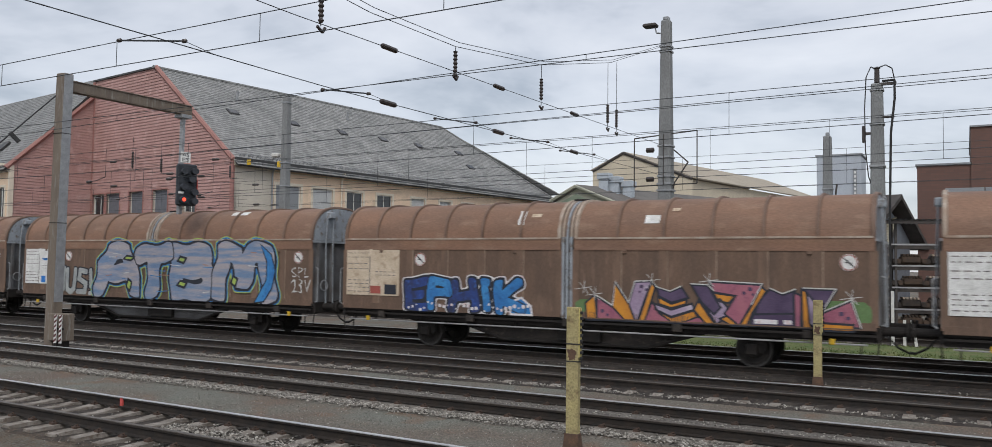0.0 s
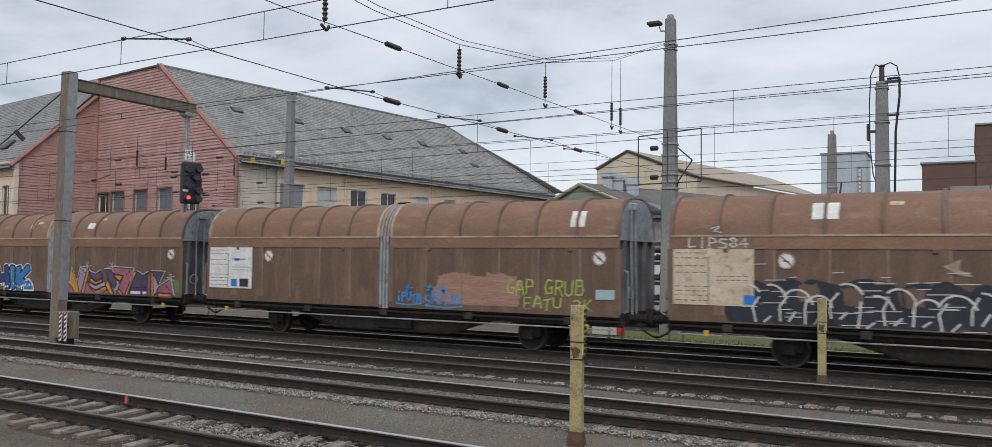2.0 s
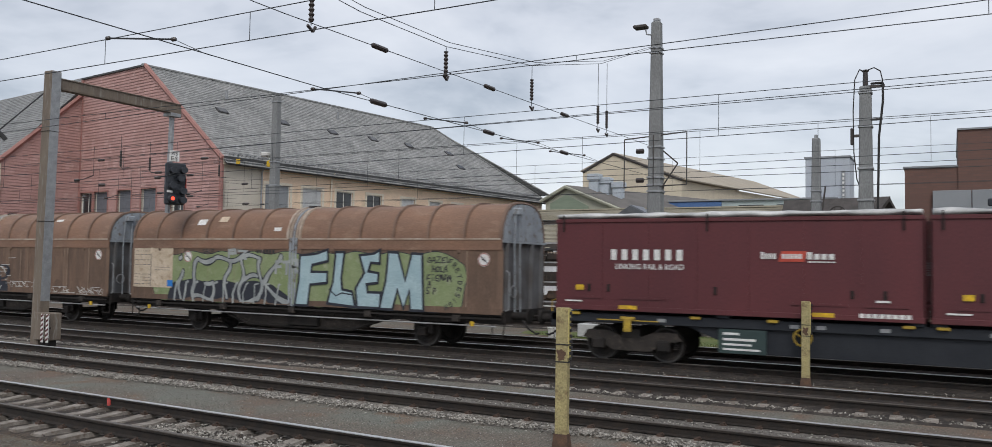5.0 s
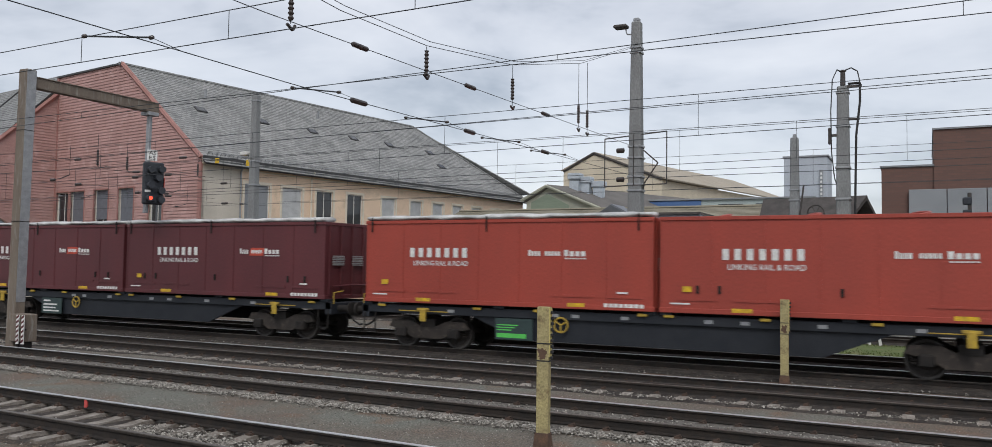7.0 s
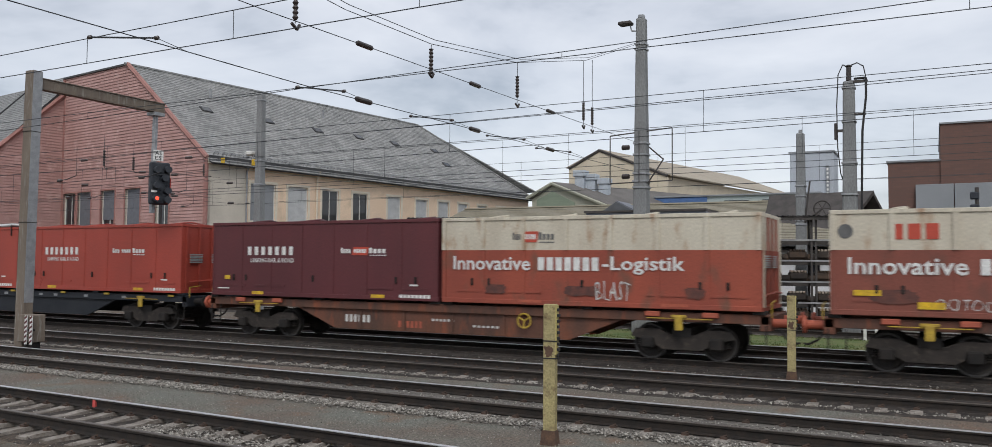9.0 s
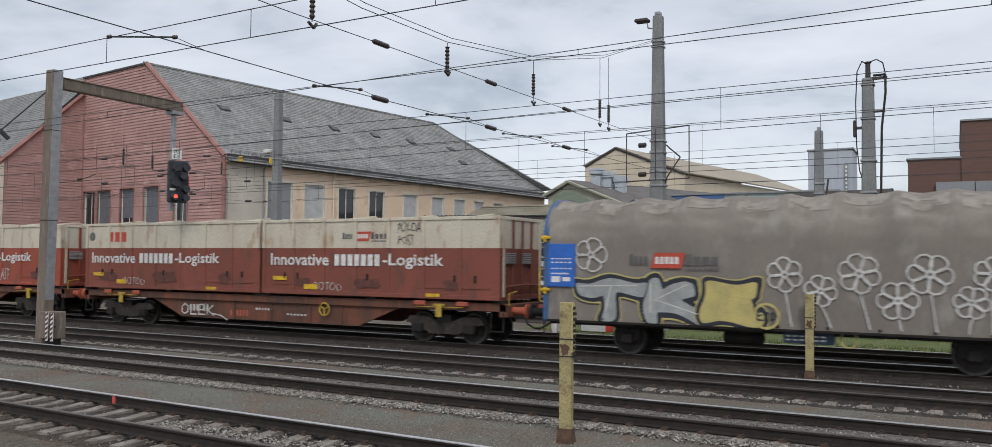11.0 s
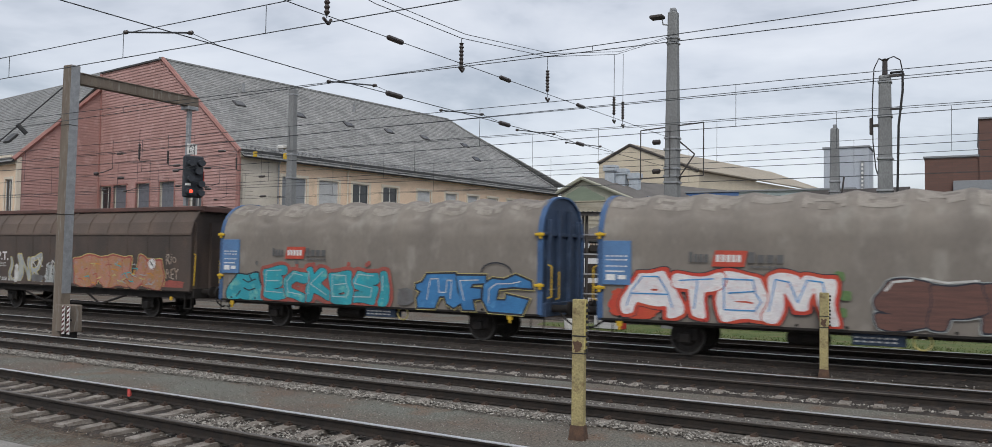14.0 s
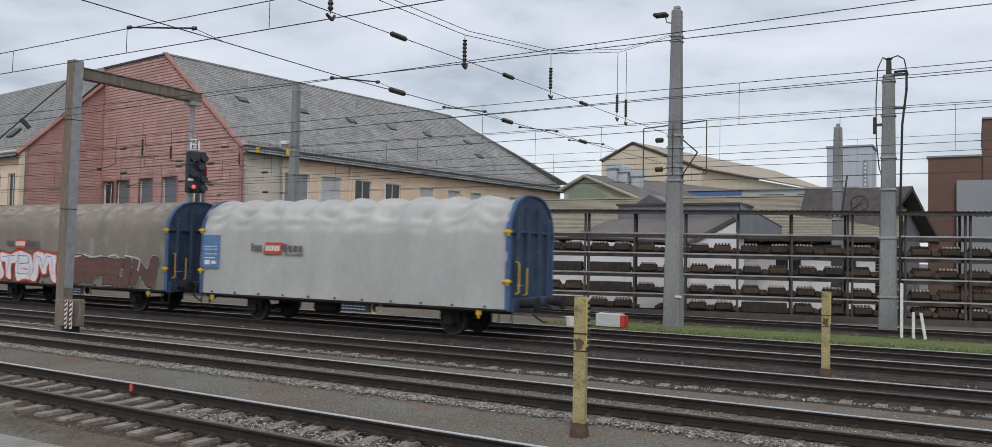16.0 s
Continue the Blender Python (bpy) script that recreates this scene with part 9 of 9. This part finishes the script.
    bm.faces.new([bm.verts.new(p) for p in (at_ab(w_ + 2.5, ridge_b, 15.85), at_ab(w_ + 34, ridge_b, 15.85), at_ab(w_ + 34, 8, 9), at_ab(w_, 8, 9))])
    bmesh.ops.solidify(bm, geom=bm.faces, thickness=0.1)
    part("back_roof", bm, SLATE, B)


long_building()


# ---- storage rack with spare parts behind the siding ----
RACK = pose(-11.39, 39.12, 0, 0, 0, 14.2)


def storage_rack():
    r = thing("storage_rack", "long dark steel storage rack with corrugated roof", "rack", RACK)
    xs = [-12.37 + 2.37 * k for k in range(13)]
    for k, x in enumerate(xs):
        for y in (0.0, 0.95):
            part("post", soft(boxes((x - 0.05, x + 0.05, y - 0.05, y + 0.05, G - 0.03, 4.66)), 0.008), RACKSTEEL, r)
        if k in (3, 8, 10):
            part("post", boxes((x + 0.15, x + 0.24, -0.05, 0.05, G, 4.66)), RACKSTEEL, r)
        part("cross_arm", boxes((x - 0.03, x + 0.03, 0.05, 0.9, 2.62, 2.70), (x - 0.03, x + 0.03, 0.05, 0.9, 0.72, 0.8)), RACKSTEEL, r)
        part("roof_arm", boxes((x - 0.04, x + 0.04, -0.3, 1.3, 4.60, 4.67)), RACKSTEEL, r)
    x0, x1 = xs[0] - 0.3, xs[-1] + 0.3
    for z in (0.80, 1.75, 2.71, 3.65):
        for y in (-0.07, 1.0):
            part("beam", boxes((x0, x1, y - 0.02, y + 0.02, z - 0.035, z + 0.03)), RACKBEAM, r, "pale grey steel beam")
        part("shelf_rail", boxes((x0, x1, 0.2, 0.27, z - 0.2, z - 0.04), (x0, x1, 0.65, 0.72, z - 0.2, z - 0.04)), RACKSTEEL, r)
    part("base_beam", boxes((x0, x1, -0.1, 0.05, G, 0.05), (x0, x1, 0.9, 1.05, G, 0.05)), RACKSTEEL, r)
    part("fascia", boxes((x0, x1, -0.33, -0.28, 4.56, 4.72)), RACKSTEEL, r)
    pts = []
    n = 260
    bm = bmesh.new()
    rows = [[], []]
    for k in range(n + 1):
        x = x0 + (x1 - x0) * k / n
        z = 4.74 + (0.03 if k % 2 else -0.02)
        rows[0].append(bm.verts.new((x, -0.42, z)))
        rows[1].append(bm.verts.new((x, 1.4, z - 0.12)))
    for k in range(n):
        bm.faces.new((rows[0][k], rows[0][k + 1], rows[1][k + 1], rows[1][k]))
    part("roof_sheet", bm, ZINC, r, "corrugated metal roof sheet")
    # spare parts: heavy dark castings and beams
    def casting(kind):
        m = OILYB if kind == 2 else OILY
        t = thing("spare_casting", ("oily dark iron casting with pale ridged top lying on rack", "long dark steel drawgear beam stored on the rack", "rusty brown iron casting stored on the rack")[kind], "machine part", group="spare parts on the rack")
        if kind != 1:
            part("body", soft(boxes((-0.40, 0.40, 0.05, 0.75, 0.06, 0.40)), 0.06), m, t)
            part("flange", soft(boxes((-0.78, 0.78, 0.15, 0.65, 0.0, 0.17)), 0.02), m, t)
            for k in range(5):
                part("ridge", soft(boxes((-0.34 + 0.145 * k, -0.25 + 0.145 * k, 0.02, 0.7, 0.39, 0.48)), 0.012), HABTRIM if kind == 0 else m, t)
            for x in (-0.52, 0.52):
                part("bush", turned([(-0.02, 0.11), (0.75, 0.11)], (x, 0, 0.17), "Y", 12), m, t)
        else:
            part("beam", soft(boxes((-1.0, 1.0, 0.1, 0.75, 0.0, 0.46)), 0.03), m, t)
            for k in range(9):
                part("rib", soft(boxes((-0.95 + 0.22 * k, -0.87 + 0.22 * k, 0.05, 0.1, 0.02, 0.32)), 0.01), m, t)
            part("pin", turned([(-1.12, 0.07), (1.12, 0.07)], (0, 0.4, 0.17), "X", 10), m, t)
        return t
    protos = [casting(k) for k in range(3)]
    rng = random.Random(21)
    first = [True, True, True]
    for k in range(12):
        x = xs[k]
        for z, kinds in ((0.06, (0, 1)), (0.835, (1, 0)), (1.785, (0, 2)), (2.745, (0, 2))):
            picks = ((x + 0.62 + rng.uniform(-0.1, 0.1)), (x + 1.78 + rng.uniform(-0.1, 0.1)))
            if rng.random() < 0.38 and z < 2.5:
                spots = [(1, x + 1.18)]
            else:
                spots = [(rng.choice((0, 0, 2)), p) for p in picks if rng.random() < 0.97]
            for kind, px in spots:
                m = RACK @ pose(px, 0, z, 0, 0, rng.uniform(-2, 2))
                if first[kind]:
                    protos[kind].matrix_world = m
                    first[kind] = False
                else:
                    copy_thing(protos[kind], m)


storage_rack()


# ---- houses and halls behind the yard ----
def facets(name, polys, material, parent, label="", t=0.0):
    bm = bmesh.new()
    for p in polys:
        bm.faces.new([bm.verts.new(q) for q in p])
    bmesh.ops.recalc_face_normals(bm, faces=bm.faces)
    if t:
        bmesh.ops.solidify(bm, geom=bm.faces, thickness=t)
    return part(name, bm, material, parent, label)


def pitched_slope(name, o, u, up, width, left, right, height, step, material, parent, label=""):
    n = u.cross(up)
    return courses(name, frame_on(o, u, n), width, left, right, height, step, 0.04, material, parent, label)


def white_house():
    h = thing("white_house", "low white house with grey felt roof and zinc dormer", "house")
    lo_l, lo_r, up_r, up_l = Vector((-20.2, 44.0, 3.52)), Vector((-13.26, 44.0, 3.26)), Vector((-11.6, 47.0, 4.70)), Vector((-18.8, 47.0, 4.58))
    facets("roof", [(lo_l, lo_r, up_r, up_l)], ROOFGREY, h, "grey-brown felt roof", 0.14)
    d = Vector((0.35, 0, 0))
    facets("gable_wall", [(Vector((-13.2, 44.2, G)), Vector((-11.2, 47.6, G)), Vector((-11.2, 47.6, 4.55)), Vector((-11.5, 47.0, 4.55)), Vector((-13.2, 44.2, 3.15)))], HOUSEWHITE, h, "white rendered gable wall", 0.25)
    facets("front_wall", [(Vector((-20.0, 44.2, G)), Vector((-13.2, 44.2, G)), Vector((-13.2, 44.2, 3.1)), Vector((-20.0, 44.2, 3.4)))], HOUSEWHITE, h, "white rendered wall", 0.25)
    part("verge_board", pipe([lo_r + Vector((0.05, 0, -0.05)), up_r + Vector((0.05, 0, -0.05))], 0.09), RACKSTEEL, h)
    part("dormer", boxes((-18.4, -11.35, 47.0, 50.2, 4.0, 5.50)), ZINC, h, "grey zinc-clad dormer box")
    part("dormer_edge", boxes((-18.5, -11.25, 46.9, 50.2, 5.50, 5.62)), RACKSTEEL, h)
    facets("dormer_cheek", [(Vector((-11.35, 47.05, 5.5)), Vector((-9.3, 48.0, 4.25)), Vector((-9.3, 48.0, 3.75)), Vector((-11.35, 47.05, 3.75)))], ZINC, h, "", 0.2)
    part("dormer_verge", pipe([(-11.35, 47.0, 5.56), (-9.25, 47.95, 4.28)], 0.08), RACKSTEEL, h)
    part("chimney_pipe", pipe([(-15.0, 46.0, 4.2), (-15.0, 46.0, 6.25)], 0.11, 10), GALV, h)
    l = thing("tiled_house", "long white house with mossy pale tiled roof", "house")
    m = frame_on(Vector((-34, 50.3, 0)), Vector((1, 0, 0)), Vector((0, -1, 0)))
    ws = [(23.9, 25.4, 1.3, 3.1), (26.9, 28.3, 1.3, 3.1), (20.5, 21.5, 1.3, 3.0)]
    wall_with_holes("wall", m, 0, 30.2, G, 3.85, 0.3, ws, HOUSEWHITE, l, "white rendered front wall")
    for w in ws:
        window_in(m, *w, l, PANE, None)
    rail = [(18.6 + 0.0, 18.75, 0.0, 3.8)]
    for x in (22.9, 25.9, 29.3):
        p = part("pilaster", boxes((x, x + 0.3, G, 3.8, 0.0, 0.1)), HOUSEWHITE, l)
        p.matrix_world = m
    up = Vector((0, 10, 3.05)).normalized()
    height = math.hypot(10.6, 3.23)
    pitched_slope("roof", Vector((-34, 49.6, 3.66)), Vector((1, 0, 0)), up, 30, lambda y: 0.0, lambda y: 30.4, height, 0.36, TILES, l, "mossy pale concrete tile roof in courses")
    facets("roof_deck", [(Vector((-34, 49.7, 3.35)), Vector((-3.6, 49.7, 3.35)), Vector((-3.6, 59.8, 6.5)), Vector((-34, 59.8, 6.5)))], RACKSTEEL, l, "", 0.1)
    facets("back_slope", [(Vector((-34, 59.8, 6.85)), Vector((-3.6, 59.8, 6.85)), Vector((-3.6, 70, 3.6)), Vector((-34, 70, 3.6)))], TILES, l, "", 0.1)
    g = part("gutter", boxes((-34, -3.6, 49.5, 49.62, 3.58, 3.7)), GUTTER, l)
    k = part("roof_hatch", soft(boxes((-21.8, -20.9, 53.0, 53.8, 4.75, 5.05)), 0.03), GALV, l)
    # small dark cross gable on the ridge
    facets("cross_gable", [(Vector((-21.5, 57.5, 6.15)), Vector((-20.1, 57.2, 6.95)), Vector((-18.6, 57.5, 6.15))), (Vector((-21.5, 57.5, 6.15)), Vector((-20.1, 57.2, 6.95)), Vector((-20.1, 60, 6.95)), Vector((-21.5, 60, 6.15))), (Vector((-18.6, 57.5, 6.15)), Vector((-20.1, 57.2, 6.95)), Vector((-20.1, 60, 6.95)), Vector((-18.6, 60, 6.15)))], ZINC, l, "", 0.06)
    e = thing("gabled_house", "house end with steep dark overhanging gable roof", "house")
    facets("roof", [(Vector((-3.2, 55.5, 6.85)), Vector((-9.5, 57.0, 6.85)), Vector((-9.5, 53.8, 4.2)), Vector((-4.6, 52.4, 4.35))), (Vector((-3.2, 55.5, 6.85)), Vector((-9.5, 57.0, 6.85)), Vector((-9.0, 60.0, 3.9)), Vector((-1.9, 58.0, 3.9)))], RACKSTEEL, e, "dark steep roof with wide verges", 0.22)
    facets("gable_wall", [(Vector((-5.2, 53.2, G)), Vector((-3.0, 57.6, G)), Vector((-3.0, 57.6, 4.6)), Vector((-4.0, 55.6, 6.2)), Vector((-5.2, 53.2, 4.4)))], ZINC, e, "grey gable wall", 0.25)
    facets("front_wall", [(Vector((-9.3, 54.4, G)), Vector((-5.2, 53.2, G)), Vector((-5.2, 53.2, 4.2)), Vector((-9.3, 54.4, 4.2)))], HOUSEWHITE, e, "", 0.25)


white_house()


def halls():
    s_ = thing("green_shed", "green boarded shed with dark pitched roof", "shed")
    o, ax = Vector((0, 66, 0)), Vector((0.42, 1, 0)).normalized() * 24
    L_, A_, R_ = Vector((-31.1, 66, 8.15)), Vector((-28.95, 66, 9.32)), Vector((-23.4, 66, 7.05))
    b = Vector((0, 0, 1))
    facets("gable_wall", [(Vector((-30.9, 66.2, G)), Vector((-23.9, 66.2, G)), Vector((-23.9, 66.2, 7.1)), Vector((-28.95, 66.2, 9.15)), Vector((-30.9, 66.2, 8.05)))], GREENTRIM, s_, "pale green gable", 0.2)
    facets("gable_panel", [(Vector((-30.4, 66.05, 6.2)), Vector((-26.9, 66.05, 6.2)), Vector((-26.9, 66.05, 7.65)), Vector((-28.95, 66.05, 8.65)), Vector((-30.4, 66.05, 7.95)))], GREENWALL, s_, "green boarded field", 0.08)
    facets("roof", [(L_, A_, A_ + ax, L_ + ax), (A_, R_, R_ + ax, A_ + ax)], ROOFGREY, s_, "dark pitched roof", 0.16)
    part("bargeboard", pipe([L_ + Vector((-0.2, -0.1, -0.05)), A_ + Vector((0, -0.1, 0)), R_ + Vector((0, -0.1, 0))], 0.14), GREENTRIM, s_)
    facets("side_wall", [(Vector((-23.9, 66.2, G)), Vector((-23.9, 66.2, 7.0)), Vector((-23.9, 66.2, 7.0)) + ax, Vector((-23.9, 66.2, G)) + ax)], GREENWALL, s_, "", 0.2)
    for k, (px, pz) in enumerate(((-28.2, 9.0), (-27.4, 8.7), (-26.4, 8.35))):
        q = Vector((px + 0.9, 68.5 + 0.5 * k, pz))
        v = thing("roof_vent", "bright square steel roof ventilator", "ventilator", pose(q.x, q.y, q.z), "ventilators on the shed")
        part("shaft", soft(boxes((-0.42, 0.42, -0.42, 0.42, -0.3, 1.05)), 0.03), VENTSTEEL, v)
        part("hood", soft(boxes((-0.55, 0.55, -0.55, 0.55, 1.05, 1.6)), 0.05), VENTSTEEL, v)
    c = thing("cream_hall", "large cream clad industrial hall with low pitched roof", "hall")
    d = Vector((8.5, 38, 0))
    P = [Vector((-39.3, 95, G)), Vector((-39.3, 95, 13.9)), Vector((-35.4, 95, 15.85)), Vector((-27.1, 95, 12.55)), Vector((-27.1, 95, G))]
    facets("gable_wall", [P], HALLCREAM, c, "cream clad gable wall", 0.3)
    facets("side_wall", [(P[4], P[3], P[3] + d, P[4] + d)], HALLCREAM, c, "", 0.3)
    facets("roof", [(P[1] + Vector((-0.3, -0.3, 0.15)), P[2] + Vector((0, -0.3, 0.2)), P[2] + d + Vector((0, 0, 0.2)), P[1] + d), (P[2] + Vector((0, -0.3, 0.2)), P[3] + Vector((0.5, -0.3, 0.05)), P[3] + d + Vector((0.5, 0, 0.05)), P[2] + d + Vector((0, 0, 0.2)))], HALLROOF, c, "pale brown roof", 0.15)
    for x, z in ((-37.3, 13.6), (-35.6, 14.6), (-33.0, 13.9), (-30.3, 12.9)):
        part("pale_strip", boxes((x - 0.16, x + 0.16, 94.9, 95.0, 4, z)), WHITE, c)
    part("edge_strip", pipe([P[1] + Vector((0, -0.35, 0.1)), P[2] + Vector((0, -0.35, 0.2)), P[3] + Vector((0, -0.35, 0.1))], 0.16), RACKSTEEL, c)
    s_ = thing("mint_shed", "long low blue and pale mint clad shed", "shed")
    part("wall", boxes((-17.9, -8.5, 75, 84, G, 8.55)), MINT, s_, "pale mint cladding")
    part("blue_wall", boxes((-22.6, -17.9, 74.9, 84, G, 8.5)), BLUESHED, s_, "blue cladding")
    part("roof_edge", boxes((-22.7, -8.4, 74.8, 84, 8.55, 8.68)), GREYPANEL, s_)
    for x in (-16.4, -13.2):
        part("window_strip", boxes((x, x + 2.1, 74.93, 74.99, 7.9, 8.15)), PANE, s_)
    t = thing("grey_tower", "tall pale grey clad tower with a dark vertical sign", "tower")
    part("shaft", soft(boxes((-11.6, -7.9, 80, 84, G, 12.6)), 0.05), TOWERGREY, t, "pale grey vertical cladding")
    part("sign", boxes((-8.55, -8.25, 79.85, 79.95, 8.6, 11.4)), GREYPANEL, t)
    part("sign_bars", boxes(*[(-8.48, -8.32, 79.83, 79.85, 8.8 + 0.36 * k, 9.0 + 0.36 * k) for k in range(7)]), WHITE, t)
    part("roof_edge", boxes((-11.7, -7.8, 79.9, 84.1, 12.6, 12.75)), GREYPANEL, t)
    b = thing("brick_building", "brown brick industrial building with grey metal panels", "building")
    wl = part("wall", boxes((0, 3.0, 0, 8.95, -14, 0)), BRICKBROWN, b, "brown brick wall")
    wl.matrix_world = frame_on(Vector((-2.56, 58, 0)), Vector((1, 0, 0)), Vector((0, -1, 0)))
    w2 = part("high_wall", boxes((0, 16, -0.2, 11.15, -14, 0)), BRICKBROWN, b, "higher brown brick wall")
    w2.matrix_world = frame_on(Vector((0.35, 57.9, 0)), Vector((1, 0, 0)), Vector((0, -1, 0)))
    part("coping", boxes((-2.65, 0.4, 57.9, 72, 8.95, 9.05), (0.3, 16.4, 57.8, 72, 11.15, 11.25)), GREYPANEL, b)
    for k in range(4):
        part("metal_panel", soft(boxes((-1.03 + 2.1 * k, 1.03 + 2.1 * k, 57.72, 57.85, 1.2, 7.5)), 0.02), GREYPANEL, b, "grey metal panel")
    s_ = thing("yard_signal", "small dark signal post beside the brick building", "railway signal", pose(1.8, 46.5, 0))
    part("post", pipe([(0, 0, G), (0, 0, 6.3)], 0.09, 8), RACKSTEEL, s_)
    for z in (5.9, 5.3):
        part("lamp_box", soft(boxes((-0.3, 0.1, -0.15, 0.1, z - 0.18, z + 0.18)), 0.05), SIGNALBLACK, s_)


halls()


# ---- what moves: the train runs to the left, its wheels turn ----
def travelled(t):
    """Smooth distance of the train at t: cubic pieces through RUN."""
    ts, ds = [r[0] for r in RUN], [r[1] for r in RUN]
    k = min(max(sum(1 for a in ts if a <= t) - 1, 0), len(ts) - 2)
    def slope(i):
        a, b = max(i - 1, 0), min(i + 1, len(ts) - 1)
        return (ds[b] - ds[a]) / (ts[b] - ts[a])
    h = ts[k + 1] - ts[k]
    u = (t - ts[k]) / h
    return (2 * u ** 3 - 3 * u ** 2 + 1) * ds[k] + (u ** 3 - 2 * u ** 2 + u) * h * slope(k) + (3 * u ** 2 - 2 * u ** 3) * ds[k + 1] + (u ** 3 - u ** 2) * h * slope(k + 1)


def motions():
    coarse = [k * 0.25 for k in range(65)]
    for wagon, c in WAGONS:
        walk(wagon, [(t, pose(c - travelled(t), Y4, 0)) for t in coarse])
    fine = [k / FPS for k in range(16 * FPS + 1)]
    run = [travelled(t) for t in fine]
    for ws, x, r in WHEELS:
        walk(ws, [(t, pose(x, 0, r, 0, -math.degrees(d / r) % 360, 0)) for t, d in zip(fine, run)])


motions()
